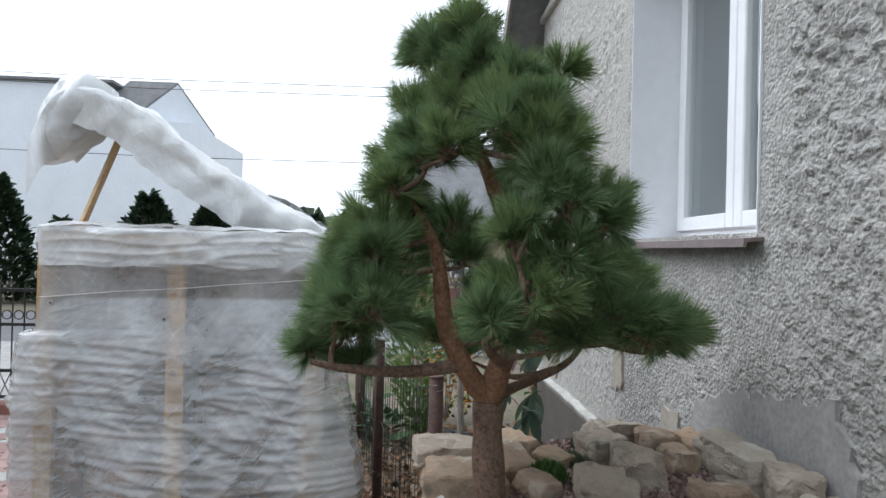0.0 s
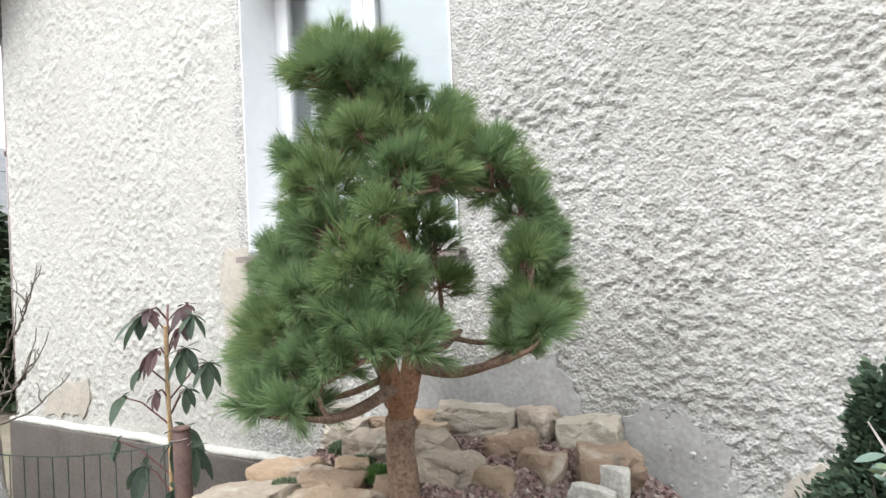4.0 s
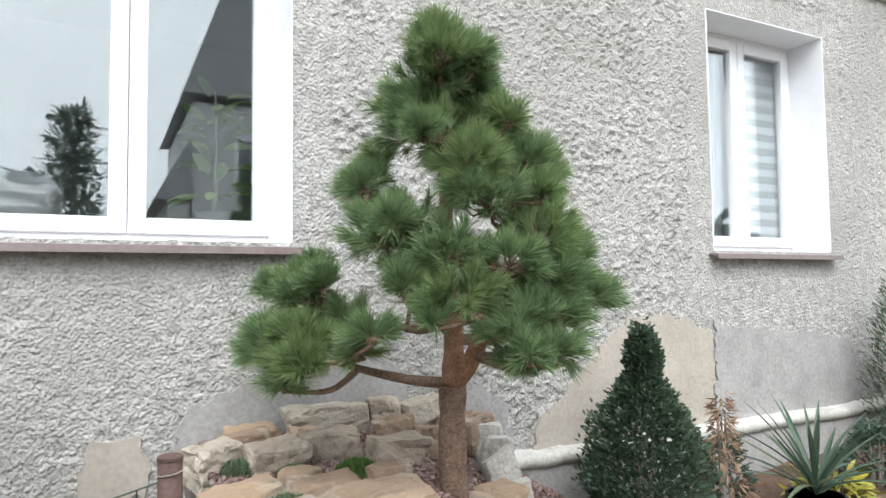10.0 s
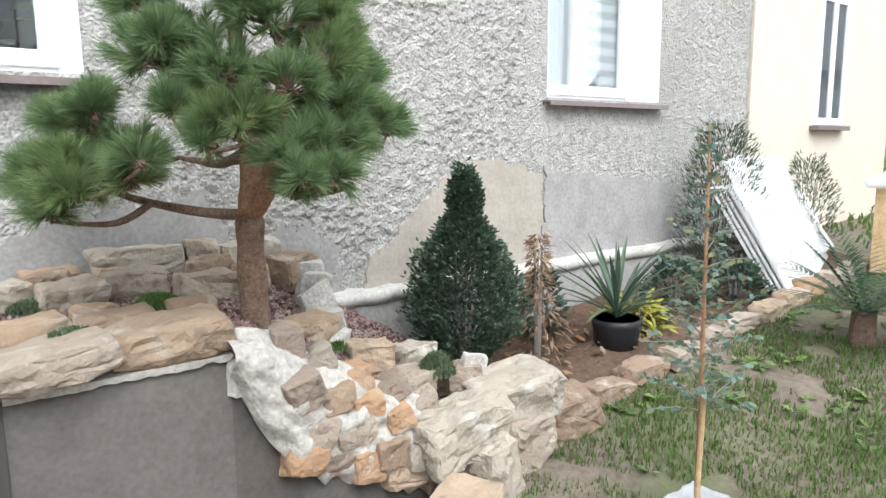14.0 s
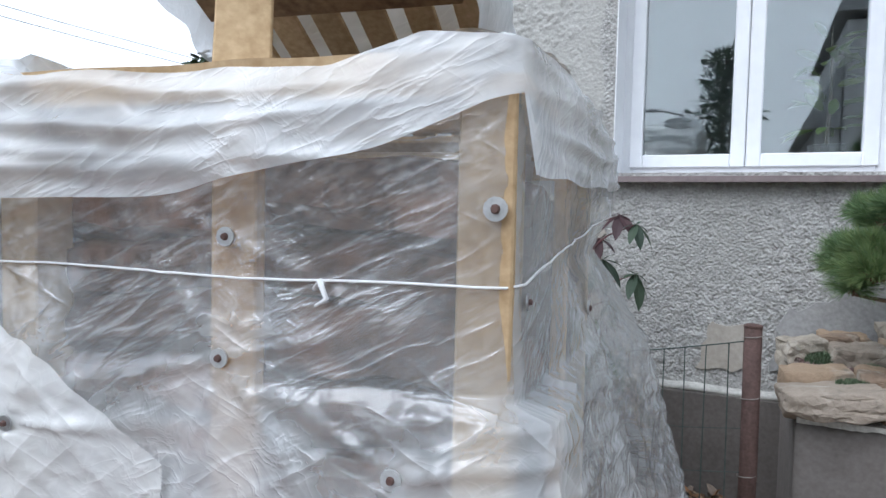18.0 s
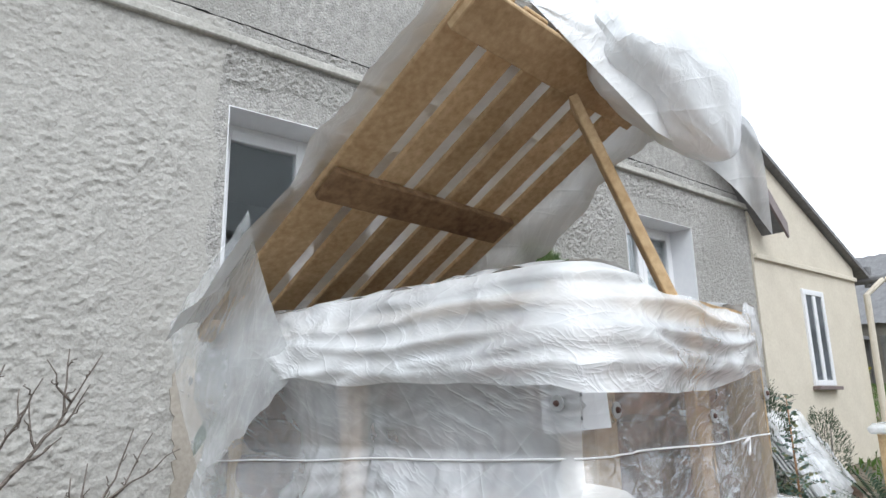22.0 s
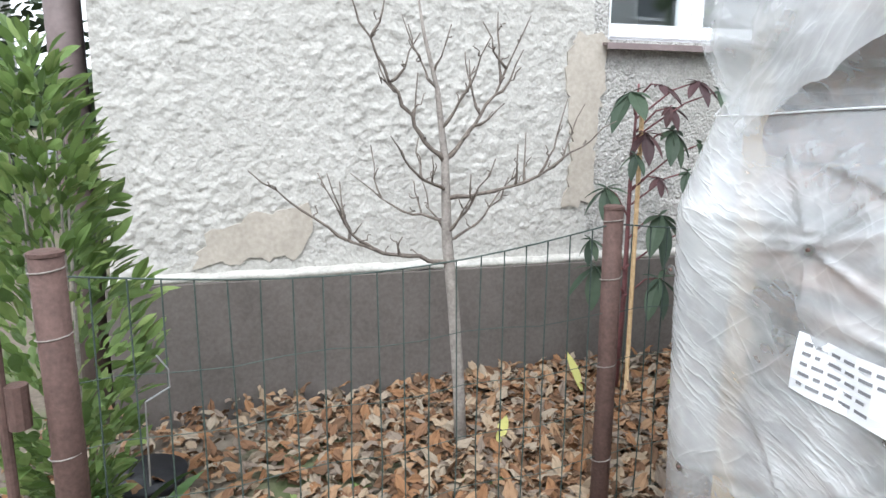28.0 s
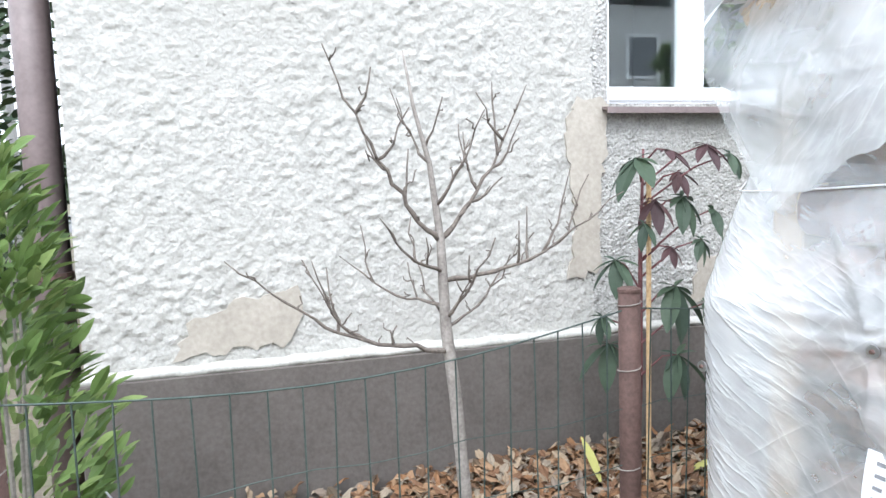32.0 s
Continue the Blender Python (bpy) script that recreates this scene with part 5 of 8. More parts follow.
for row in range(15):
    z = 0.06 + row * 0.107
    for x0, x1 in ((0.06, 0.43), (0.45, 0.83)):  # the layer behind the front lies across
        log((x0, 0.115 + rng.uniform(-0.015, 0.015), z + rng.uniform(-0.03, 0.03)), (x1, 0.115 + rng.uniform(-0.015, 0.015), z + rng.uniform(-0.03, 0.03)), rng.uniform(0.05, 0.064))
    for col in range(7):
        x = 0.095 + col * 0.115 + rng.uniform(-0.015, 0.015)
        zz = z + rng.uniform(-0.02, 0.02)
        log((x, 0.20, zz), (x + rng.uniform(-0.02, 0.02), 0.66, zz + rng.uniform(-0.02, 0.02)), rng.uniform(0.047, 0.062))
        log((x, 0.69, zz), (x + rng.uniform(-0.02, 0.02), CR_D - 0.07, zz + rng.uniform(-0.02, 0.02)), rng.uniform(0.047, 0.062))
logs = part("firewood", (V, Fq), M_LOG, crate, "dark split firewood logs")
tagged(logs, kind="stuff")

# polythene round the crate
PER = []
RAD = 0.035


def perimeter(step=0.011):
    """Points round the crate with outward normals, from the front left corner along the front, right, back and left."""
    out = []
    W, D, r = CR_W, CR_D, RAD
    segs = [((r, 0), (W - r, 0), (0, -1)), ((W, r), (W, D - r), (1, 0)), ((W - r, D), (r, D), (0, 1)), ((0, D - r), (0, r), (-1, 0))]
    for a, b, nrm in segs:
        L = math.dist(a, b)
        k = int(L / step)
        for i in range(k):
            t = i / k
            out.append((a[0] + (b[0] - a[0]) * t, a[1] + (b[1] - a[1]) * t, nrm[0], nrm[1]))
        c = (b[0] - nrm[0] * r, b[1] - nrm[1] * r)
        a0 = math.atan2(nrm[1], nrm[0])
        for i in range(5):
            ang = a0 + (math.pi / 2) * i / 5
            out.append((c[0] + r * math.cos(ang), c[1] + r * math.sin(ang), math.cos(ang), math.sin(ang)))
    return out


PER = perimeter()
ROPE_Z = 1.452


def corner_near(x, y):
    """1 at a corner of the crate, 0 away from it."""
    return max(math.exp(-(((x - a) / 0.22) ** 2 + ((y - b) / 0.22) ** 2)) for a in (0, CR_W) for b in (0, CR_D))


PINS_F = ((0.75, 1.215, 5), (0.14, 1.22, 5), (0.474, 1.336, 6), (0.86, 1.05, 6), (0.05, 1.527, 5), (0.474, 1.506, 4), (0.858, 1.552, 5), (0.3, 0.75, 5))
PINS_L = ((0.225, 1.176, 6), (0.46, 1.173, 5), (0.69, 1.241, 5), (0.9, 1.147, 5), (0.03, 1.19, 7), (0.62, 0.627, 5), (0.36, 0.592, 5), (0.03, 0.671, 6), (0.9, 0.566, 5), (1.2, 0.533, 4), (0.655, 0.977, 4))


def pin_band(s, z, pins, lo, hi):
    """A bunched crease that runs from nail to nail between two heights."""
    row = sorted(p[:2] for p in pins if lo < p[1] < hi)
    zz = float(np.interp(s, [p[0] for p in row], [p[1] for p in row]))
    zz += 0.012 * noise.noise(Vector((s * 7, lo, 2)))
    return math.exp(-((z - zz) / 0.011) ** 2) * (0.6 + 0.5 * noise.noise(Vector((s * 13, z * 9, 4)))) + 0.6 * math.exp(-((z - zz + 0.028) / 0.009) ** 2) * max(0, noise.noise(Vector((s * 9, lo, 8))) + 0.3)


def ridge(u, v, along, across, seed, sharp=10):
    """Long straight creases: noise drawn out along u."""
    return (1 - min(1, 1.6 * abs(noise.noise(Vector((u * along, v * across, seed)))))) ** sharp


def film_offset(x, y, z, nx, ny, seed=0):
    """How far the film stands off: drawn in at the string, flared out below it, taut between the nails lower down."""
    c = corner_near(x, y)
    tight = math.exp(-(((x - CR_W) / 0.25) ** 2 + (y / 0.3) ** 2))
    s = x * (abs(ny) > 0.5) + y * (abs(nx) > 0.5)
    d = ROPE_Z - z
    west = nx < -0.5
    base = 0.012
    if z >= ROPE_Z:
        base += (0.05 if y > 0.6 else 0.016) * min(1, (z - ROPE_Z) / 0.12) * (0.4 + 0.6 * c)
    else:
        loose = min(1, d / 0.27) ** 0.85 * (1 - 0.35 * min(1, max(0, d - 0.3) / 1.1))
        back = 1.0 if y > 0.6 else 0.7
        if nx > 0.3:  # blown out like a skirt on the side of the rock bed
            base += min(0.24, 0.30 * d) * min(1, (y + 0.02) / 0.5) * min(1, nx * 1.4)
        base += loose * (0.035 + (0.085 if y < 0.8 else 0.05) * c) * back
        if west:
            base += 0.05 * loose * min(1, 0.3 + 2 * y) * (1 - 0.8 * max(0, (y - 0.85) / 0.39))
    v = Vector((x * 3.0 + seed, y * 3.0, z * 3.0))
    w = 0.006 * noise.noise(v)
    fan = math.exp(-abs(d) / 0.16)
    k = 0.3 if west else 1.0
    # gathers that fan out from the string, long slanting folds lower down
    w += 0.006 * fan * noise.noise(Vector((s * 55, z * 5, 3 + seed)))
    w += 0.007 * k * (1 - fan) * ridge(s + 0.8 * z, z - 0.8 * s, 1.3, 7.0, 5 + seed)
    w += 0.006 * k * (1 - fan) * ridge(s - 1.3 * z, z + 1.1 * s, 1.1, 6.0, 9 + seed)
    w += 0.006 * ridge(s, z + 0.15 * s, 2.2, 24.0, 31 + seed, 5) * max(0, noise.noise(Vector((s * 3.1, z * 3.3, 40))) + 0.15)
    if nx > 0.5 or ny > 0.5:  # sagging level folds on the sides away from the label
        for q, amp in ((17, 0.010), (31, 0.006)):
            sag = noise.noise(Vector((s * 2.2 + q, z * q + 1.5 * math.sin(s * 2.4 + q), 21)))
            w += amp * (1 - min(1, 2.2 * abs(sag))) ** 2 * (1 - fan)
    if west:
        w += 0.011 * pin_band(s, z, PINS_L, 1.1, 1.3) + 0.009 * pin_band(s, z, PINS_L, 0.5, 0.7)
    # sharp creases that run out from the nails
    for ps, pz, n in (PINS_F if ny < -0.5 else PINS_L if west else ()):
        du, dv = s - ps, z - pz
        r = math.hypot(du, dv)
        if r < 0.5:
            a = math.atan2(dv, du) * n + 1.7 * math.sin(n + ps * 9) + 0.35 * noise.noise(Vector((s * 4, z * 4, n)))
            w += 0.015 * math.exp(-r / 0.2) * min(1, r / 0.03) * max(0, math.cos(a)) ** 10
    w += 0.0008 * noise.noise(Vector((s * 18, z * 26, 7 + seed)))
    w *= 1 - 0.85 * math.exp(-((x / 0.2) ** 2 + ((y - CR_D) / 0.25) ** 2))
    if z > 1.3:
        base, w = base * (1 - 0.8 * tight), w * (1 - 0.8 * tight)
    return max(0.005, base + w)


def film_sheet(name, z_lo, z_hi, dz, material, seed, extra=0.0, where=None, label="", parent=None, off=None):
    n = len(PER)
    V, Fq, ids = [], [], {}
    rows = int(round(1 / dz))
    for i, (x, y, nx, ny) in enumerate(PER):
        if where and not where(x, y, nx, ny):
            continue
        a, b = z_lo(x, y, nx, ny), z_hi(x, y, nx, ny)
        for j in range(rows + 1):
            z = a + (b - a) * j / rows
            o = (off or film_offset)(x, y, z, nx, ny, seed) + extra
            ids[i, j] = len(V)
            V.append((x + nx * o, y + ny * o, z))
    for i in range(n):
        k = (i + 1) % n
        for j in range(rows):
            if (i, j) in ids and (k, j) in ids:
                Fq.append((ids[i, j], ids[k, j], ids[k, j + 1], ids[i, j + 1]))
    return part(name, (V, Fq), material, parent, label, True)


wrap = tagged(empty("polythene_wrap", CR), "clear creased polythene sheet wrapped round the crate", "plastic sheet")


def hem_low(x, y, nx, ny):
    h = 0.03 + 0.02 * noise.noise(Vector((x * 6, y * 6, 0)))
    if nx < -0.3:
        h += 0.03 + 0.19 * max(0, min(1, (y - 0.15) / 0.9)) + 0.04 * noise.noise(Vector((y * 5, 1, 7)))
    return h


for name, material, label, where in (
        ("front_sheet", M_FILM, "clear glossy polythene, creased", lambda x, y, nx, ny: abs(nx) < 0.85 and y < CR_D / 2),
        ("rear_sheet", M_FILM, "clear polythene, creased", lambda x, y, nx, ny: abs(nx) < 0.85 and y > CR_D / 2),
        ("label_side_sheet", M_FILML, "dull dusty polythene with nail creases", lambda x, y, nx, ny: nx < -0.75),
        ("garden_side_sheet", M_FILME, "dull polythene hanging in level folds", lambda x, y, nx, ny: nx > 0.75)):
    film_sheet(name, hem_low, lambda x, y, nx, ny: 1.70, 1 / 200, material, 0, 0.0, where, label, wrap)
# a second, milkier sheet over the front corner
film_sheet("overlay", lambda x, y, nx, ny: (0.66 - 0.08 * y + 2.3 * max(0, y - 0.46) if nx < -0.3 else 0.66 + 0.9 * x) + 0.03 * noise.noise(Vector((x * 9, y * 9, 4))),
           lambda x, y, nx, ny: 1.155 + 0.22 * max(0, 1 - y / 0.2) if ny > -0.5 else 1.42 - 0.62 * x + 0.03 * noise.noise(Vector((x * 8, 2, 2))), 1 / 110, film_mat("hazy_polythene", 0.44, 0.2, milk=(0.85, 0.85, 0.83), swing=0.12), 0, 0.012,
           lambda x, y, nx, ny: (nx < -0.2 and y < 0.62) or (ny < -0.2 and x < 0.40), "hazy second sheet of polythene", wrap)


def collar_off(x, y, z, nx, ny, seed=0):
    t = max(0.0, min(1.0, (1.77 - z) / 0.24))
    s = x * (abs(ny) > 0.5) + y * (abs(nx) > 0.5)
    b = 0.022 + 0.06 * math.sin(math.pi * min(1, t * 0.75 + 0.1)) + 0.05 * corner_near(x, y) * t
    b += 0.022 * noise.noise(Vector((s * 4, z * 9, 13))) + 0.011 * noise.noise(Vector((s * 13, z * 26, 17)))
    b += 0.016 * (1 - abs(noise.noise(Vector((s * 2.5, z * 20, 23))))) ** 3
    tight = math.exp(-(((x - CR_W) / 0.25) ** 2 + (y / 0.3) ** 2))
    calm = max(0.0, min(1.0, (y - 0.75) / 0.35))
    return max(0.012, b * (1 - 0.8 * tight) * (1 - 0.5 * calm))


def collar_low(x, y, nx, ny):
    if ny < -0.5:
        t = x / CR_W
        return 1.555 + 0.14 * max(0, (t - 0.35) / 0.65) ** 1.6 + 0.012 * noise.noise(Vector((x * 5, 1, 2)))
    if nx > 0.5:
        return 1.60 + 0.03 * noise.noise(Vector((y * 5, 3, 2)))
    return 1.57 + 0.05 * min(1, y / CR_D) + 0.02 * noise.noise(Vector((y * 5, x * 5, 2)))


def collar_high(x, y, nx, ny):
    dip = 0.04 * max(0, min(1, (x - 0.02) / 0.12, (CR_W - 0.12 - x) / 0.12)) if ny < -0.5 else 0
    return 1.772 - dip + 0.010 * noise.noise(Vector((x * 6, y * 6, 5)))


film_sheet("collar", collar_low, collar_high, 1 / 26, M_FILMW, 3, 0.0, None, "milky folded polythene hem at the top", wrap, collar_off)
# the hem tucked in over the top edge, lower than the bar at the front
V, Fq = [], []
n = len(PER)
for i, (x, y, nx, ny) in enumerate(PER):
    z = collar_high(x, y, nx, ny)
    o = collar_off(x, y, z, nx, ny)
    for j in range(7):
        t = j / 6
        q = o * (1 - t) - 0.11 * t
        V.append((x + nx * q, y + ny * q, z + 0.018 * math.sin(t * 3.1) + 0.012 * noise.noise(Vector((x * 14, y * 14, t * 4))) - (0.05 * t if ny < -0.5 else 0)))
for i in range(n):
    if PER[i][3] < -0.9 and 0.1 < PER[i][0] < 0.80:
        continue
    for j in range(6):
        a, b = i * 7 + j, ((i + 1) % n) * 7 + j
        Fq.append((a, b, b + 1, a + 1))
part("collar_top", (V, Fq), M_FILMW, wrap, "", True)


def film_point(side, s, z, extra=0.003):
    x, y, nx, ny = (s, 0, 0, -1) if side == "front" else ((0, s, -1, 0) if side == "left" else (CR_W, s, 1, 0))
    o = film_offset(x, y, z, nx, ny, 0) + extra
    if (side == "left" and s < 0.6 or side == "front" and s < 0.4) and 0.6 < z < (1.16 if side == "left" else 1.42 - 0.6 * s):
        o += 0.012
    return Vector((x + nx * o, y + ny * o, z)), Vector((nx, ny, 0))


# string round the crate
rope = tagged(empty("string", CR), "thin white string tied round the wrapped crate", "string")
pts = []
for i, (x, y, nx, ny) in enumerate(PER):
    if i % 3 == 0:
        z = ROPE_Z + 0.006 * noise.noise(Vector((x * 3, y * 3, 0))) + (0.1 * min(1, y / CR_D) if nx > 0.5 else 0) + (0.1 * x / CR_W if ny > 0.5 else 0) - (0.05 * y / CR_D if nx < -0.5 else 0)
        o = film_offset(x, y, z, nx, ny, 0) + 0.006
        pts.append((x + nx * o, y + ny * o, z))
part("cord", tube(pts + pts[:2], 0.0019, 6), M_ROPE, rope, smooth=True)
kp, kn = film_point("front", 0.615, ROPE_Z - 0.012, 0.01)
part("knot", tube([kp, kp + Vector((0.012, -0.008, 0.012)), kp + Vector((0.02, -0.004, -0.012)), kp + Vector((0.006, -0.008, -0.022))], [0.003, 0.005, 0.004, 0.002], 8), M_ROPE, rope, smooth=True)

# screws with washers
M_ZINC = mat("bright_zinc", (0.30, 0.31, 0.31), (0.44, 0.45, 0.45), 30, 0.4, 0.1, spec=0.8)
M_PALEZINC = mat("pale_zinc", (0.60, 0.61, 0.61), (0.75, 0.76, 0.76), 30, 0.5, 0.1, spec=0.6)
for side, s, z, r in (("front", 0.05, 1.527, 0.014), ("front", 0.473, 1.506, 0.014), ("front", 0.858, 1.552, 0.016), ("front", 0.474, 1.336, 0.014), ("front", 0.14, 1.22, 0.012), ("front", 0.75, 1.215, 0.014),
                      ("right", 0.06, 1.428, 0.012), ("right", 0.55, 1.36, 0.016), ("left", 0.03, 0.671, 0.020), ("left", 0.36, 0.592, 0.012), ("left", 0.62, 0.627, 0.012), ("left", 0.90, 0.566, 0.012), ("left", 0.46, 1.173, 0.013),
                      ("left", 0.69, 1.241, 0.013), ("left", 0.62, 0.312, 0.012), ("left", 0.9, 1.147, 0.011), ("left", 1.27, 1.03, 0.012), ("left", 1.2, 0.533, 0.011), ("left", 0.655, 0.977, 0.012), ("left", 0.225, 1.176, 0.015), ("left", 0.03, 1.54, 0.013), ("left", 1.24, 1.62, 0.011), ("left", 0.06, 1.30, 0.012), ("left", 0.36, 0.93, 0.01)):
    p, nrm = film_point(side, s, z, 0.004)
    sc = tagged(empty("screw", CR), "steel screw with a bright round washer" if r > 0.016 else "small steel screw with a dull washer", "screw", "screws holding the film")
    part("washer", tube([p, p + nrm * 0.003], r, 14), M_PALEZINC if r > 0.016 else M_ZINC if r > 0.012 else M_STEEL, sc)
    part("head", tube([p + nrm * 0.003, p + nrm * 0.008], [r * 0.42, r * 0.30], 8), M_RUST, sc)


# paper labels under the film
M_PRINT = mat("grey_print", (0.16, 0.16, 0.17), (0.24, 0.24, 0.25), 40, 0.9, 0)


def label_sheet(name, side, s, z, w, h, tilt, label, seed, off=0.006):
    p, nrm = film_point(side, s, z, off)
    lab = tagged(empty(name, CR), label, "label")
    ax = Vector((0, -1, 0)) if side == "left" else Vector((1, 0, 0))
    up = Vector((0, 0, 1))
    ca, sa = math.cos(tilt), math.sin(tilt)
    ux, uz = ax * ca + up * sa, up * ca - ax * sa
    rng = random.Random(seed)

    def quad(u0, v0, u1, v1, off, nu=6, nv=5):
        V, Fq = [], []
        for i in range(nu + 1):
            for j in range(nv + 1):
                u, v = u0 + (u1 - u0) * i / nu, v0 + (v1 - v0) * j / nv
                V.append(p + ux * u + uz * v + nrm * (off + 0.004 * math.sin(u * 40 + v * 25)))
        for i in range(nu):
            for j in range(nv):
                a = i * (nv + 1) + j
                Fq.append((a, a + nv + 1, a + nv + 2, a + 1))
        return V, Fq
    part("paper", quad(-w / 2, -h / 2, w / 2, h / 2, 0), M_WHITE, lab, "crumpled white paper")
    for row in range(5):
        v = h / 2 - h * (0.14 + 0.17 * row)
        u = -w / 2 + w * 0.07
        while u < w * (0.12 if row > 1 else 0.4):
            bw = w * rng.uniform(0.05, 0.12)
            part("print_bar", quad(u, v - h * 0.035, min(u + bw, w / 2 - 0.006), v + h * 0.02, 0.0016, 3, 1), M_PRINT, lab)
            u += bw + w * 0.035
    return lab


label_sheet("address_label", "left", 0.79, 0.905, 0.25, 0.125, -0.10, "crumpled white printed label on the wrapped crate", 3)
label_sheet("torn_label", "left", 0.015, 1.55, 0.13, 0.11, 0.10, "torn white printed label near the crate corner", 4, -0.02)

# ---- lid: a slatted panel hinged at the back and propped open ----
LID_A = math.atan(0.565)
LID = CR @ Matrix.Translation((0, CR_D, CR_H - 0.005)) @ Matrix.Rotation(-LID_A, 4, 'X') @ Matrix.Rotation(math.pi, 4, 'Z') @ Matrix.Translation((-CR_W, 0, 0))
lid = tagged(empty("slatted_lid", LID), "slatted pine lid propped open over the crate", "lid")
LL = 1.28
LU0, LU1 = CR_W - 0.67, CR_W + 0.07  # across the lid
for a, b in ((-0.07, 0.045), (0.085, 0.165), (0.21, 0.287), (0.335, 0.41), (0.46, 0.535), (0.585, 0.67)):
    crate_board("slat", CR_W - b, 0.03, 0.0, CR_W - a, LL, 0.016, lid, M_WOOD)
crate_board("cross_board", CR_W - 0.62, 0.64, -0.024, CR_W + 0.06, 0.74, -0.001, lid, M_WOODD, 0.003, "dark stained cross board")
crate_board("end_board", LU0, 1.165, -0.026, LU1, 1.275, -0.001, lid, M_WOOD)
crate_board("hinge_board", LU0, 0.03, -0.026, LU1, 0.11, -0.001, lid, M_WOOD)
prop = tagged(empty("prop_stick", CR), "flat pine stick propping the lid open", "stick")
p0, p1 = Vector((0.46, 0.035, CR_H + 0.012)), Vector((0.37, 0.20, 2.27))
bm = box(-0.042, -0.012, 0, 0.042, 0.012, (p1 - p0).length, 0.003)
bm.transform(Matrix.Translation(p0) @ (p1 - p0).to_track_quat('Z', 'Y').to_matrix().to_4x4())
part("stick", bm, M_WOOD, prop)

# polythene bag over the lid
lid_wrap = tagged(empty("lid_polythene", LID), "crumpled milky polythene drawn over the propped lid", "plastic sheet")


def lid_sheet(u0, u1, v0, v1, nu, nv, f):
    V, Fq = [], []
    for i in range(nu + 1):
        for j in range(nv + 1):
            V.append(f(u0 + (u1 - u0) * i / nu, v0 + (v1 - v0) * j / nv))
    for i in range(nu):
        for j in range(nv):
            a = i * (nv + 1) + j
            Fq.append((a, a + nv + 1, a + nv + 2, a + 1))
    return V, Fq


def over_lid(u, v):
    """u across, v up the slope; the far side hangs down over the edge, the free end drops over the end board."""
    hang, side = max(0, LU0 - u), max(0, u - LU1)
    h = 0.045 + 0.03 * math.sin(3.1 * min(1, max(0, (u - LU0) / (LU1 - LU0)))) - 0.8 * side - hang
    h += 0.06 * math.exp(-((v - 1.1) / 0.25) ** 2) * (u < 0.7)
    h += 0.024 * noise.noise(Vector((u * 4, v * 5, 2))) + 0.016 * (1 - abs(noise.noise(Vector((u * 2 + v, v * 9, 5))))) ** 4 + 0.003 * noise.noise(Vector((u * 15, v * 18, 8)))
    over = max(0.0, v - LL + 0.02)
    drop = max(0.0, min(1.0, (LU1 - 0.22 - u) / 0.2))
    x = max(u, LU0 - 0.03) - (0.02 * math.sin(hang * 20) + 0.03 * noise.noise(Vector((v * 9, hang * 6, 1))) * min(1, hang / 0.05))
    if over > 0:
        t = over / 0.36
        return (x, LL - 0.02 + drop * 0.14 * math.sin(min(1, t) * math.pi) + 0.02 * t, h - drop * 0.36 * t * t)
    bulge = 0.03 * noise.noise(Vector((v * 7, 3, 1)))
    return (x + (bulge if side > 0 else 0), v, max(h, 0.024) if side == 0 and hang == 0 else h)


part("cover", lid_sheet(LU0 - 0.20, LU1 + 0.09, 0.0, LL + 0.34, 84, 100, over_lid), M_BAG, lid_wrap, "", True)


def hanging_bag(u, v):
    """A loose bag of film that hangs over the raised end towards the path."""
    t = v
    r = 0.19 * math.sin(math.pi * min(1, 0.16 + t * 0.84)) ** 0.7
    a = u * 2 * math.pi
    w = 1 + 0.20 * noise.noise(Vector((math.cos(a) * 1.5, math.sin(a) * 1.5, t * 3))) + 0.06 * noise.noise(Vector((math.cos(a) * 5, math.sin(a) * 5, t * 9)))
    return (LU0 + 0.20 + 1.25 * r * w * math.cos(a) - 0.06 * t, LL + 0.08 + 0.7 * r * w * math.sin(a) - 0.02 * t, 0.14 - 0.50 * t)


part("hanging_fold", lid_sheet(0, 1, 0, 1, 48, 34, hanging_bag), M_BAG, lid_wrap, "loose milky fold of film", True)


def side_fold(u, v):
    """Loose film between the back of the lid and the crate."""
    z = 0.12 - 0.50 * u
    x = LU1 + 0.01 + 0.015 * math.sin(u * 3) + 0.008 * noise.noise(Vector((u * 6, v * 6, 3)))
    return (x, 0.0 + v * 0.55, z + 0.02 * noise.noise(Vector((u * 5, v * 9, 7))) + v * 0.02)


part("side_fold", lid_sheet(0, 1, -0.15, 0.75, 24, 30, side_fold), M_LOOSE, lid_wrap, "clear loose fold of film", True)



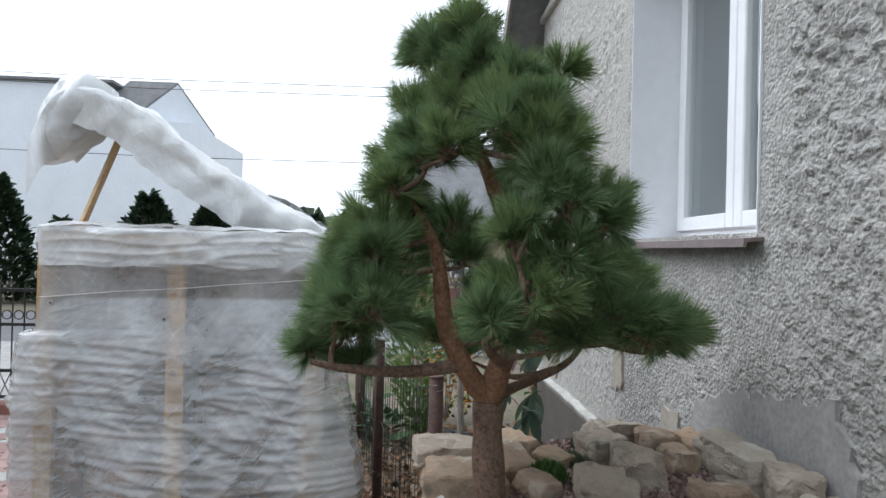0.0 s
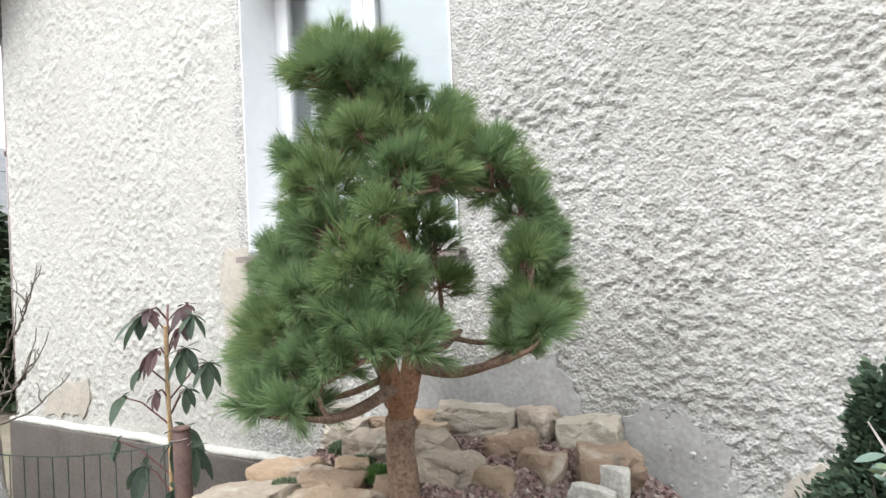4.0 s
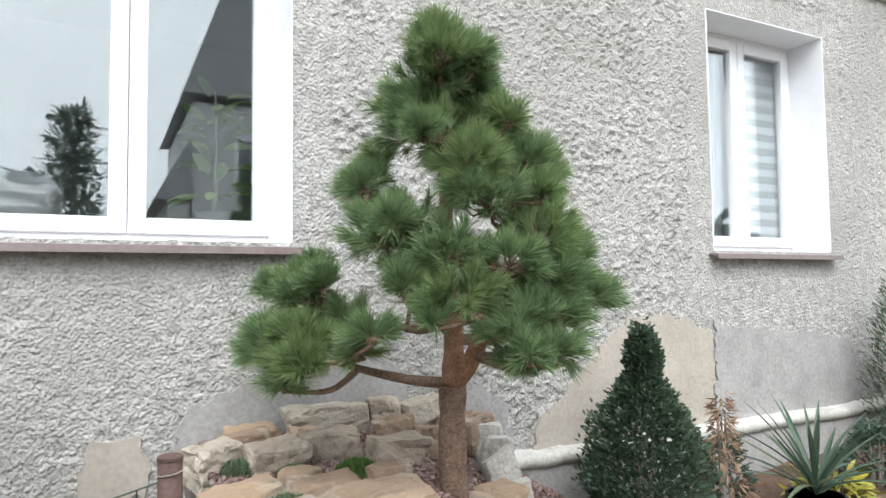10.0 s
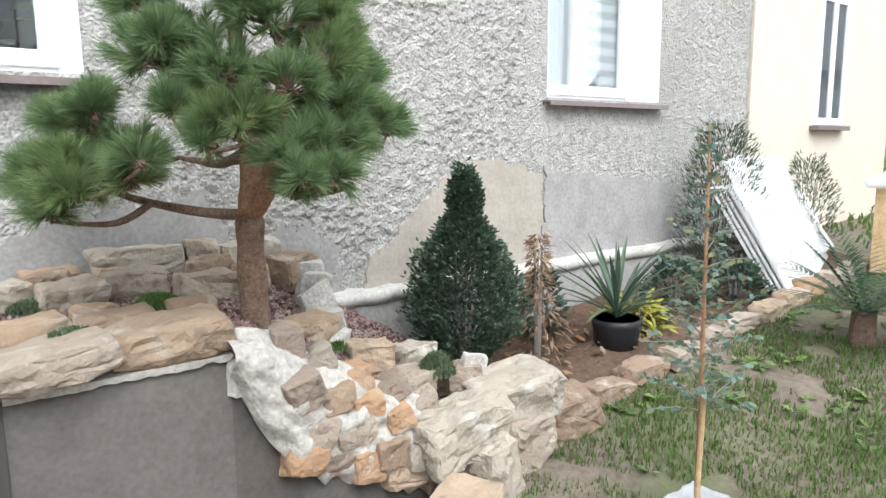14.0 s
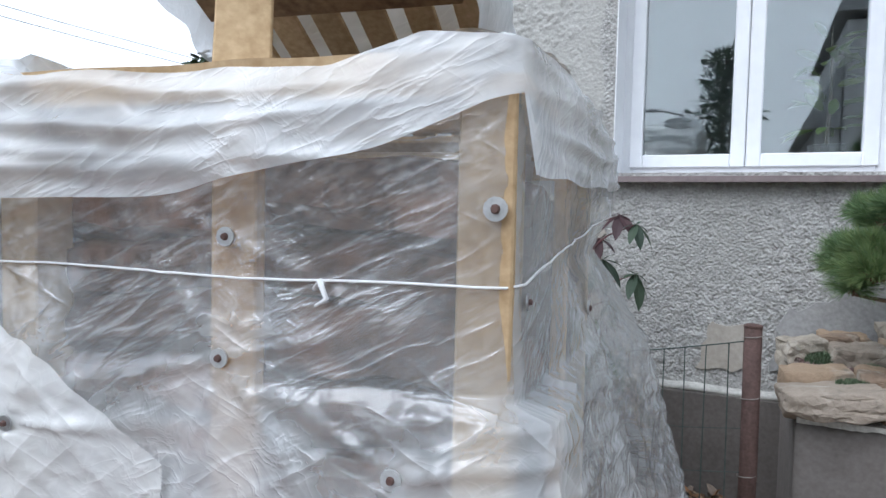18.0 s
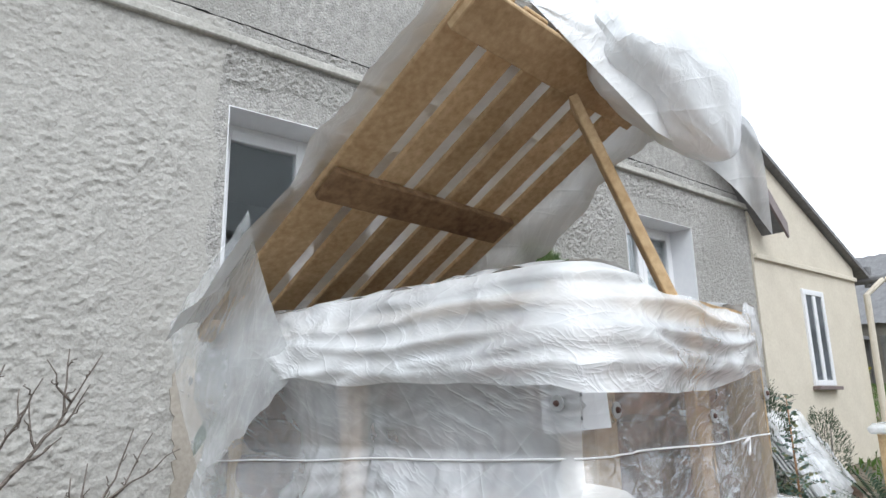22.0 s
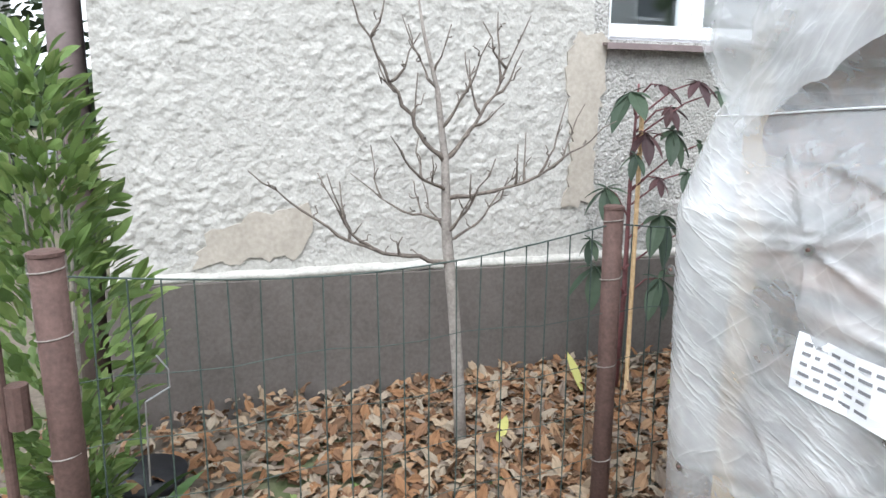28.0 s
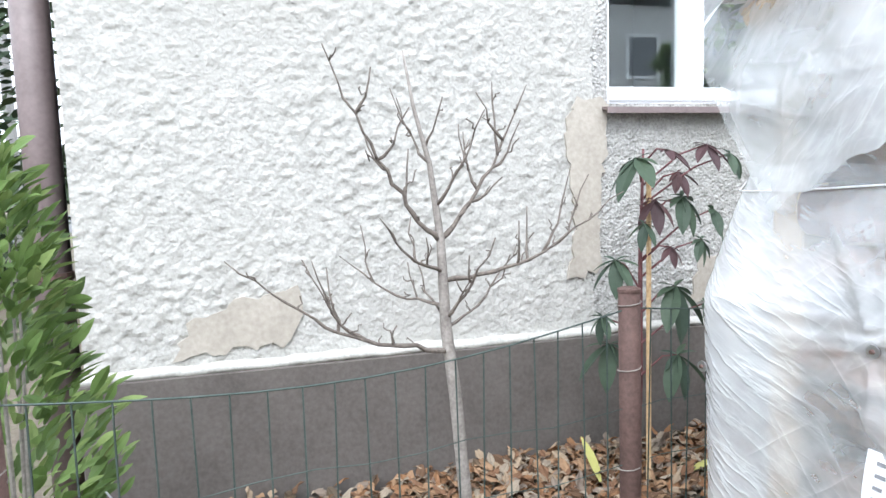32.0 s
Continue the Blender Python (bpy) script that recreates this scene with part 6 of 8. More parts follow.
# ---- wire fence ----
fence = tagged(empty("wire_fence"), "green coated wire mesh fence on rusty tube posts", "fence")
POSTS = ((-3.71, -1.54, 1.10, 0.036), (-2.23, -1.34, 1.13, 0.030), (-0.835, -1.06, 1.17, 0.030))
for x, y, t, r in POSTS:
    ps = part("post", tube([(x, y, -0.1), (x + 0.004, y, t * 0.6), (x, y, t)], r, 16), M_RUST, fence, smooth=True)
    part("post_cap", tube([(x, y, t), (x, y, t + 0.008), (x, y, t + 0.012)], [r * 1.06, r * 1.06, r * 0.8], 16), M_RUST, ps, "domed rusty cap")
    for z in (0.3, 0.62, 0.9, t - 0.05):
        part("tie_wire", tube([(x + (r + 0.002) * math.cos(a), y + (r + 0.002) * math.sin(a), z + 0.004 * a) for a in np.linspace(0, 6.3, 12)], 0.002, 5), M_BARE, ps, "dull grey tie wire")
for (x0, y0, t0, _), (x1, y1, t1, _) in zip(POSTS, POSTS[1:]):
    L = math.dist((x0, y0), (x1, y1))
    n = int(L / 0.072)
    bm = bmesh.new()
    for k in range(1, n):
        t = k / n
        x, y = x0 + (x1 - x0) * t, y0 + (y1 - y0) * t
        top = t0 + (t1 - t0) * t - 0.045 - 0.07 * math.sin(math.pi * t)
        j = 0.006 * math.sin(k * 2.3)
        part("upright_wire", tube([(x + j, y - 0.002, 0.02), (x - j, y + j, 0.45), (x + 0.004 * math.sin(k), y, top)], 0.0022, 5), M_WIRE, fence)
    for h in (0.16, 0.32, 0.48, 0.64, 0.80, None):
        pts = []
        for k in range(13):
            t = k / 12
            top = t0 + (t1 - t0) * t - 0.045 - 0.07 * math.sin(math.pi * t)
            pts.append((x0 + (x1 - x0) * t, y0 + (y1 - y0) * t - 0.003, (top if h is None else h + 0.008 * math.sin(k * 1.7)) - 0.0))
        part("line_wire", tube(pts, 0.0024 if h is None else 0.0013, 5), M_WIRE, fence)
part("loose_wire", tube([(-3.507, -1.533, 0.853), (-3.484, -1.533, 0.817), (-3.483, -1.533, 0.772), (-3.537, -1.54, 0.743), (-3.538, -1.54, 0.706), (-3.542, -1.54, 0.53)], 0.0022, 5), M_STEEL, fence, "loose twist of pale wire")
# gate of rusty bars beyond the last post
gate = tagged(empty("garden_gate"), "small rusty gate of welded reinforcing bars", "gate")
gx, gy = -3.82, -1.56
part("upright", tube([(gx, gy, 0.06), (gx, gy, 1.05)], 0.012, 10), M_RUST, gate)
part("upright", tube([(gx - 0.85, gy - 0.08, 0.06), (gx - 0.85, gy - 0.08, 1.05)], 0.012, 10), M_RUST, gate)
for z in (0.12, 0.78, 1.045):
    part("crossbar", tube([(gx, gy, z), (gx - 0.85, gy - 0.08, z)], 0.011, 8), M_RUST, gate)
part("hinge", tube([(gx + 0.03, gy, 0.72), (gx + 0.03, gy, 0.82)], 0.024, 10), M_RUST, gate)
part("hinge", tube([(gx + 0.03, gy, 0.2), (gx + 0.03, gy, 0.28)], 0.02, 10), M_RUST, gate)
bm = bmesh.new()
for k in range(1, 11):
    x = gx - 0.85 * k / 11
    tube([(x, gy - 0.08 * k / 11, 0.12), (x, gy - 0.08 * k / 11, 1.04)], 0.0014, 4, bm, False)
part("gate_wires", bm, M_WIRE, gate)



# ---- pine ----
PINE = Vector((0.025, -0.95, 0.0))
pine = tagged(empty("pine_tree"), "small cloud-pruned pine with dense green needle pads", "tree")
T0 = [(0.035, -0.94, 0.72), (0.03, -0.943, 0.95), (0.022, -0.955, 1.15), (0.025, -0.955, 1.27)]
FORK = Vector(T0[-1])


def limb(name, pts, radii, material=M_BARK, sides=10):
    """A limb through pts, smoothed and roughened."""
    P = [Vector(p) for p in pts]
    out, rad = [], []
    for i in range(len(P) - 1):
        a, b, c, d = P[max(i - 1, 0)], P[i], P[i + 1], P[min(i + 2, len(P) - 1)]
        for k in range(5):
            t = k / 5
            q = 0.5 * ((2 * b) + (c - a) * t + (2 * a - 5 * b + 4 * c - d) * t * t + (3 * b - a - 3 * c + d) * t ** 3)
            out.append(q)
            rad.append((radii[i] + (radii[i + 1] - radii[i]) * t) * (1 + 0.10 * noise.noise(q * 22)))
    out.append(P[-1])
    rad.append(radii[-1])
    return part(name, tube(out, rad, sides), material, pine, smooth=True)


limb("trunk", T0, [0.058, 0.048, 0.043, 0.044], M_BARK, 14)
LEAD = [FORK, (0.055, -0.91, 1.45), (0.05, -0.88, 1.65), (0.01, -0.95, 1.88), (-0.05, -1.03, 2.1), (-0.06, -1.07, 2.3)]
limb("leader", LEAD, [0.040, 0.034, 0.030, 0.022, 0.015, 0.006], M_BARKR, 12)
SECOND = [FORK, (0.06, -1.03, 1.37), (0.07, -1.09, 1.5), (0.09, -1.12, 1.7), (0.12, -1.2, 1.84)]
limb("side_stem", SECOND, [0.034, 0.03, 0.026, 0.018, 0.01], M_BARKR)
# needle pads: x, y, z, radius
CROWN = (
    (-0.08, -1.06, 2.37, 0.075), (-0.03, -1.02, 2.32, 0.125), (0.06, -1.06, 2.32, 0.075), (0.01, -1.15, 2.28, 0.100), (-0.08, -1.11, 2.28, 0.150), (0.01, -1.06, 2.23, 0.150), (-0.08, -1.02, 2.23, 0.150),
    (0.10, -1.02, 2.23, 0.125), (-0.08, -0.84, 2.19, 0.150), (0.15, -0.79, 2.19, 0.075), (-0.08, -0.97, 2.14, 0.150), (0.15, -0.93, 2.14, 0.150), (0.10, -1.06, 2.10, 0.150), (0.10, -1.20, 2.10, 0.075),
    (-0.08, -0.88, 2.10, 0.150), (0.24, -0.97, 2.05, 0.150), (-0.17, -1.15, 2.05, 0.075), (-0.12, -0.70, 2.05, 0.075), (0.33, -0.88, 2.05, 0.125), (-0.08, -1.11, 2.05, 0.150), (0.10, -0.84, 2.01, 0.150))
UPPER = (
    (0.37, -0.97, 2.01, 0.100), (0.37, -0.88, 1.96, 0.150), (-0.17, -0.75, 1.96, 0.125), (-0.03, -1.20, 1.96, 0.150), (0.28, -1.11, 1.96, 0.125), (0.19, -1.15, 1.96, 0.150), (-0.26, -0.88, 1.92, 0.075),
    (0.42, -0.88, 1.87, 0.125), (0.19, -1.24, 1.87, 0.100), (-0.08, -0.61, 1.87, 0.150), (-0.08, -1.24, 1.87, 0.075), (0.01, -1.24, 1.83, 0.150), (0.46, -0.84, 1.83, 0.100), (-0.03, -0.61, 1.78, 0.125),
    (0.46, -0.93, 1.78, 0.075), (0.42, -0.75, 1.78, 0.100), (-0.26, -1.15, 1.78, 0.075), (-0.17, -1.06, 1.78, 0.150), (0.15, -1.29, 1.74, 0.150), (0.46, -0.97, 1.74, 0.075), (-0.26, -1.06, 1.74, 0.150))
LOWER = (
    (0.42, -0.84, 1.69, 0.150), (-0.12, -1.24, 1.69, 0.150), (0.01, -1.02, 1.69, 0.075), (0.24, -1.29, 1.69, 0.125), (-0.30, -0.48, 1.69, 0.075), (0.01, -0.66, 1.65, 0.150), (0.01, -1.33, 1.65, 0.150),
    (-0.39, -0.88, 1.60, 0.100), (-0.26, -1.20, 1.60, 0.075), (-0.44, -0.39, 1.60, 0.075), (0.15, -1.33, 1.60, 0.150), (-0.35, -0.43, 1.60, 0.150), (0.46, -0.93, 1.60, 0.150), (0.37, -0.70, 1.56, 0.150),
    (-0.39, -0.79, 1.56, 0.150), (0.24, -1.38, 1.56, 0.100), (0.28, -1.29, 1.56, 0.150), (-0.12, -1.29, 1.56, 0.150), (-0.03, -0.93, 1.56, 0.150), (0.51, -1.02, 1.56, 0.075), (0.33, -0.61, 1.51, 0.150))
SKIRT = (
    (0.28, -0.52, 1.51, 0.125), (0.37, -0.79, 1.51, 0.100), (-0.21, -1.29, 1.51, 0.075), (0.10, -1.38, 1.51, 0.150), (0.42, -0.97, 1.51, 0.100), (0.01, -1.38, 1.47, 0.150), (-0.30, -0.84, 1.47, 0.150),
    (-0.35, -1.20, 1.47, 0.075), (-0.21, -0.43, 1.47, 0.150), (-0.48, -0.93, 1.42, 0.150), (-0.53, -0.75, 1.42, 0.125), (-0.48, -0.66, 1.42, 0.150), (-0.03, -1.47, 1.42, 0.075), (-0.35, -1.11, 1.42, 0.075),
    (0.06, -1.47, 1.42, 0.075), (-0.39, -0.79, 1.42, 0.150), (-0.35, -0.25, 1.42, 0.150), (-0.44, -0.25, 1.38, 0.125), (-0.48, -1.02, 1.38, 0.125), (0.01, -1.33, 1.38, 0.075), (-0.53, -0.97, 1.33, 0.075))


def needle_pad(centre, r, seed, out_dir):
    """Shoots over a dome, each a brush of needles in pairs, bent a little at the tip."""
    rng = random.Random(seed)
    V, Fq, twigs = [], [], []
    core = max(0.022, r - 0.068)
    shoots = int(14 + 2600 * core * core)
    for _ in range(shoots):
        while True:
            d = Vector((rng.gauss(0, 1), rng.gauss(0, 1), rng.gauss(0.30, 0.9)))
            if d.length > 0.2:
                d.normalize()
                if d.z > -0.62:
                    break
        rr = core * rng.uniform(0.45, 1.0)
        p = centre + Vector((d.x * rr, d.y * rr, d.z * rr * 0.9))
        ax = (d + Vector((0, 0, 0.45)) + out_dir * 0.25 + Vector((rng.gauss(0, 0.22), rng.gauss(0, 0.22), rng.gauss(0, 0.22)))).normalized()
        L = rng.uniform(0.025, 0.05)
        twigs.append((p - ax * 0.035, p + ax * L))
        sx = ax.orthogonal().normalized()
        sy = ax.cross(sx)
        size = rng.uniform(0.8, 1.12)
        for k in range(92):
            t = rng.random() ** 0.8
            a = rng.uniform(0, 6.283)
            spread = rng.uniform(0.2, 1.0) * (1.2 - 0.6 * t)
            nd = (ax + (sx * math.cos(a) + sy * math.sin(a)) * spread).normalized()
            b = p + ax * (L * t - 0.012)
            ln = rng.uniform(0.052, 0.088) * size
            mid = b + nd * ln * 0.55
            tip = b + nd * ln + Vector((0, 0, -0.010 * rng.random()))
            wv = nd.cross(Vector((rng.gauss(0, 1), rng.gauss(0, 1), rng.gauss(0, 1)))).normalized() * 0.0009
            i = len(V)
            V += [b - wv, b + wv, mid + wv, mid - wv, tip]
            Fq += [(i, i + 1, i + 2, i + 3), (i + 3, i + 2, i + 4)]
    return V, Fq, twigs


BOUGHS = (((0, 0, 1.28), (-0.12, 0.10, 1.29), (-0.27, 0.28, 1.33), (-0.42, 0.40, 1.40)), ((0.03, 0.03, 1.42), (0.18, 0.01, 1.41), (0.33, -0.04, 1.45), (0.46, -0.08, 1.5)),
          ((0.03, 0.06, 1.48), (0.0, 0.24, 1.44), (-0.03, 0.40, 1.45), (-0.06, 0.52, 1.46)), ((0.04, -0.08, 1.38), (0.05, -0.24, 1.36), (0.08, -0.40, 1.37), (0.10, -0.50, 1.39)))
SPINE = [FORK]
for stem in (LEAD, SECOND, *[[(PINE.x + x, PINE.y + y, z) for x, y, z in b] for b in BOUGHS]):
    P = [Vector(p) for p in stem]
    for a, b in zip(P, P[1:]):
        SPINE += [a.lerp(b, k / 4) for k in range(5)]
    if stem is not LEAD and stem is not SECOND:
        limb("bough", stem, [0.021, 0.017, 0.012, 0.007], M_BARK, 10)
M_NEEDLEO = leafy(palette("young_pine_needles", [(0.21, 0.31, 0.12), (0.25, 0.35, 0.14), (0.17, 0.27, 0.12), (0.30, 0.38, 0.16)], 0.55, 5, 0, spec=0.35), 0.35)
def from_stem(p):
    return min((Vector(q) - Vector(p[:3])).length for q in SPINE)


stems = list(SPINE)
for i, (x, y, z, r) in enumerate(sorted(CROWN + UPPER + LOWER + SKIRT, key=from_stem)):
    c = Vector((x, y, z - 0.01 + 0.08 * max(0, z - 2.05)))
    low = [p for p in stems if p.z < c.z + 0.03 and (p - c).length > 0.05] or SPINE
    root = min(low, key=lambda p: (p - c).length + 0.5 * max(0, p.z - c.z + 0.05))
    od = Vector((x - PINE.x, y - PINE.y, 0))
    od = od.normalized() if od.length > 0.08 else Vector((0, 0, 1))
    gap = (c - root).length
    mid1 = root.lerp(c, 0.5) + Vector((0.12 * gap * math.sin(i * 2.1), 0.12 * gap * math.cos(i * 1.7), -0.12 * gap))
    limb("limb", [root, mid1, c - Vector((0, 0, 0.02))], [0.006 + 0.018 * min(0.45, gap), 0.005 + 0.012 * min(0.4, gap), 0.004], M_BARK, 8)
    stems += [root.lerp(mid1, 0.6), mid1, mid1.lerp(c, 0.5)]
    V, Fq, tw = needle_pad(c, r, 500 + i, od)
    part("needle_pad", (V, Fq), M_NEEDLE if i % 3 else M_NEEDLEO, pine)
    bm = bmesh.new()
    for a, b in tw:
        tube([c.lerp(a, 0.25), a, b], [0.003, 0.0025, 0.0012], 4, bm, False)
    part("twig_spray", bm, M_BARK, pine)


# ---- leafy shrubs ----
def shrub(name, base, height, profile, count, blade, material, label, seed, stems=5, up=0.5, bark=M_BARE, cat="shrub", group="", jitter=0.3, shell=0.55):
    """Stems and many small leaves, denser to the outside of a given profile (radius by height share)."""
    rng = random.Random(seed)
    root = tagged(empty(name), label, cat, group)
    base = Vector(base)
    fr, sz = [], []
    for _ in range(count):
        t = rng.random() ** 0.9
        R = np.interp(t, [p[0] for p in profile], [p[1] for p in profile])
        a = rng.uniform(0, 6.283)
        sprig = 0.16 * max(0, noise.noise(Vector((math.cos(a) * 9, math.sin(a) * 9, t * 22 + seed))) - 0.25) * (shell < 0.5)
        lump = 1 + 2.2 * sprig + 0.32 * noise.noise(Vector((math.cos(a) * 2.2, math.sin(a) * 2.2, t * 6 + seed))) + 0.2 * noise.noise(Vector((math.cos(a) * 6, math.sin(a) * 6, t * 14 + seed)))
        q = R * lump * (shell + (1 - shell) * rng.random() ** 0.5)
        p = base + Vector((q * math.cos(a), q * math.sin(a), t * height * (1 + 0.03 * rng.gauss(0, 1))))
        d = Vector((math.cos(a) + rng.gauss(0, jitter), math.sin(a) + rng.gauss(0, jitter), up + rng.gauss(0, 0.4)))
        fr.append(aim(p, d, rng.gauss(0, 0.7)))
        sz.append(rng.uniform(0.7, 1.25))
    part("foliage", scatter_leaves(blade, fr, sz), material, root)
    for k in range(stems):
        a = k * 6.283 / stems
        R = np.interp(0.6, [p[0] for p in profile], [p[1] for p in profile]) * 0.6
        part("stem", tube([base + Vector((0.01 * math.cos(a), 0.01 * math.sin(a), -0.05)), base + Vector((R * 0.4 * math.cos(a), R * 0.4 * math.sin(a), height * 0.4)), base + Vector((R * math.cos(a) * 0.6, R * math.sin(a) * 0.6, height * 0.88))], [0.010, 0.007, 0.002], 6), bark, root)
    return root


SMALL = leaf_blade(0.026, 0.014, 0.15)
shrub("box_shrub", (1.28, -0.5, 0.42), 0.93, [(0, 0.10), (0.1, 0.22), (0.28, 0.30), (0.5, 0.25), (0.64, 0.17), (0.74, 0.11), (0.82, 0.055), (0.9, 0.085), (1, 0.035)], 15000, SMALL, M_BOX, "dark green clipped box shrub tapering to a tip", 81, 6, 0.9, jitter=0.5, shell=0.3)
M_DRY = palette("withered_sprigs", [(0.28, 0.18, 0.11), (0.36, 0.25, 0.16), (0.22, 0.13, 0.085)], 0.85, 10, 0)
shrub("withered_shrub", (1.78, -0.52, 0.36), 0.66, [(0, 0.15), (0.2, 0.17), (0.45, 0.08), (0.7, 0.05), (1, 0.03)], 620, leaf_blade(0.05, 0.008, 0.5), M_DRY, "withered brown shrub beside the box", 82, 8, -0.2)
M_ROSEM = leafy(palette("grey_green_needles", [(0.09, 0.13, 0.075), (0.12, 0.165, 0.10), (0.065, 0.10, 0.06)], 0.7, 8, 0), 0.35)
shrub("rosemary_bush", (3.75, -0.42, 0.45), 1.15, [(0, 0.2), (0.4, 0.30), (0.75, 0.25), (1, 0.12)], 5200, leaf_blade(0.04, 0.006, 0.1), M_ROSEM, "tall grey-green rosemary bush against the wall", 83, 8, 1.2)
shrub("rosemary_bush", (4.9, -0.5, 0.55), 0.8, [(0, 0.15), (0.5, 0.25), (1, 0.1)], 2600, leaf_blade(0.04, 0.006, 0.1), M_ROSEM, "grey-green rosemary bush by the cream wall", 84, 7, 1.2)
M_LAV = leafy(palette("blue_green_leaves", [(0.10, 0.16, 0.12), (0.14, 0.20, 0.15), (0.08, 0.13, 0.085)], 0.6, 8, 0), 0.35)
shrub("low_bush", (2.95, -0.6, 0.38), 0.38, [(0, 0.14), (0.4, 0.22), (1, 0.08)], 1300, leaf_blade(0.045, 0.016, 0.2), M_LAV, "low blue-green perennial in the soil bed", 85, 5, 0.8)
shrub("low_bush", (3.4, -0.75, 0.42), 0.3, [(0, 0.12), (0.4, 0.2), (1, 0.08)], 1000, leaf_blade(0.045, 0.016, 0.2), M_LAV, "low blue-green perennial in the soil bed", 86, 5, 0.8)
shrub("low_bush", (2.0, -0.35, 0.36), 0.4, [(0, 0.08), (0.4, 0.13), (1, 0.05)], 600, leaf_blade(0.045, 0.016, 0.2), M_LAV, "low grey-green perennial at the wall's foot", 87, 5, 0.8)
M_YEL = palette("yellow_leaves", [(0.45, 0.40, 0.05), (0.38, 0.36, 0.07), (0.30, 0.32, 0.06)], 0.6, 8, 0)
shrub("yellow_perennial", (2.5, -0.62, 0.34), 0.22, [(0, 0.1), (0.4, 0.2), (1, 0.08)], 420, leaf_blade(0.08, 0.02, 0.5), M_YEL, "yellowing leafy perennial beside the potted yucca", 88, 4, 0.4)

# soil bed by the wall, edged with stones
V, Fq = [], []
for i in range(61):
    for j in range(11):
        x, y = 0.75 + 4.25 * i / 60, -1.02 + 0.93 * j / 10
        V.append((x, y, terrain(x, y) + 0.01 + 0.06 * min(1, j / 3) - 0.02 * (x > 3) + 0.02 * noise.noise(Vector((x * 3, y * 3, 1)))))
for i in range(60):
    for j in range(10):
        a = i * 11 + j
        Fq.append((a, a + 11, a + 12, a + 1))
tagged(data_ob("soil_border", V, Fq, mat("bare_brown_soil", (0.075, 0.05, 0.036), (0.16, 0.11, 0.08), 6, 0.97, 0.9, 6, spec=0.1, dist=0.02), True), "bare brown soil border along the house wall", "soil", kind="structure")
for i in range(11):
    x = 1.72 + i * 0.31
    stone("border_stone", x, -1.03 + 0.02 * math.sin(i * 2.1), terrain(x, -1) + 0.03, 0.33, 0.15, 0.12, 4 * math.sin(i * 3), 600 + i, M_STONE, None, "flat sandstone edging the soil border", 3, 2, "edging of the soil border")
scatter_dry("border_litter", 260, lambda r: (lambda x, y: (x, y, terrain(x, y) + 0.085))(r.uniform(1.0, 3.6), r.uniform(-0.9, -0.15)), "dry brown leaf scraps on the soil border", 14, None, 0.4, 0.3, 0.7)

# potted yucca
M_POT = mat("black_plastic", (0.012, 0.013, 0.016), (0.025, 0.026, 0.03), 20, 0.45, 0.1)
yucca = tagged(empty("potted_yucca"), "spiky blue-green yucca in a black plastic pot", "plant")
px, py, pz = 2.19, -0.73, 0.30
part("pot", tube([(px, py, pz), (px, py, pz + 0.2), (px, py, pz + 0.235), (px, py, pz + 0.235), (px, py, pz + 0.2)], [0.105, 0.135, 0.142, 0.128, 0.12], 24), M_POT, yucca, "black plastic pot", True)
part("soil", tube([(px, py, pz + 0.19), (px, py, pz + 0.2)], 0.124, 20), M_SOIL, yucca)
M_YUC = leafy(palette("yucca_leaves", [(0.12, 0.18, 0.13), (0.15, 0.22, 0.15), (0.09, 0.145, 0.10), (0.18, 0.23, 0.13)], 0.5, 8, 0), 0.35)
rng = random.Random(91)
for k in range(34):
    a, el = k * 2.4, rng.uniform(0.25, 1.35)
    V, Fq = leaf_blade(rng.uniform(0.34, 0.54), rng.uniform(0.022, 0.032), rng.uniform(0.05, 0.45), fold=0.5)
    m = aim((px, py, pz + 0.22 + 0.002 * k), (math.cos(a) * math.cos(el), math.sin(a) * math.cos(el), math.sin(el)))
    part("leaf", ([tuple(m @ Vector(v)) for v in V], Fq), M_YUC, yucca)

# eucalyptus in a lined basket
euc = tagged(empty("eucalyptus_sapling"), "young blue-green eucalyptus tied to a cane", "tree")
ex_, ey_ = 1.26, -1.82
bz = terrain(ex_, ey_)
EUC = [(ex_, ey_, bz + 0.12), (ex_ - 0.01, ey_, bz + 0.55), (ex_ - 0.03, ey_ - 0.005, bz + 1.1), (ex_ - 0.05, ey_ - 0.01, bz + 1.52)]
part("trunk", tube(EUC, [0.011, 0.009, 0.006, 0.003], 8), mat("orange_brown_bark", (0.26, 0.14, 0.07), (0.40, 0.24, 0.13), 20, 0.8, 0.3), euc, smooth=True)
part("cane", tube([(ex_ - 0.045, ey_ - 0.02, bz + 0.08), (ex_ - 0.015, ey_ - 0.015, bz + 0.62)], 0.009, 8), M_WOOD, euc, "pale cane")
M_EUC = leafy(palette("eucalyptus_leaves", [(0.19, 0.29, 0.25), (0.24, 0.34, 0.28), (0.15, 0.25, 0.20), (0.22, 0.30, 0.18), (0.28, 0.29, 0.15)], 0.6, 8, 0), 0.35)
rng = random.Random(92)
fr, sz = [], []
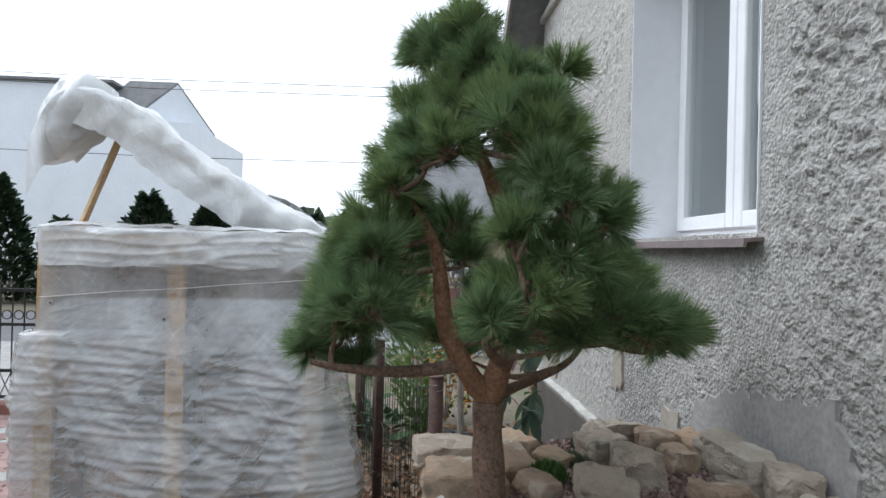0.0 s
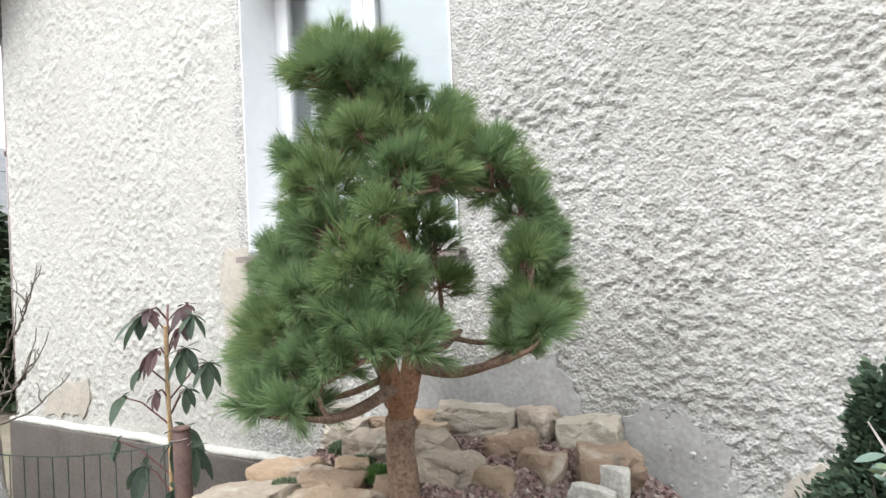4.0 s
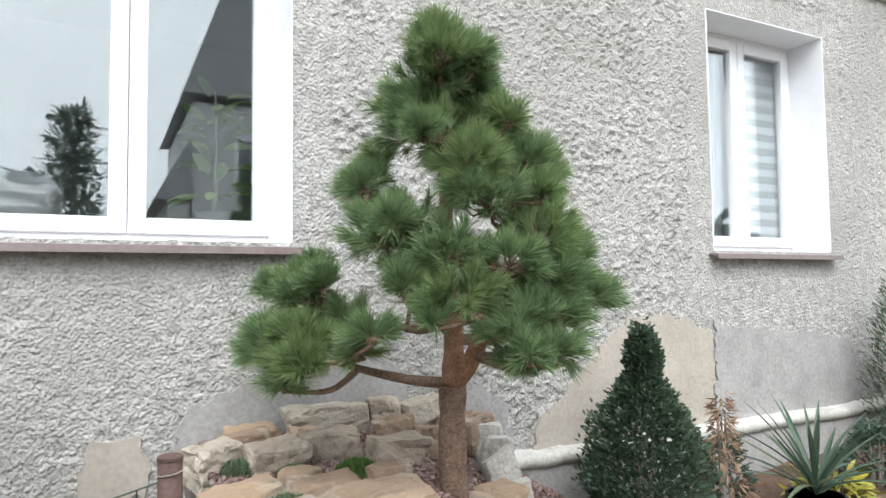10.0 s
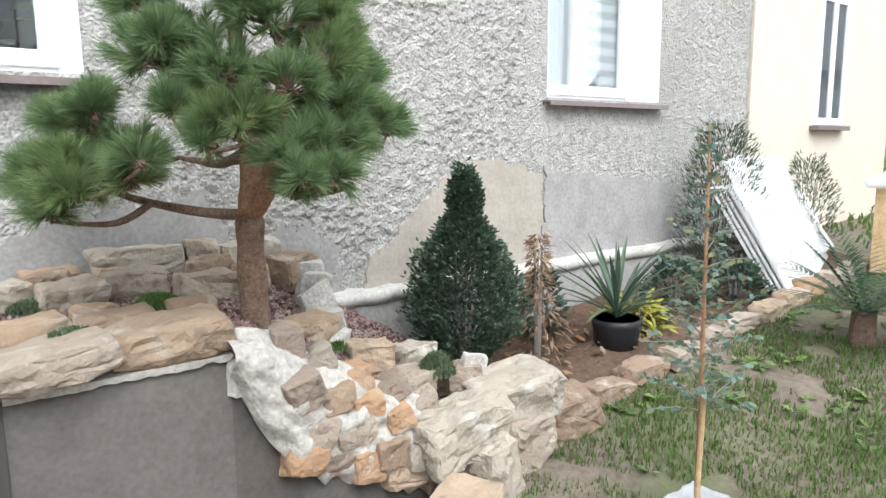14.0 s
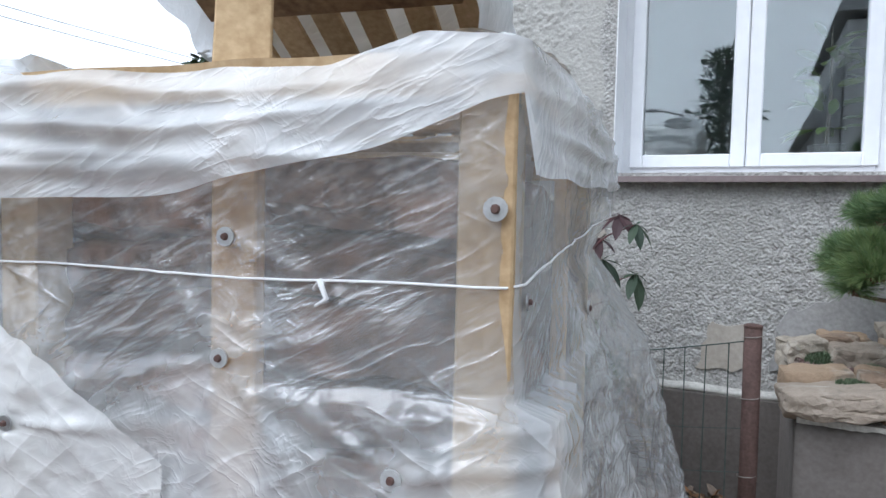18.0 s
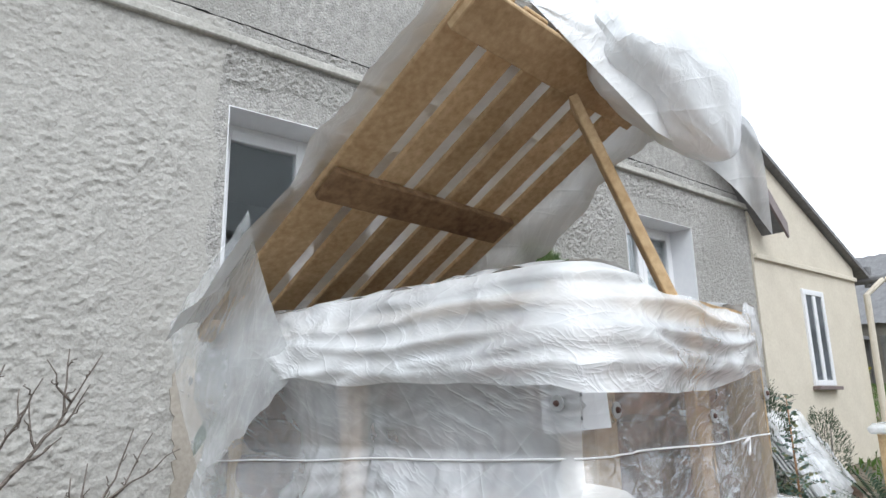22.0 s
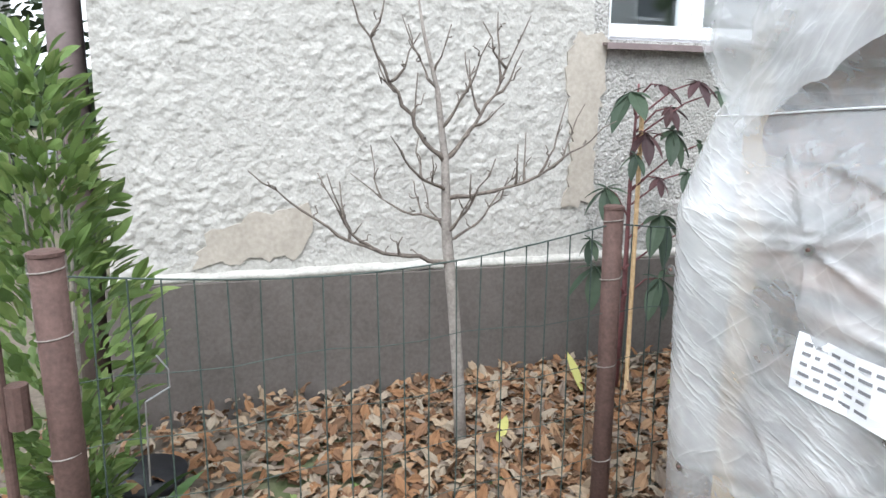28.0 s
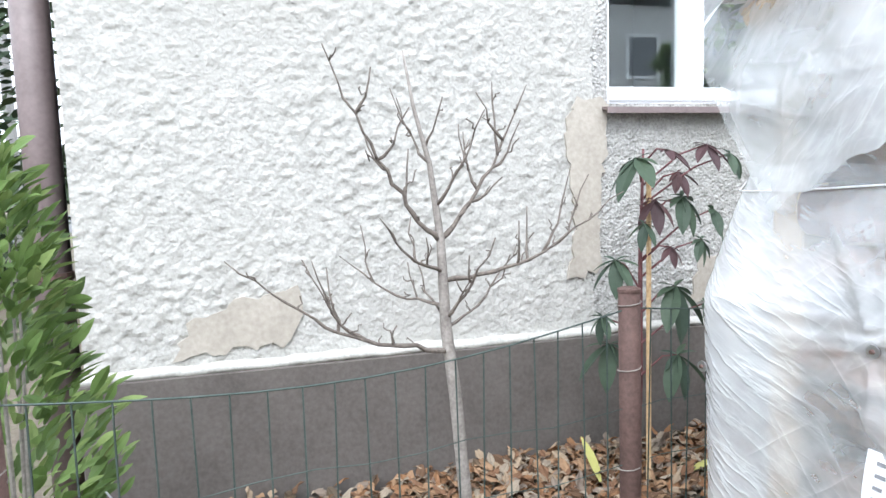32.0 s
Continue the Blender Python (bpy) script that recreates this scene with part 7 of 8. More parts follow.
for k in range(64):
    t = (k / 63) ** 1.35  # dense low, sparse at the tip
    b = Vector(EUC[1]).lerp(Vector(EUC[2]), t / 0.57) if t < 0.57 else Vector(EUC[2]).lerp(Vector(EUC[3]), (t - 0.57) / 0.43)
    a = k * 2.4 + rng.uniform(-0.4, 0.4)
    L = rng.uniform(0.12, 0.24) * (1.1 - 0.75 * t)
    tip = b + Vector((math.cos(a) * L, math.sin(a) * L, L * rng.uniform(0.0, 0.7)))
    part("twig", tube([b, b.lerp(tip, 0.5) + Vector((0, 0, 0.01)), tip], [0.0028, 0.0018, 0.001], 5), M_BARE, euc)
    for j in range(15 if t < 0.6 else 7):
        p = b.lerp(tip, 0.25 + 0.75 * j / 13)
        c = rng.uniform(0, 6.28)
        fr.append(aim(p, (math.cos(c), math.sin(c), rng.uniform(-0.4, 0.7)), rng.gauss(0, 1)))
        sz.append(rng.uniform(0.6, 1.15))
part("foliage", scatter_leaves(leaf_blade(0.030, 0.018, 0.2), fr, sz), M_EUC, euc)
basket = tagged(empty("lined_crate"), "black plastic crate lined with grey film round the sapling", "crate")
hx, hy, h = 0.16, 0.12, 0.17
for sx, sy, w, d in ((0, -hy, hx, 0.006), (0, hy, hx, 0.006), (-hx, 0, 0.006, hy), (hx, 0, 0.006, hy)):
    for z in (0.0, h - 0.022):
        part("rail", box(ex_ + sx - w, ey_ + sy - d, bz + z, ex_ + sx + w, ey_ + sy + d, bz + z + 0.022, 0.003), M_POT, basket)
    for k in range(5):
        t = -0.8 + 0.4 * k
        part("bar", box(ex_ + sx + t * (w if w > 0.01 else 0) - 0.006, ey_ + sy + t * (d if d > 0.01 else 0) - 0.006, bz + 0.02, ex_ + sx + t * (w if w > 0.01 else 0) + 0.006, ey_ + sy + t * (d if d > 0.01 else 0) + 0.006, bz + h - 0.02), M_POT, basket)
for sx in (-1, 1):
    for sy in (-1, 1):
        part("corner_post", box(ex_ + sx * hx - 0.014, ey_ + sy * hy - 0.014, bz, ex_ + sx * hx + 0.014, ey_ + sy * hy + 0.014, bz + h + 0.012, 0.004), M_POT, basket)
V, Fq = [], []
for i in range(40):
    a = i * 2 * math.pi / 40
    cx, cy = max(-1, min(1, 1.35 * math.cos(a))), max(-1, min(1, 1.35 * math.sin(a)))
    for j, (q, z) in enumerate(((0.93, 0.01), (0.93, h * 0.6), (0.95, h + 0.01), (0.8, h + 0.035), (0.6, h - 0.01))):
        w = 0.02 * noise.noise(Vector((cx * 5, cy * 5, j * 1.3)))
        V.append((ex_ + cx * (hx * q + w), ey_ + cy * (hy * q + w), bz + z + w * 0.8))
for i in range(40):
    for j in range(4):
        a, b = i * 5 + j, ((i + 1) % 40) * 5 + j
        Fq.append((a, b, b + 1, a + 1))
part("liner", (V, Fq), film_mat("grey_liner_film", 0.75, 0.3, (0.55, 0.56, 0.58)), basket, "crumpled grey film liner", True)
part("soil", box(ex_ - 0.12, ey_ - 0.09, bz + 0.01, ex_ + 0.12, ey_ + 0.09, bz + h - 0.03, 0.02), mat("brown_bark_mulch", (0.10, 0.05, 0.03), (0.26, 0.14, 0.08), 60, 0.95, 0.8), basket, "brown bark mulch")

# ---- bare sapling in the leaf bed ----
bare = tagged(empty("bare_tree"), "leafless young tree with upswept grey branches", "tree")
BT = [(-2.53, -0.78, 0.0), (-2.545, -0.79, 0.35), (-2.575, -0.80, 0.72), (-2.60, -0.80, 0.95), (-2.61, -0.80, 1.25), (-2.64, -0.80, 1.5), (-2.69, -0.81, 1.68), (-2.72, -0.81, 1.86)]
part("trunk", tube(BT, [0.026, 0.023, 0.022, 0.020, 0.014, 0.009, 0.006, 0.003], 10), M_BARE, bare, smooth=True)
rng = random.Random(101)
M_TWIG = mat("dark_twig_bark", (0.09, 0.075, 0.065), (0.21, 0.18, 0.155), 20, 0.85, 0.4, 5, spec=0.2)


def shoot(a, b, lift, r, bm, tip=0.0018):
    """A knotty shoot from a to b that bends upwards on the way; gives its points."""
    a, b = Vector(a), Vector(b)
    n = max(4, int((b - a).length / 0.045))
    pts, rad = [], []
    for k in range(n + 1):
        t = k / n
        q = a.lerp(b, t) - Vector((0, 0, lift * math.sin(math.pi * t) ** 1.0 * (b - a).length))
        q += Vector((rng.gauss(0, 0.005), rng.gauss(0, 0.005), rng.gauss(0, 0.005))) * (1 if 0 < k < n else 0)
        pts.append(q)
        rad.append((r + (tip - r) * t) * (1.22 if k % 3 == 1 else 1.0))
    tube(pts, rad, 6, bm, True)
    return pts


# height on the trunk, reach sideways, towards the house, rise, thickness, side shoots (where, sideways, rise)
for z, dx, dy, dz, r, subs in (
        (0.87, -0.70, -0.12, 0.36, 0.0095, ((0.35, 0.01, 0.07), (0.52, -0.13, 0.26), (0.56, -0.02, 0.20), (0.45, -0.19, 0.27))),
        (1.03, -0.32, 0.22, 0.16, 0.006, ((0.7, -0.03, 0.20), (0.25, -0.02, 0.12))),
        (1.14, -0.24, -0.20, 0.20, 0.007, ((0.5, 0.0, 0.14), (0.3, -0.02, 0.10))),
        (1.24, -0.37, -0.08, 0.62, 0.009, ((0.35, 0.02, 0.18), (0.5, -0.06, 0.12), (0.62, 0.10, 0.16), (0.8, 0.05, 0.14))),
        (1.36, 0.13, -0.14, 0.30, 0.006, ((0.5, 0.06, 0.12), (0.7, 0.0, 0.12))),
        (1.25, 0.35, 0.08, 0.52, 0.009, ((0.45, -0.03, 0.20), (0.6, 0.10, 0.16), (0.68, 0.01, 0.26), (0.72, -0.10, 0.16), (0.4, 0.10, 0.08))),
        (1.11, 0.62, -0.10, 0.28, 0.0085, ((0.5, 0.03, 0.18), (0.55, 0.12, 0.28), (0.62, 0.17, 0.24), (0.45, -0.01, 0.15))),
        (0.98, 0.13, -0.15, 0.28, 0.0065, ((0.4, 0.03, 0.12), (0.6, -0.02, 0.10))),
        (0.95, 0.34, 0.20, 0.25, 0.006, ((0.6, 0.06, 0.12),)),
        (0.97, -0.06, 0.15, 0.20, 0.005, ()),
        (1.5, -0.10, 0.12, 0.26, 0.005, ((0.5, -0.05, 0.12),)),
        (1.55, 0.05, -0.05, 0.16, 0.004, ())):
    P = [Vector(p) for p in BT]
    for a, b in zip(P, P[1:]):
        if a.z <= z <= b.z:
            s = a.lerp(b, (z - a.z) / (b.z - a.z))
    bm = bmesh.new()
    main = shoot(s, s + Vector((dx, dy, dz)), 0.10, r, bm)
    for t, sx, sz in subs:
        q = main[int(t * (len(main) - 1))]
        side = shoot(q, q + Vector((sx, rng.uniform(-0.08, 0.08), sz)), 0.14, r * 0.6, bm)
        for m in side[2:-1:2]:
            shoot(m, m + Vector((rng.uniform(-0.035, 0.035), rng.uniform(-0.03, 0.03), rng.uniform(0.02, 0.05))), 0.05, 0.0028, bm)
    for m in main[3:-1:3]:
        shoot(m, m + Vector((rng.uniform(-0.03, 0.03), rng.uniform(-0.03, 0.03), rng.uniform(0.015, 0.04))), 0.05, 0.003, bm)
    part("branch", bm, M_TWIG, bare, smooth=True)

# ---- castor plant behind the post ----
castor = tagged(empty("castor_plant"), "drooping dark purple-green castor plant on a cane", "plant")
cb = Vector((-1.66, -0.45, 0.1))
M_CASTOR = leafy(palette("castor_leaves", [(0.085, 0.125, 0.085), (0.10, 0.145, 0.095), (0.075, 0.11, 0.08)], 0.55, 8, 0), 0.35)
M_CASTORR = leafy(palette("red_castor_leaves", [(0.13, 0.075, 0.08), (0.11, 0.07, 0.075), (0.15, 0.085, 0.085)], 0.55, 8, 0), 0.35)
M_CSTEM = mat("purple_stem", (0.10, 0.04, 0.045), (0.2, 0.08, 0.08), 12, 0.6, 0.2)
part("stem", tube([cb, cb + Vector((0.02, 0.0, 0.5)), cb + Vector((0.0, -0.03, 1.0)), cb + Vector((0.02, -0.02, 1.45))], [0.014, 0.012, 0.009, 0.005], 8), M_CSTEM, castor, smooth=True)
part("cane", tube([cb + Vector((0.03, -0.05, -0.05)), cb + Vector((0.03, -0.045, 1.35))], 0.0105, 8), M_WOOD, castor, "pale cane")


def castor_leaf(at, heading, size, droop, seed):
    """A flat hand-shaped leaf of pointed lobes, hanging from the end of its stalk."""
    rng = random.Random(seed)
    V, Fq = [], []
    hd = Vector((math.cos(heading), math.sin(heading), 0))
    side = Vector((-hd.y, hd.x, 0.25 * rng.uniform(-1, 1))).normalized()
    axis = (hd * math.cos(droop) - Vector((0, 0, 1)) * math.sin(droop)).normalized()
    for k in range(7):
        a = radians(-128 + 256 * k / 6 + rng.uniform(-7, 7))
        length = size * (1.0, 0.88, 0.52)[min(2, abs(k - 3))] * rng.uniform(0.85, 1.1) if abs(k - 3) < 3 else size * 0.36
        d = axis * math.cos(a) + side * math.sin(a) - Vector((0, 0, 0.18 * rng.random()))
        lb = leaf_blade(length, length * 0.38, 0.22, fold=0.22)
        m = aim(at, d.normalized(), rng.uniform(-0.2, 0.2))
        i = len(V)
        V += [tuple(m @ Vector(v)) for v in lb[0]]
        Fq += [tuple(i + j for j in f) for f in lb[1]]
    return V, Fq


# offset along the wall, height over the cane's top, size, heading in degrees, droop, red or green
for k, (dx, dz, size, turn, droop, red) in enumerate((
        (-0.09, 0.06, 0.16, 205, 0.7, 0), (0.02, 0.09, 0.11, 300, 0.4, 1), (0.13, 0.0, 0.10, 280, 0.8, 1), (0.23, 0.11, 0.12, 265, 0.6, 1), (0.31, 0.07, 0.11, 310, 1.0, 0),
        (0.15, -0.10, 0.16, 295, 1.0, 0), (-0.01, -0.11, 0.13, 250, 0.9, 1), (-0.08, -0.2, 0.09, 220, 1.1, 0), (0.30, -0.16, 0.13, 320, 1.1, 0), (0.21, -0.28, 0.10, 290, 1.2, 0),
        (-0.21, -0.34, 0.15, 230, 0.9, 0), (0.12, -0.48, 0.19, 285, 1.1, 0), (0.24, -0.55, 0.15, 320, 1.2, 0), (-0.27, -0.56, 0.10, 215, 1.2, 0), (-0.19, -0.70, 0.18, 240, 1.0, 0),
        (0.10, -0.76, 0.17, 275, 1.1, 0), (0.04, -0.30, 0.08, 265, 1.0, 1))):
    at = cb + Vector((0.03 + dx, -0.10 - 0.05 * math.sin(k * 2.1), 1.35 + dz))
    low = cb + Vector((0.01, -0.02, 1.35 + dz - 0.05 - 0.5 * abs(dx)))
    lf = part("leaf", castor_leaf(at, radians(turn), 1.2 * size, droop, k), M_CASTORR if red else M_CASTOR, castor, "small reddish young leaf" if red else "")
    part("leaf_stalk", tube([low, low.lerp(at, 0.6) + Vector((0, 0, 0.03)), at], [0.005, 0.004, 0.003], 5), M_CSTEM, lf)

# ---- cherry laurel by the gate, its pot and the plants round it ----
shrub("laurel_shrub", (-3.84, -1.06, 0.1), 1.44, [(0, 0.06), (0.2, 0.15), (0.45, 0.27), (0.55, 0.24), (0.65, 0.15), (0.8, 0.15), (0.95, 0.09), (1, 0.05)], 1500, leaf_blade(0.075, 0.027, 0.15, fold=0.3), M_LAUREL, "upright glossy green laurel by the gate", 111, 6, 1.0, shell=0.25)
pot = tagged(empty("black_pot"), "round black plastic pot among the leaves", "pot")
part("rim", tube([(-3.7, -0.75, 0.05), (-3.7, -0.75, 0.13), (-3.7, -0.75, 0.15), (-3.7, -0.75, 0.14), (-3.7, -0.75, 0.07)], [0.12, 0.14, 0.145, 0.13, 0.12], 24), M_POT, pot, smooth=True)
M_DOCK = palette("broad_green_leaves", [(0.05, 0.11, 0.035), (0.065, 0.14, 0.045), (0.09, 0.16, 0.055)], 0.5, 8, 0)
for i, (x, y) in enumerate(((-3.62, -1.36), (-3.92, -1.75), (-4.15, -1.5), (-3.82, -1.5))):
    shrub("broad_leaved_plant", (x, y, 0.06), 0.28, [(0, 0.05), (0.5, 0.13), (1, 0.10)], 34, leaf_blade(0.13, 0.055, 0.5), M_DOCK, "broad bright green leafy plant by the fence", 112 + i, 3, 0.7, shell=0.2)
M_MARI = palette("orange_flowers", [(0.6, 0.22, 0.02), (0.65, 0.3, 0.03), (0.12, 0.2, 0.05), (0.10, 0.17, 0.05)], 0.6, 8, 0)
shrub("marigold_clump", (-4.75, -0.75, 0.05), 0.75, [(0, 0.2), (0.5, 0.32), (1, 0.25)], 700, leaf_blade(0.05, 0.035, 0.2), M_MARI, "clump of orange marigolds beyond the gate", 118, 5, 0.8)
# yellow leaves that lie in the bed
M_YLEAF = palette("pale_yellow_leaves", [(0.55, 0.5, 0.2), (0.5, 0.48, 0.16), (0.6, 0.55, 0.3)], 0.7, 8, 0)
for i, (x, y, rz, el) in enumerate(((-1.86, -0.5, 100, 60), (-2.4, -0.85, 60, 20), (-1.45, -0.55, 20, 10), (-1.0, -0.75, 60, 25), (-0.92, -0.95, 110, 35), (-1.15, -0.62, 150, 15), (-0.85, -0.6, 80, 30))):
    V, Fq = leaf_blade(0.2, 0.045, 0.2)
    m = pose(x, y, bed_z(x, y) + 0.05, 0, -el, rz)
    tagged(data_ob("yellow_leaf", [tuple(m @ Vector(v)) for v in V], Fq, M_YLEAF), "long pale yellow fallen leaf on leaf litter", "leaf", "yellow leaves in the bed")



# ---- cream house next door ----
cream = tagged(empty("cream_house"), "cream rendered house with a grey gable roof", "house")
CX0, CX1, CYF = HOUSE_R + 0.004, 7.8, -0.03
bm = bmesh.new()
pts = [(CX0, 0.0), (CX1, 0.0), (CX1, 3.34), (CX0, 4.72)]
f = [bm.verts.new((x, CYF, z)) for x, z in pts]
b = [bm.verts.new((x, 8.5, z)) for x, z in pts]
bm.faces.new(f)
bm.faces.new(b[::-1])
for k in range(4):
    bm.faces.new((f[k], b[k], b[(k + 1) % 4], f[(k + 1) % 4]))
bmesh.ops.recalc_face_normals(bm, faces=bm.faces)
part("wall", bm, M_CREAM, cream)
bm = bmesh.new()
pts = [(CX0 - 0.02, 4.74), (CX1 + 0.35, 3.20), (CX1 + 0.35, 3.26), (CX0 - 0.02, 4.80)]
f = [bm.verts.new((x, CYF - 0.10, z)) for x, z in pts]
b = [bm.verts.new((x, 8.7, z)) for x, z in pts]
bm.faces.new(f)
bm.faces.new(b[::-1])
for k in range(4):
    bm.faces.new((f[k], b[k], b[(k + 1) % 4], f[(k + 1) % 4]))
bmesh.ops.recalc_face_normals(bm, faces=bm.faces)
part("roof", bm, M_ROOF, cream)
part("band", box(CX0, CYF - 0.04, 3.14, CX1, CYF - 0.002, 3.20, 0.006), M_CREAM, cream)
part("gutter", tube([(CX1 + 0.36, CYF - 0.3, 3.2), (CX1 + 0.36, 8.6, 3.2)], 0.06, 10), M_ROOF, cream)
part("downpipe", tube([(CX1 + 0.36, CYF - 0.28, 3.2), (CX1 + 0.1, CYF - 0.1, 2.95), (CX1 + 0.05, CYF - 0.08, 0.6)], 0.045, 10), M_CREAM, cream)
part("flue", tube([(CX1 + 0.4, CYF - 0.05, 3.1), (CX1 + 0.4, CYF - 0.05, 3.4)], 0.06, 10), M_ROOF, cream)
for x0 in (5.95,):
    w = empty("window")
    w.parent = cream
    z0, z1, x1 = 1.66, 2.88, x0 + 0.62
    for q in ((x0, z0, x0 + 0.07, z1), (x1 - 0.07, z0, x1, z1), (x0 + 0.07, z0, x1 - 0.07, z0 + 0.07), (x0 + 0.07, z1 - 0.07, x1 - 0.07, z1), ((x0 + x1) / 2 - 0.04, z0 + 0.07, (x0 + x1) / 2 + 0.04, z1 - 0.07)):
        part("frame", box(q[0], CYF - 0.03, q[1], q[2], CYF + 0.03, q[3], 0.004), M_WHITE, w)
    part("pane", box(x0 + 0.05, CYF - 0.012, z0 + 0.05, x1 - 0.05, CYF - 0.006, z1 - 0.05), mat("dark_glass", (0.06, 0.07, 0.08), (0.09, 0.10, 0.11), 2, 0.05, 0, spec=0.8), w)
    part("sill", box(x0 - 0.04, CYF - 0.09, z0 - 0.05, x1 + 0.04, CYF - 0.002, z0 - 0.005, 0.005), M_SILL, w)

# ---- barn ----
M_BARNW = mat("weathered_boards", (0.16, 0.155, 0.145), (0.27, 0.26, 0.24), 3, 0.9, 0.4, 10)
M_BARNM = mat("old_masonry", (0.22, 0.20, 0.165), (0.34, 0.31, 0.26), 2, 0.95, 0.3, 10)
M_DOOR = mat("dark_grey_doors", (0.085, 0.09, 0.095), (0.15, 0.155, 0.16), 3, 0.8, 0.2)
barn = tagged(empty("barn"), "long grey barn with a corrugated roof and dark doors", "barn")
bx, bz0 = 29.0, terrain(28, 0) - 0.1
part("wall", box(bx, -14, bz0 - 0.5, bx + 9, 16, bz0 + 2.9), M_BARNM, barn)
bm = bmesh.new()
for k in range(121):
    y = -14.5 + 31 * k / 120
    z = 0.05 * (k % 2)
    for x, zz in ((bx - 0.6, 2.55), (bx + 4.5, 6.3), (bx + 9.6, 2.55)):
        bm.verts.new((x, y, bz0 + zz + z))
bm.verts.ensure_lookup_table()
for k in range(120):
    for j in range(2):
        a = 3 * k + j
        bm.faces.new((bm.verts[a], bm.verts[a + 1], bm.verts[a + 4], bm.verts[a + 3]))
part("roof", bm, M_ROOF, barn, "grey corrugated roof")
for y0 in (3.2, 5.0, 6.8, -5.5):
    d = part("door", box(bx - 0.06, y0, bz0, bx - 0.003, y0 + 1.6, bz0 + 2.1, 0.01), M_DOOR if y0 < 0 else M_BARNW, barn)
    for k in range(1, 6):
        part("batten", box(bx - 0.085, y0 + 0.27 * k, bz0 + 0.05, bx - 0.062, y0 + 0.27 * k + 0.03, bz0 + 2.05), M_DOOR, d)
shed = tagged(empty("low_shed"), "low old shed with a lean-to roof and dark openings", "shed")
part("wall", box(22.5, 7.2, bz0 - 0.8, 28.9, 11, bz0 + 1.9), M_BARNM, shed)
bm = box(22.0, 6.8, bz0 + 1.92, 29.3, 11.3, bz0 + 2.06)
part("roof", bm, M_ROOF, shed)
for x0 in (23.2, 24.6, 26.3, 27.6):
    part("doorway", box(x0, 7.14, bz0 - 0.3, x0 + 0.75, 7.197, bz0 + 1.45, 0.01), M_DOOR, shed)

# ---- parked car ----
M_CARP = mat("silver_car_paint", (0.42, 0.45, 0.49), (0.46, 0.49, 0.53), 2, 0.25, 0, metal=0.4, coat=0.6)
M_TYRE = mat("tyre_rubber", (0.02, 0.02, 0.02), (0.035, 0.035, 0.035), 20, 0.8, 0.1)
M_CGLASS = mat("car_glass", (0.05, 0.06, 0.07), (0.07, 0.08, 0.09), 2, 0.05, 0, spec=0.9)
M_LAMP = mat("lamp_lens", (0.65, 0.66, 0.66), (0.75, 0.75, 0.75), 10, 0.1, 0, spec=0.8)
car = tagged(empty("parked_car", pose(12.0, -2.3, terrain(12.0, 0), 0, -3.4, 158)), "small silver hatchback car parked on the lawn", "car")
# body built of cross sections along its length; the nose is at +x
SECT = ((-1.95, 0.55, 0.35, 0.80), (-1.85, 0.74, 0.22, 0.92), (-1.3, 0.80, 0.20, 0.93), (0.0, 0.82, 0.20, 0.92), (0.9, 0.81, 0.20, 0.88), (1.55, 0.78, 0.22, 0.78), (1.88, 0.66, 0.27, 0.66), (1.96, 0.5, 0.34, 0.56))
bm = bmesh.new()
rings = []
for x, w, z0, z1 in SECT:
    ring = [(-w * 0.9, z0), (w * 0.9, z0), (w, z0 + 0.15), (w * 1.0, (z0 + z1) / 2), (w * 0.93, z1 - 0.04), (w * 0.8, z1), (-w * 0.8, z1), (-w * 0.93, z1 - 0.04), (-w, (z0 + z1) / 2), (-w, z0 + 0.15)]
    rings.append([bm.verts.new((x, y, z)) for y, z in ring])
for a, b in zip(rings, rings[1:]):
    for k in range(10):
        bm.faces.new((a[k], a[(k + 1) % 10], b[(k + 1) % 10], b[k]))
bm.faces.new(rings[0][::-1])
bm.faces.new(rings[-1])
bmesh.ops.recalc_face_normals(bm, faces=bm.faces)
part("body", bm, M_CARP, car, smooth=True)
bm = bmesh.new()
cab = [(-1.75, 0.70, 0.92), (-1.25, 0.60, 1.36), (0.15, 0.60, 1.40), (0.95, 0.70, 0.90)]
L = [bm.verts.new((x, -w, z)) for x, w, z in cab]
R = [bm.verts.new((x, w, z)) for x, w, z in cab]
for k in range(3):
    bm.faces.new((L[k], L[k + 1], R[k + 1], R[k]))
bm.faces.new(L)
bm.faces.new(R[::-1])
bmesh.ops.recalc_face_normals(bm, faces=bm.faces)
part("cabin", bm, M_CARP, car)


def quad_glass(pts, parent):
    c = sum((Vector(p) for p in pts), Vector()) / 4
    n = (Vector(pts[1]) - Vector(pts[0])).cross(Vector(pts[2]) - Vector(pts[0])).normalized()
    P = [c + (Vector(p) - c) * 0.88 + n * 0.008 for p in pts] + [c + (Vector(p) - c) * 0.88 - n * 0.008 for p in pts]
    return part("window", (P, [(0, 1, 2, 3), (7, 6, 5, 4), (0, 4, 5, 1), (1, 5, 6, 2), (2, 6, 7, 3), (3, 7, 4, 0)]), M_CGLASS, parent)


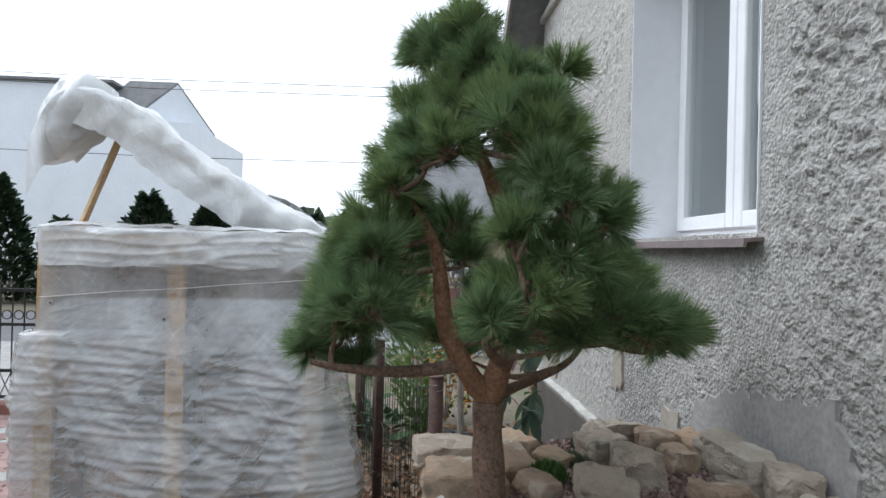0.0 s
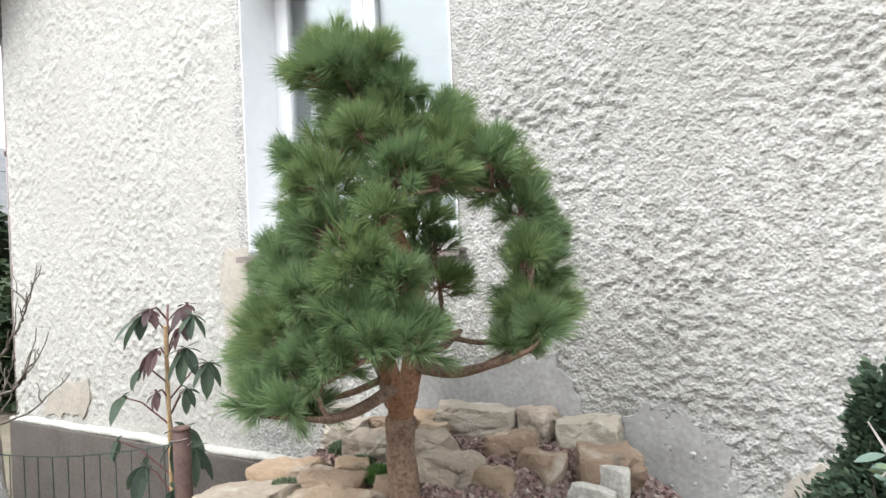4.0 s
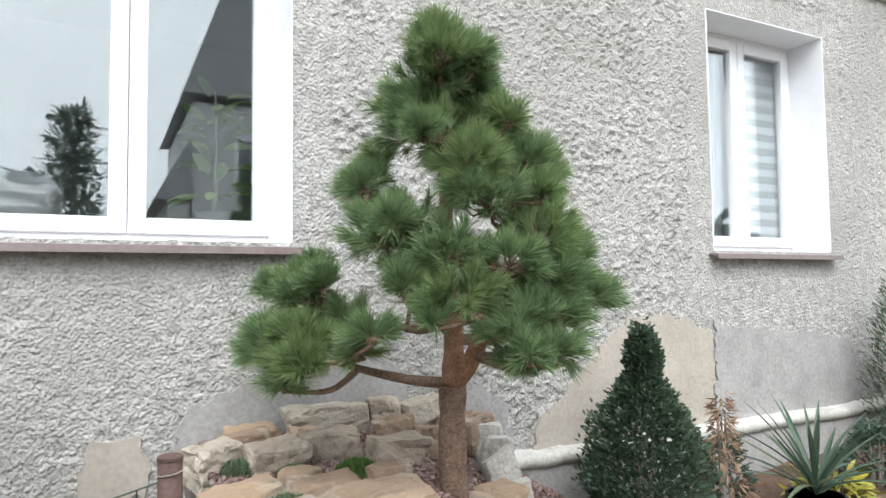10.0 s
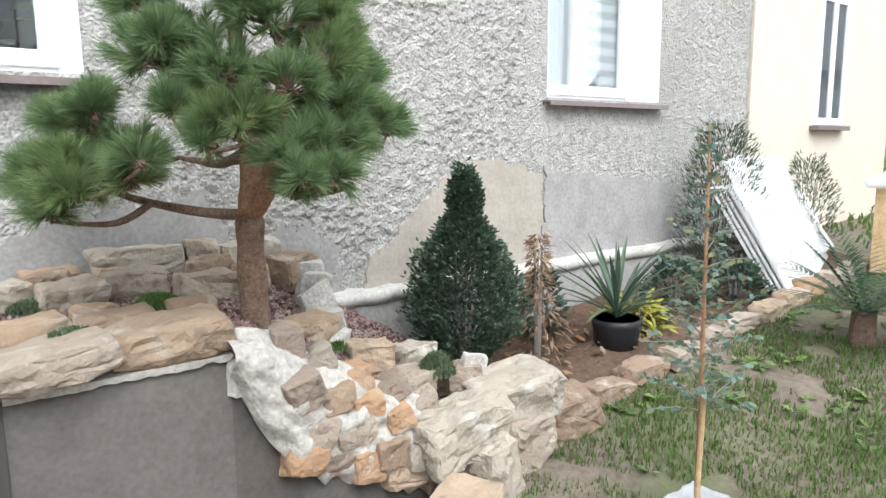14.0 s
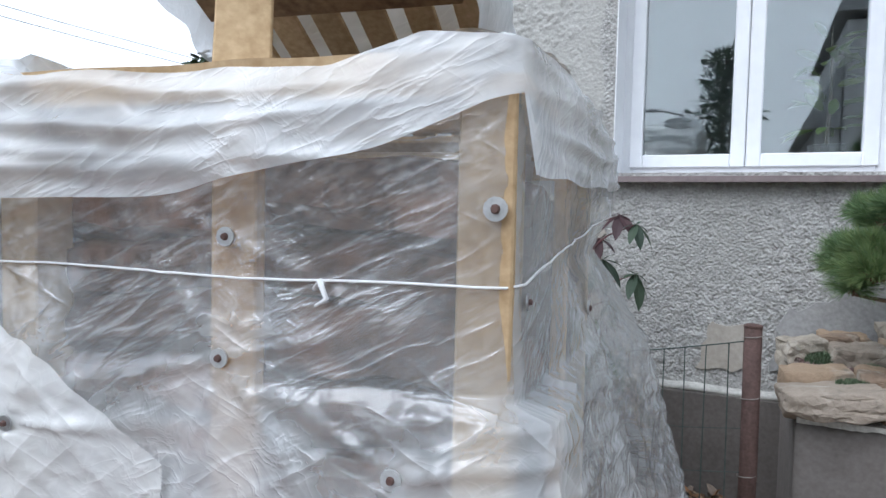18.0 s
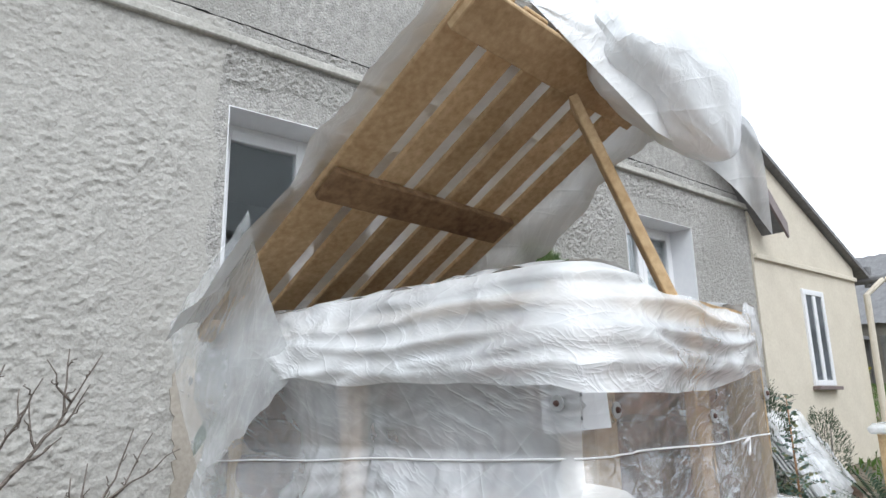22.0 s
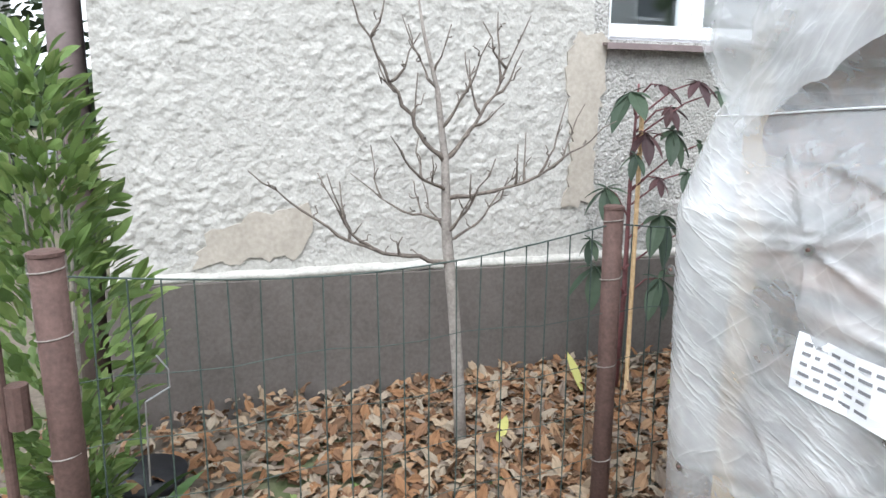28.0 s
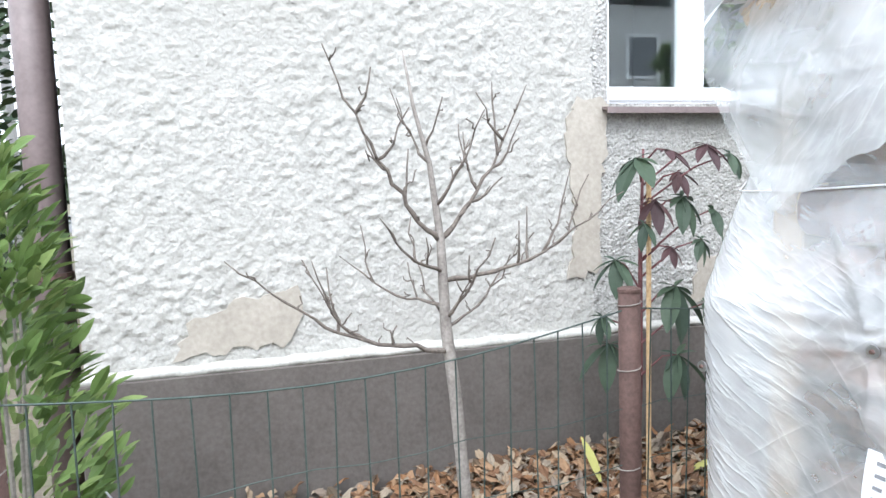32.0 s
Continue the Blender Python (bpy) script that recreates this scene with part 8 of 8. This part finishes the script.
quad_glass([(0.15, -0.60, 1.40), (0.95, -0.70, 0.90), (0.95, 0.70, 0.90), (0.15, 0.60, 1.40)], car)
quad_glass([(-1.75, -0.70, 0.92), (-1.25, -0.60, 1.36), (-1.25, 0.60, 1.36), (-1.75, 0.70, 0.92)], car)
for s in (-1, 1):
    quad_glass([(-1.2, s * 0.61, 1.34), (-0.45, s * 0.61, 1.37), (-0.45, s * 0.70, 0.93), (-1.55, s * 0.70, 0.93)], car)
    quad_glass([(-0.4, s * 0.61, 1.37), (0.12, s * 0.61, 1.38), (0.85, s * 0.70, 0.93), (-0.4, s * 0.70, 0.93)], car)
    part("headlight", box(1.72, s * 0.50 - 0.13, 0.52, 1.93, s * 0.50 + 0.13, 0.65, 0.03), M_LAMP, car)
    part("mirror", box(0.62, s * 0.84 - 0.09, 0.9, 0.74, s * 0.84 + 0.09, 1.03, 0.03), M_CARP, car)
    for x in (-1.2, 1.2):
        wh = part("wheel", tube([(x, s * 0.62, 0.29), (x, s * 0.80, 0.29)], 0.29, 22), M_TYRE, car, "black tyre")
        part("rim", tube([(x, s * 0.795, 0.29), (x, s * 0.812, 0.29)], [0.2, 0.17], 16), M_STEEL, wh)
part("bumper", box(1.82, -0.62, 0.3, 2.0, 0.62, 0.44, 0.04), M_CARP, car)
part("grille", box(1.93, -0.3, 0.5, 1.975, 0.3, 0.58, 0.01), M_TYRE, car)
part("number_plate", box(1.995, -0.26, 0.34, 2.006, 0.26, 0.44, 0.003), M_WHITE, car)

# ---- wrapped wooden box and stacked panes on the lawn ----
wb = tagged(empty("wrapped_box", pose(4.95, -1.35, terrain(4.95, 0), 0, 0, 12)), "pale wooden box under a white film cover", "box")
for x in (-0.3, 0.3):
    for y in (-0.25, 0.25):
        part("post", box(x - 0.05, y - 0.05, 0, x + 0.05, y + 0.05, 0.62, 0.004), M_WOOD, wb)
part("panel", box(-0.27, -0.255, 0.03, 0.27, 0.255, 0.60, 0.003), M_FILMW, wb, "milky film side")
bm = box(-0.42, -0.36, 0.62, 0.42, 0.36, 0.70, 0.02)
bmesh.ops.subdivide_edges(bm, edges=bm.edges[:], cuts=4, use_grid_fill=True)
for v in bm.verts:
    v.co += Vector((noise.noise(v.co * 6), noise.noise(v.co * 7 + Vector((3, 0, 0))), noise.noise(v.co * 8))) * 0.018
part("cover", bm, M_FILMW, wb, "white film cover", True)
panes = tagged(empty("stacked_panes", pose(4.2, -0.9, terrain(4.2, 0), 0, 0, 10)), "leaning stack of old panes under crumpled film", "pile")
for k in range(4):
    bm = box(-0.6, -0.01, 0, 0.6, 0.01, 0.8, 0.003)
    bm.transform(Matrix.Translation((0, 0.04 * k, 0)) @ Matrix.Rotation(radians(-32), 4, 'X'))
    part("pane", bm, M_LAMP, panes)
bm = bmesh.new()
bmesh.ops.create_grid(bm, x_segments=30, y_segments=24, size=0.5)
for v in bm.verts:
    x, y = v.co.x, v.co.y
    v.co = Vector((x * 1.35, 0.46 * (y + 0.5) + 0.02, 0.72 * (y + 0.5) + 0.16 + 0.05 * noise.noise(Vector((x * 7, y * 7, 0))) + 0.03 * noise.noise(Vector((x * 18, y * 18, 0)))))
part("film", bm, M_FILMW, panes, "crumpled silvery film", True)

# ---- cycad on the lawn ----
cyc = tagged(empty("cycad"), "dark green cycad palm on the lawn", "plant")
cx, cy = 3.15, -1.62
cz = terrain(cx, cy)
M_CYC = palette("cycad_fronds", [(0.025, 0.06, 0.03), (0.035, 0.075, 0.035), (0.045, 0.085, 0.04)], 0.45, 8, 0)
part("trunk", tube([(cx, cy, cz - 0.02), (cx, cy, cz + 0.16)], [0.07, 0.06], 12), M_BARK, cyc)
rng = random.Random(121)
for k in range(34):
    a, el = k * 2.4, rng.uniform(0.3, 1.25)
    fr, sz = [], []
    P = [Vector((cx, cy, cz + 0.15))]
    d = Vector((math.cos(a) * math.cos(el), math.sin(a) * math.cos(el), math.sin(el)))
    for i in range(16):
        P.append(P[-1] + d * 0.030)
        d = (d + Vector((0, 0, -0.035))).normalized()
        s = d.cross(Vector((0, 0, 1))).normalized()
        for q in (-1, 1):
            fr.append(aim(P[-1], d * 0.7 + s * q, 0.0))
            sz.append(1.0 - 0.5 * abs(i - 8) / 8)
    part("frond", scatter_leaves(leaf_blade(0.11, 0.017, 0.1), fr, sz), M_CYC, cyc)

# ---- neighbours beyond the gate ----
M_OCHRE = mat("ochre_render", (0.34, 0.285, 0.19), (0.44, 0.37, 0.26), 2, 0.9, 0.2, 10)
M_WHITEW = mat("white_house_render", (0.66, 0.69, 0.73), (0.74, 0.77, 0.80), 1, 0.9, 0.1, 10)
M_BROWNF = mat("brown_fence_boards", (0.17, 0.075, 0.06), (0.27, 0.13, 0.10), 4, 0.8, 0.3)
ochre = tagged(empty("ochre_house"), "low ochre house with a tall grey roof", "house")
ox = -18.0
part("wall", box(ox - 7, -1.5, -0.2, ox, 12, 2.5), M_OCHRE, ochre)
bm = bmesh.new()
for y in (-1.9, 12.4):
    for x, z in ((ox + 0.45, 2.28), (ox - 3.5, 5.55), (ox - 7.5, 2.28)):
        bm.verts.new((x, y, z))
bm.verts.ensure_lookup_table()
for f in ((0, 1, 4, 3), (1, 2, 5, 4), (0, 2, 1), (3, 4, 5), (0, 3, 5, 2)):
    bm.faces.new([bm.verts[i] for i in f])
bmesh.ops.recalc_face_normals(bm, faces=bm.faces)
roof = part("roof", bm, M_ROOF, ochre, "steep grey sheet roof")
part("chimney", box(ox - 3.9, 2.0, 5.2, ox - 3.2, 2.7, 6.05, 0.02), M_BARNM, roof)
part("eaves_board", box(ox + 0.44, -1.9, 2.2, ox + 0.49, 12.4, 2.32), M_SILL, roof)
for y0, z0, y1, z1 in ((3.0, 0.95, 4.0, 2.0), (0.2, 0.95, 1.2, 2.0), (1.9, 1.65, 2.25, 2.15), (6.0, 0.95, 7.0, 2.0)):
    w = empty("window")
    w.parent = ochre
    part("frame", box(ox, y0, z0, ox + 0.05, y1, z1, 0.005), M_WHITE, w)
    half = (y1 - y0) / 2
    for a, b in ((y0 + 0.09, y0 + half - 0.05), (y0 + half + 0.05, y1 - 0.09)):
        part("pane", box(ox + 0.045, a, z0 + 0.09, ox + 0.056, b, z1 - 0.09), M_CGLASS, w)
rail = tagged(empty("board_fence"), "reddish brown board fence before the ochre house", "fence")
for k in range(34):
    y = -1.5 + 0.26 * k
    part("board", box(ox + 2.0, y, 0.1, ox + 2.03, y + 0.24, 0.72, 0.004), M_BROWNF, rail)
part("top_rail", box(ox + 1.98, -1.6, 0.78, ox + 2.06, 7.4, 0.86, 0.005), M_SILL, rail)
picket = tagged(empty("white_picket_fence"), "low white picket fence across the road", "fence")
for k in range(40):
    y = -2.2 + 0.16 * k
    part("picket", box(-9.0, y, 0.0, -8.97, y + 0.1, 0.62, 0.004), M_WHITEW, picket)
part("rail", box(-9.04, -2.3, 0.12, -9.0, 4.3, 0.18), M_WHITEW, picket)
part("rail", box(-9.04, -2.3, 0.45, -9.0, 4.3, 0.51), M_WHITEW, picket)

wh = tagged(empty("white_house"), "tall white house with a grey roof and dormer", "house")
part("wall", box(-40, -34, -0.2, -30, -11.3, 7.5), M_WHITEW, wh)
part("upper_wall", box(-40, -34, 7.504, -30.02, -17.0, 9.2), M_WHITEW, wh)
part("roof_edge", box(-40.2, -34, 9.204, -29.8, -14.9, 9.36, 0.02), M_ROOF, wh)
A2, A1, P2, P1, C1, C2 = (-30.05, -15.8, 7.9), (-30.05, -13.7, 7.9), (-31.2, -14.7, 9.55), (-31.2, -12.4, 9.55), (-34, -11.35, 7.5), (-36, -15.0, 7.5)
part("gable", ([A1, C1, P1, (-36, -13.0, 7.5)], [(0, 1, 2), (1, 3, 2), (3, 0, 2)]), M_WHITEW, wh)
bm = bmesh.new()
up = Vector((0, 0, 0.12))
for quad in ((A2, A1, P1, P2), (P2, P1, C1, C2)):
    lo = [bm.verts.new(Vector(p)) for p in quad]
    hi = [bm.verts.new(Vector(p) + up) for p in quad]
    bm.faces.new(lo[::-1])
    bm.faces.new(hi)
    for k in range(4):
        bm.faces.new((lo[k], lo[(k + 1) % 4], hi[(k + 1) % 4], hi[k]))
bmesh.ops.recalc_face_normals(bm, faces=bm.faces)
part("dormer_roof", bm, M_ROOF, wh)
dark_house = tagged(empty("dark_roof_house"), "house with a dark slate roof behind the hedge", "house")
part("wall", box(-26, 19, -0.2, -15, 26, 3.0), M_OCHRE, dark_house)
bm = bmesh.new()
for x in (-26.4, -14.6):
    for y, z in ((18.5, 2.9), (22.5, 6.4), (26.5, 2.9)):
        bm.verts.new((x, y, z))
bm.verts.ensure_lookup_table()
for f in ((0, 1, 2), (3, 5, 4), (0, 3, 4, 1), (1, 4, 5, 2), (0, 2, 5, 3)):
    bm.faces.new([bm.verts[i] for i in f])
bmesh.ops.recalc_face_normals(bm, faces=bm.faces)
part("roof", bm, mat("dark_slate", (0.06, 0.065, 0.075), (0.10, 0.105, 0.115), 4, 0.7, 0.2), dark_house)
part("chimney", box(-20.4, 22.0, 5.8, -19.6, 22.8, 7.3, 0.02), M_ROOF, dark_house)

# thujas, hedge and far trees
M_THUJA = palette("thuja_sprays", [(0.022, 0.045, 0.022), (0.032, 0.06, 0.028), (0.04, 0.07, 0.03)], 0.7, 6, 0)
SPRAY = leaf_blade(0.24, 0.11, 0.2)
for i, (x, y, h, r) in enumerate(((-17.5, -12.6, 3.4, 0.8), (-17.5, -10.9, 2.2, 0.5), (-16.0, -7.9, 2.9, 1.0), (-16.2, -6.4, 2.6, 1.0), (-16.0, -5.0, 2.9, 0.95), (-16.2, -3.7, 2.5, 0.95), (-17.6, -14.6, 3.1, 0.8))):
    shrub("thuja", (x, y, 0.0), h, [(0, r), (0.3, r * 1.0), (0.7, r * 0.6), (1, 0.05)], 2600, SPRAY, M_THUJA, "dark green conical thuja along the street", 130 + i, 3, 0.9, cat="tree", group="thujas along the street")
M_TREE = palette("dull_tree_leaves", [(0.035, 0.06, 0.03), (0.05, 0.08, 0.035), (0.07, 0.10, 0.045)], 0.7, 6, 0)
for i, (x, y, h, r) in enumerate(((-10.5, 6.5, 4.4, 1.5), (-9.0, 3.4, 2.0, 0.9), (-8.4, 4.6, 2.2, 1.0), (-12, 9.5, 4.0, 1.6), (-7.4, 2.2, 1.5, 0.7), (-11.2, 3.0, 3.0, 1.0), (-7.6, 7.2, 8.5, 2.2), (-9.4, 9.6, 9.5, 2.4))):
    shrub("garden_tree", (x, y, 0.0), h, [(0, r * 0.5), (0.3, r), (0.7, r * 0.85), (1, r * 0.2)], 2600, leaf_blade(0.22, 0.11, 0.2), M_TREE, "bushy dull green garden tree behind the house", 150 + i, 5, 0.4, cat="tree", group="garden trees")
shrub("round_shrub", (27.3, 0.2, 1.9), 1.9, [(0, 0.6), (0.4, 1.0), (0.8, 0.8), (1, 0.3)], 1500, SPRAY, M_TREE, "round dark shrub before the barn", 170, 4, 0.4)
shrub("yellow_shrub", (21.5, 5.6, 1.5), 1.5, [(0, 0.4), (0.4, 0.8), (0.8, 0.6), (1, 0.2)], 900, SPRAY, M_YEL, "yellowing shrub beside the shed", 171, 4, 0.5)
# horizon woods
rng = random.Random(180)
fr, sz = [], []
for _ in range(5200):
    a = rng.uniform(0, 6.283)
    d = rng.uniform(85, 115)
    base = 1.9 if math.cos(a) > 0 else 0.0
    h = 4.5 + 3 * noise.noise(Vector((math.cos(a) * 9, math.sin(a) * 9, 0)))
    fr.append(aim((d * math.cos(a), d * math.sin(a), base + rng.uniform(-2, h)), (rng.gauss(0, 1), rng.gauss(0, 1), rng.gauss(0.3, 0.5)), rng.uniform(0, 6)))
    sz.append(rng.uniform(0.8, 1.5))
tagged(data_ob("far_woods", *scatter_leaves(leaf_blade(5.0, 3.2, 0.2), fr, sz), M_TREE), "distant line of dull green woods", "woods", kind="stuff")

# street: iron fence with brick piers, road, pole and wires
M_IRON = mat("black_iron", (0.02, 0.02, 0.02), (0.04, 0.038, 0.036), 20, 0.5, 0.1, metal=0.4)
iron = tagged(empty("iron_gate"), "black iron driveway gate with ring ornaments", "gate")
gx = -4.9
y0, y1 = -7.6, -3.75
for z in (0.14, 0.40, 0.86, 1.20):
    part("rail", box(gx - 0.015, y0, z, gx + 0.015, y1, z + 0.03), M_IRON, iron)
k = 0
y = y0
while y < y1:
    part("bar", tube([(gx, y, 0.12), (gx, y, 1.28)], 0.008, 6), M_IRON, iron)
    y += 0.115
for k in range(33):
    yy = y0 + 0.06 + 0.115 * k
    part("ring", tube([(gx, yy + 0.045 * math.cos(a), 0.97 + 0.045 * math.sin(a)) for a in np.linspace(0, 6.283, 11)], 0.006, 5), M_IRON, iron)
    part("mesh_bar", tube([(gx, yy - 0.055, 0.15), (gx, yy + 0.055, 0.40)], 0.005, 5), M_IRON, iron)
    part("mesh_bar", tube([(gx, yy + 0.055, 0.15), (gx, yy - 0.055, 0.40)], 0.005, 5), M_IRON, iron)
pier = tagged(empty("brick_pier"), "brown brick gate pier with a flat cap", "pier")
part("shaft", box(gx - 0.18, y0 - 0.42, 0, gx + 0.18, y0 - 0.06, 1.35, 0.01), M_BROWNF, pier)
part("cap", box(gx - 0.22, y0 - 0.46, 1.352, gx + 0.22, y0 - 0.02, 1.42, 0.015), M_CEMENT, pier)
part("base_wall", box(gx - 0.1, y0 - 0.05, -0.05, gx + 0.1, y1, 0.1, 0.01), M_BROWNF, iron, "low brown base")
M_ROAD = mat("asphalt", (0.10, 0.10, 0.105), (0.16, 0.16, 0.165), 3, 0.9, 0.3, 20)
tagged(mesh_ob("road", box(-14.5, -60, -0.03, -9.6, 60, 0.01), M_ROAD), "grey asphalt street beyond the gate", "road", kind="structure")
tagged(mesh_ob("pavement_street", box(-9.55, -60, -0.03, -5.2, -2.6, 0.03), M_PATCH_GREY), "pale concrete pavement beyond the gate", "pavement", kind="structure")
pole = tagged(empty("utility_pole"), "grey concrete utility pole in the street", "pole")
part("shaft", tube([(-8.3, 13.6, 0), (-8.3, 13.6, 8.6)], [0.13, 0.08], 10), M_PATCH_GREY, pole)
part("crossarm", box(-9.0, 13.57, 8.1, -7.6, 13.63, 8.18), M_STEEL, pole)
lines = tagged(empty("overhead_wires"), "thin dark overhead wires across the street", "wires")
for dy, z in ((0, 7.4), (0.5, 7.1), (1.0, 4.9)):
    part("wire", tube([(-20, -30 + dy, z), (-20, -10 + dy, z - 0.35), (-20, 10 + dy, z - 0.3), (-20, 40 + dy, z + 0.2)], 0.012, 5), M_IRON, lines)

# ---- gardens and houses across the path, mirrored in the window panes ----
M_SLATE = mat("grey_house_roof", (0.26, 0.26, 0.265), (0.36, 0.36, 0.365), 3, 0.8, 0.3, 6)
M_GREYW = mat("grey_house_render", (0.50, 0.50, 0.50), (0.60, 0.595, 0.585), 2, 0.9, 0.2, 10)


M_PINEF = leafy(palette("far_pine_needles", [(0.12, 0.16, 0.11), (0.15, 0.19, 0.13), (0.10, 0.14, 0.10)], 0.7, 6, 0), 0.3)


def prism(pts, y0, y1):
    """A solid from an outline in x and z, drawn out along y."""
    bm = bmesh.new()
    a = [bm.verts.new((x, y0, z)) for x, z in pts]
    b = [bm.verts.new((x, y1, z)) for x, z in pts]
    bm.faces.new(a)
    bm.faces.new(b[::-1])
    for k in range(len(pts)):
        bm.faces.new((a[k], b[k], b[(k + 1) % len(pts)], a[(k + 1) % len(pts)]))
    bmesh.ops.recalc_face_normals(bm, faces=bm.faces)
    return bm


tall = tagged(empty("tall_grey_house"), "tall grey house with a steep roof and a low side roof", "house")
part("wall", prism([(1.0, -0.2), (13.0, -0.2), (13.0, 6.3), (1.0, 6.3)], -21, -14.0), M_GREYW, tall)
part("roof", prism([(0.75, 6.45), (13.3, 6.45), (12.0, 9.4), (1.75, 9.4)], -21.3, -13.7), M_SLATE, tall)
part("side_roof", prism([(0.15, 3.8), (0.2, 3.95), (0.96, 5.4), (0.96, 3.8)], -21, -13.9), M_SLATE, tall)
part("side_wall", prism([(0.45, -0.2), (0.96, -0.2), (0.96, 3.79), (0.45, 3.79)], -20.8, -14.1), M_GREYW, tall)
for z in (1.2, 4.2):
    for x in (2.0, 4.4, 7.2, 10.0):
        w = empty("window")
        w.parent = tall
        part("frame", box(x, -13.99, z, x + 1.1, -13.94, z + 1.3, 0.01), M_WHITE, w)
        part("pane", box(x + 0.1, -13.95, z + 0.1, x + 1.0, -13.93, z + 1.2), M_CGLASS, w)
low = tagged(empty("low_house"), "low house with a wide grey roof across the path", "house")
part("wall", prism([(-13.5, -0.2), (-3.4, -0.2), (-3.4, 2.6), (-13.5, 2.6)], -26, -18.5), M_GREYW, low)
part("roof", prism([(-14.0, 2.62), (-3.0, 2.62), (-5.4, 4.6), (-11.6, 4.6)], -26.4, -18.1), M_ROOF, low)


def tall_pine(x, y, height, spread, low, seed, label):
    """A pine with a straight trunk and tiers of uneven needle clumps."""
    rng = random.Random(seed)
    root = tagged(empty("tall_pine"), label, "tree", "pines across the path")
    part("trunk", tube([(x, y, -0.1), (x + 0.06, y, height * 0.5), (x - 0.04, y, height * 0.97)], [0.16, 0.11, 0.02], 10), M_BARK, root, smooth=True)
    fr, sz = [], []
    tier = 0
    z = low
    while z < height:
        r = spread * (1 - (z - low) / (height - low)) ** 0.8 + 0.18
        for k in range(4):
            a = tier * 1.1 + k * 1.571 + rng.uniform(-0.3, 0.3)
            q = r * rng.uniform(0.6, 1.05)
            tip = Vector((x + q * math.cos(a), y + q * math.sin(a), z + 0.12 * q + rng.uniform(-0.1, 0.1)))
            part("branch", tube([(x, y, z - 0.1), tip], [0.03, 0.01], 5), M_BARK, root)
            for m in range(3):
                c = Vector((x, y, z)).lerp(tip, 1 - 0.33 * m)
                for _ in range(26):
                    d = Vector((rng.gauss(0, 1), rng.gauss(0, 1), rng.gauss(0.2, 0.7)))
                    fr.append(aim(c + d * 0.13, d, rng.uniform(0, 6)))
                    sz.append(rng.uniform(0.7, 1.3))
        tier += 1
        z += rng.uniform(0.4, 0.55)
    part("foliage", scatter_leaves(leaf_blade(0.2, 0.05, 0.1), fr, sz), M_PINEF, root)
    return root


tall_pine(-6.35, -14.0, 7.5, 1.35, 3.0, 311, "tall open pine with tiered clumps across the path")
tall_pine(-1.6, -14.2, 5.6, 0.75, 2.6, 312, "slim conifer beside the tall grey house")
lamp = tagged(empty("street_lamp"), "thin grey street lamp with a curved arm", "lamp")
part("pole", tube([(-2.7, -16.5, -0.1), (-2.7, -16.5, 4.4), (-2.78, -16.5, 4.62), (-3.4, -16.5, 4.78)], [0.05, 0.04, 0.035, 0.03], 8), M_STEEL, lamp, smooth=True)
part("lamp_head", box(-3.85, -16.56, 4.74, -3.38, -16.44, 4.83, 0.02), M_STEEL, lamp)
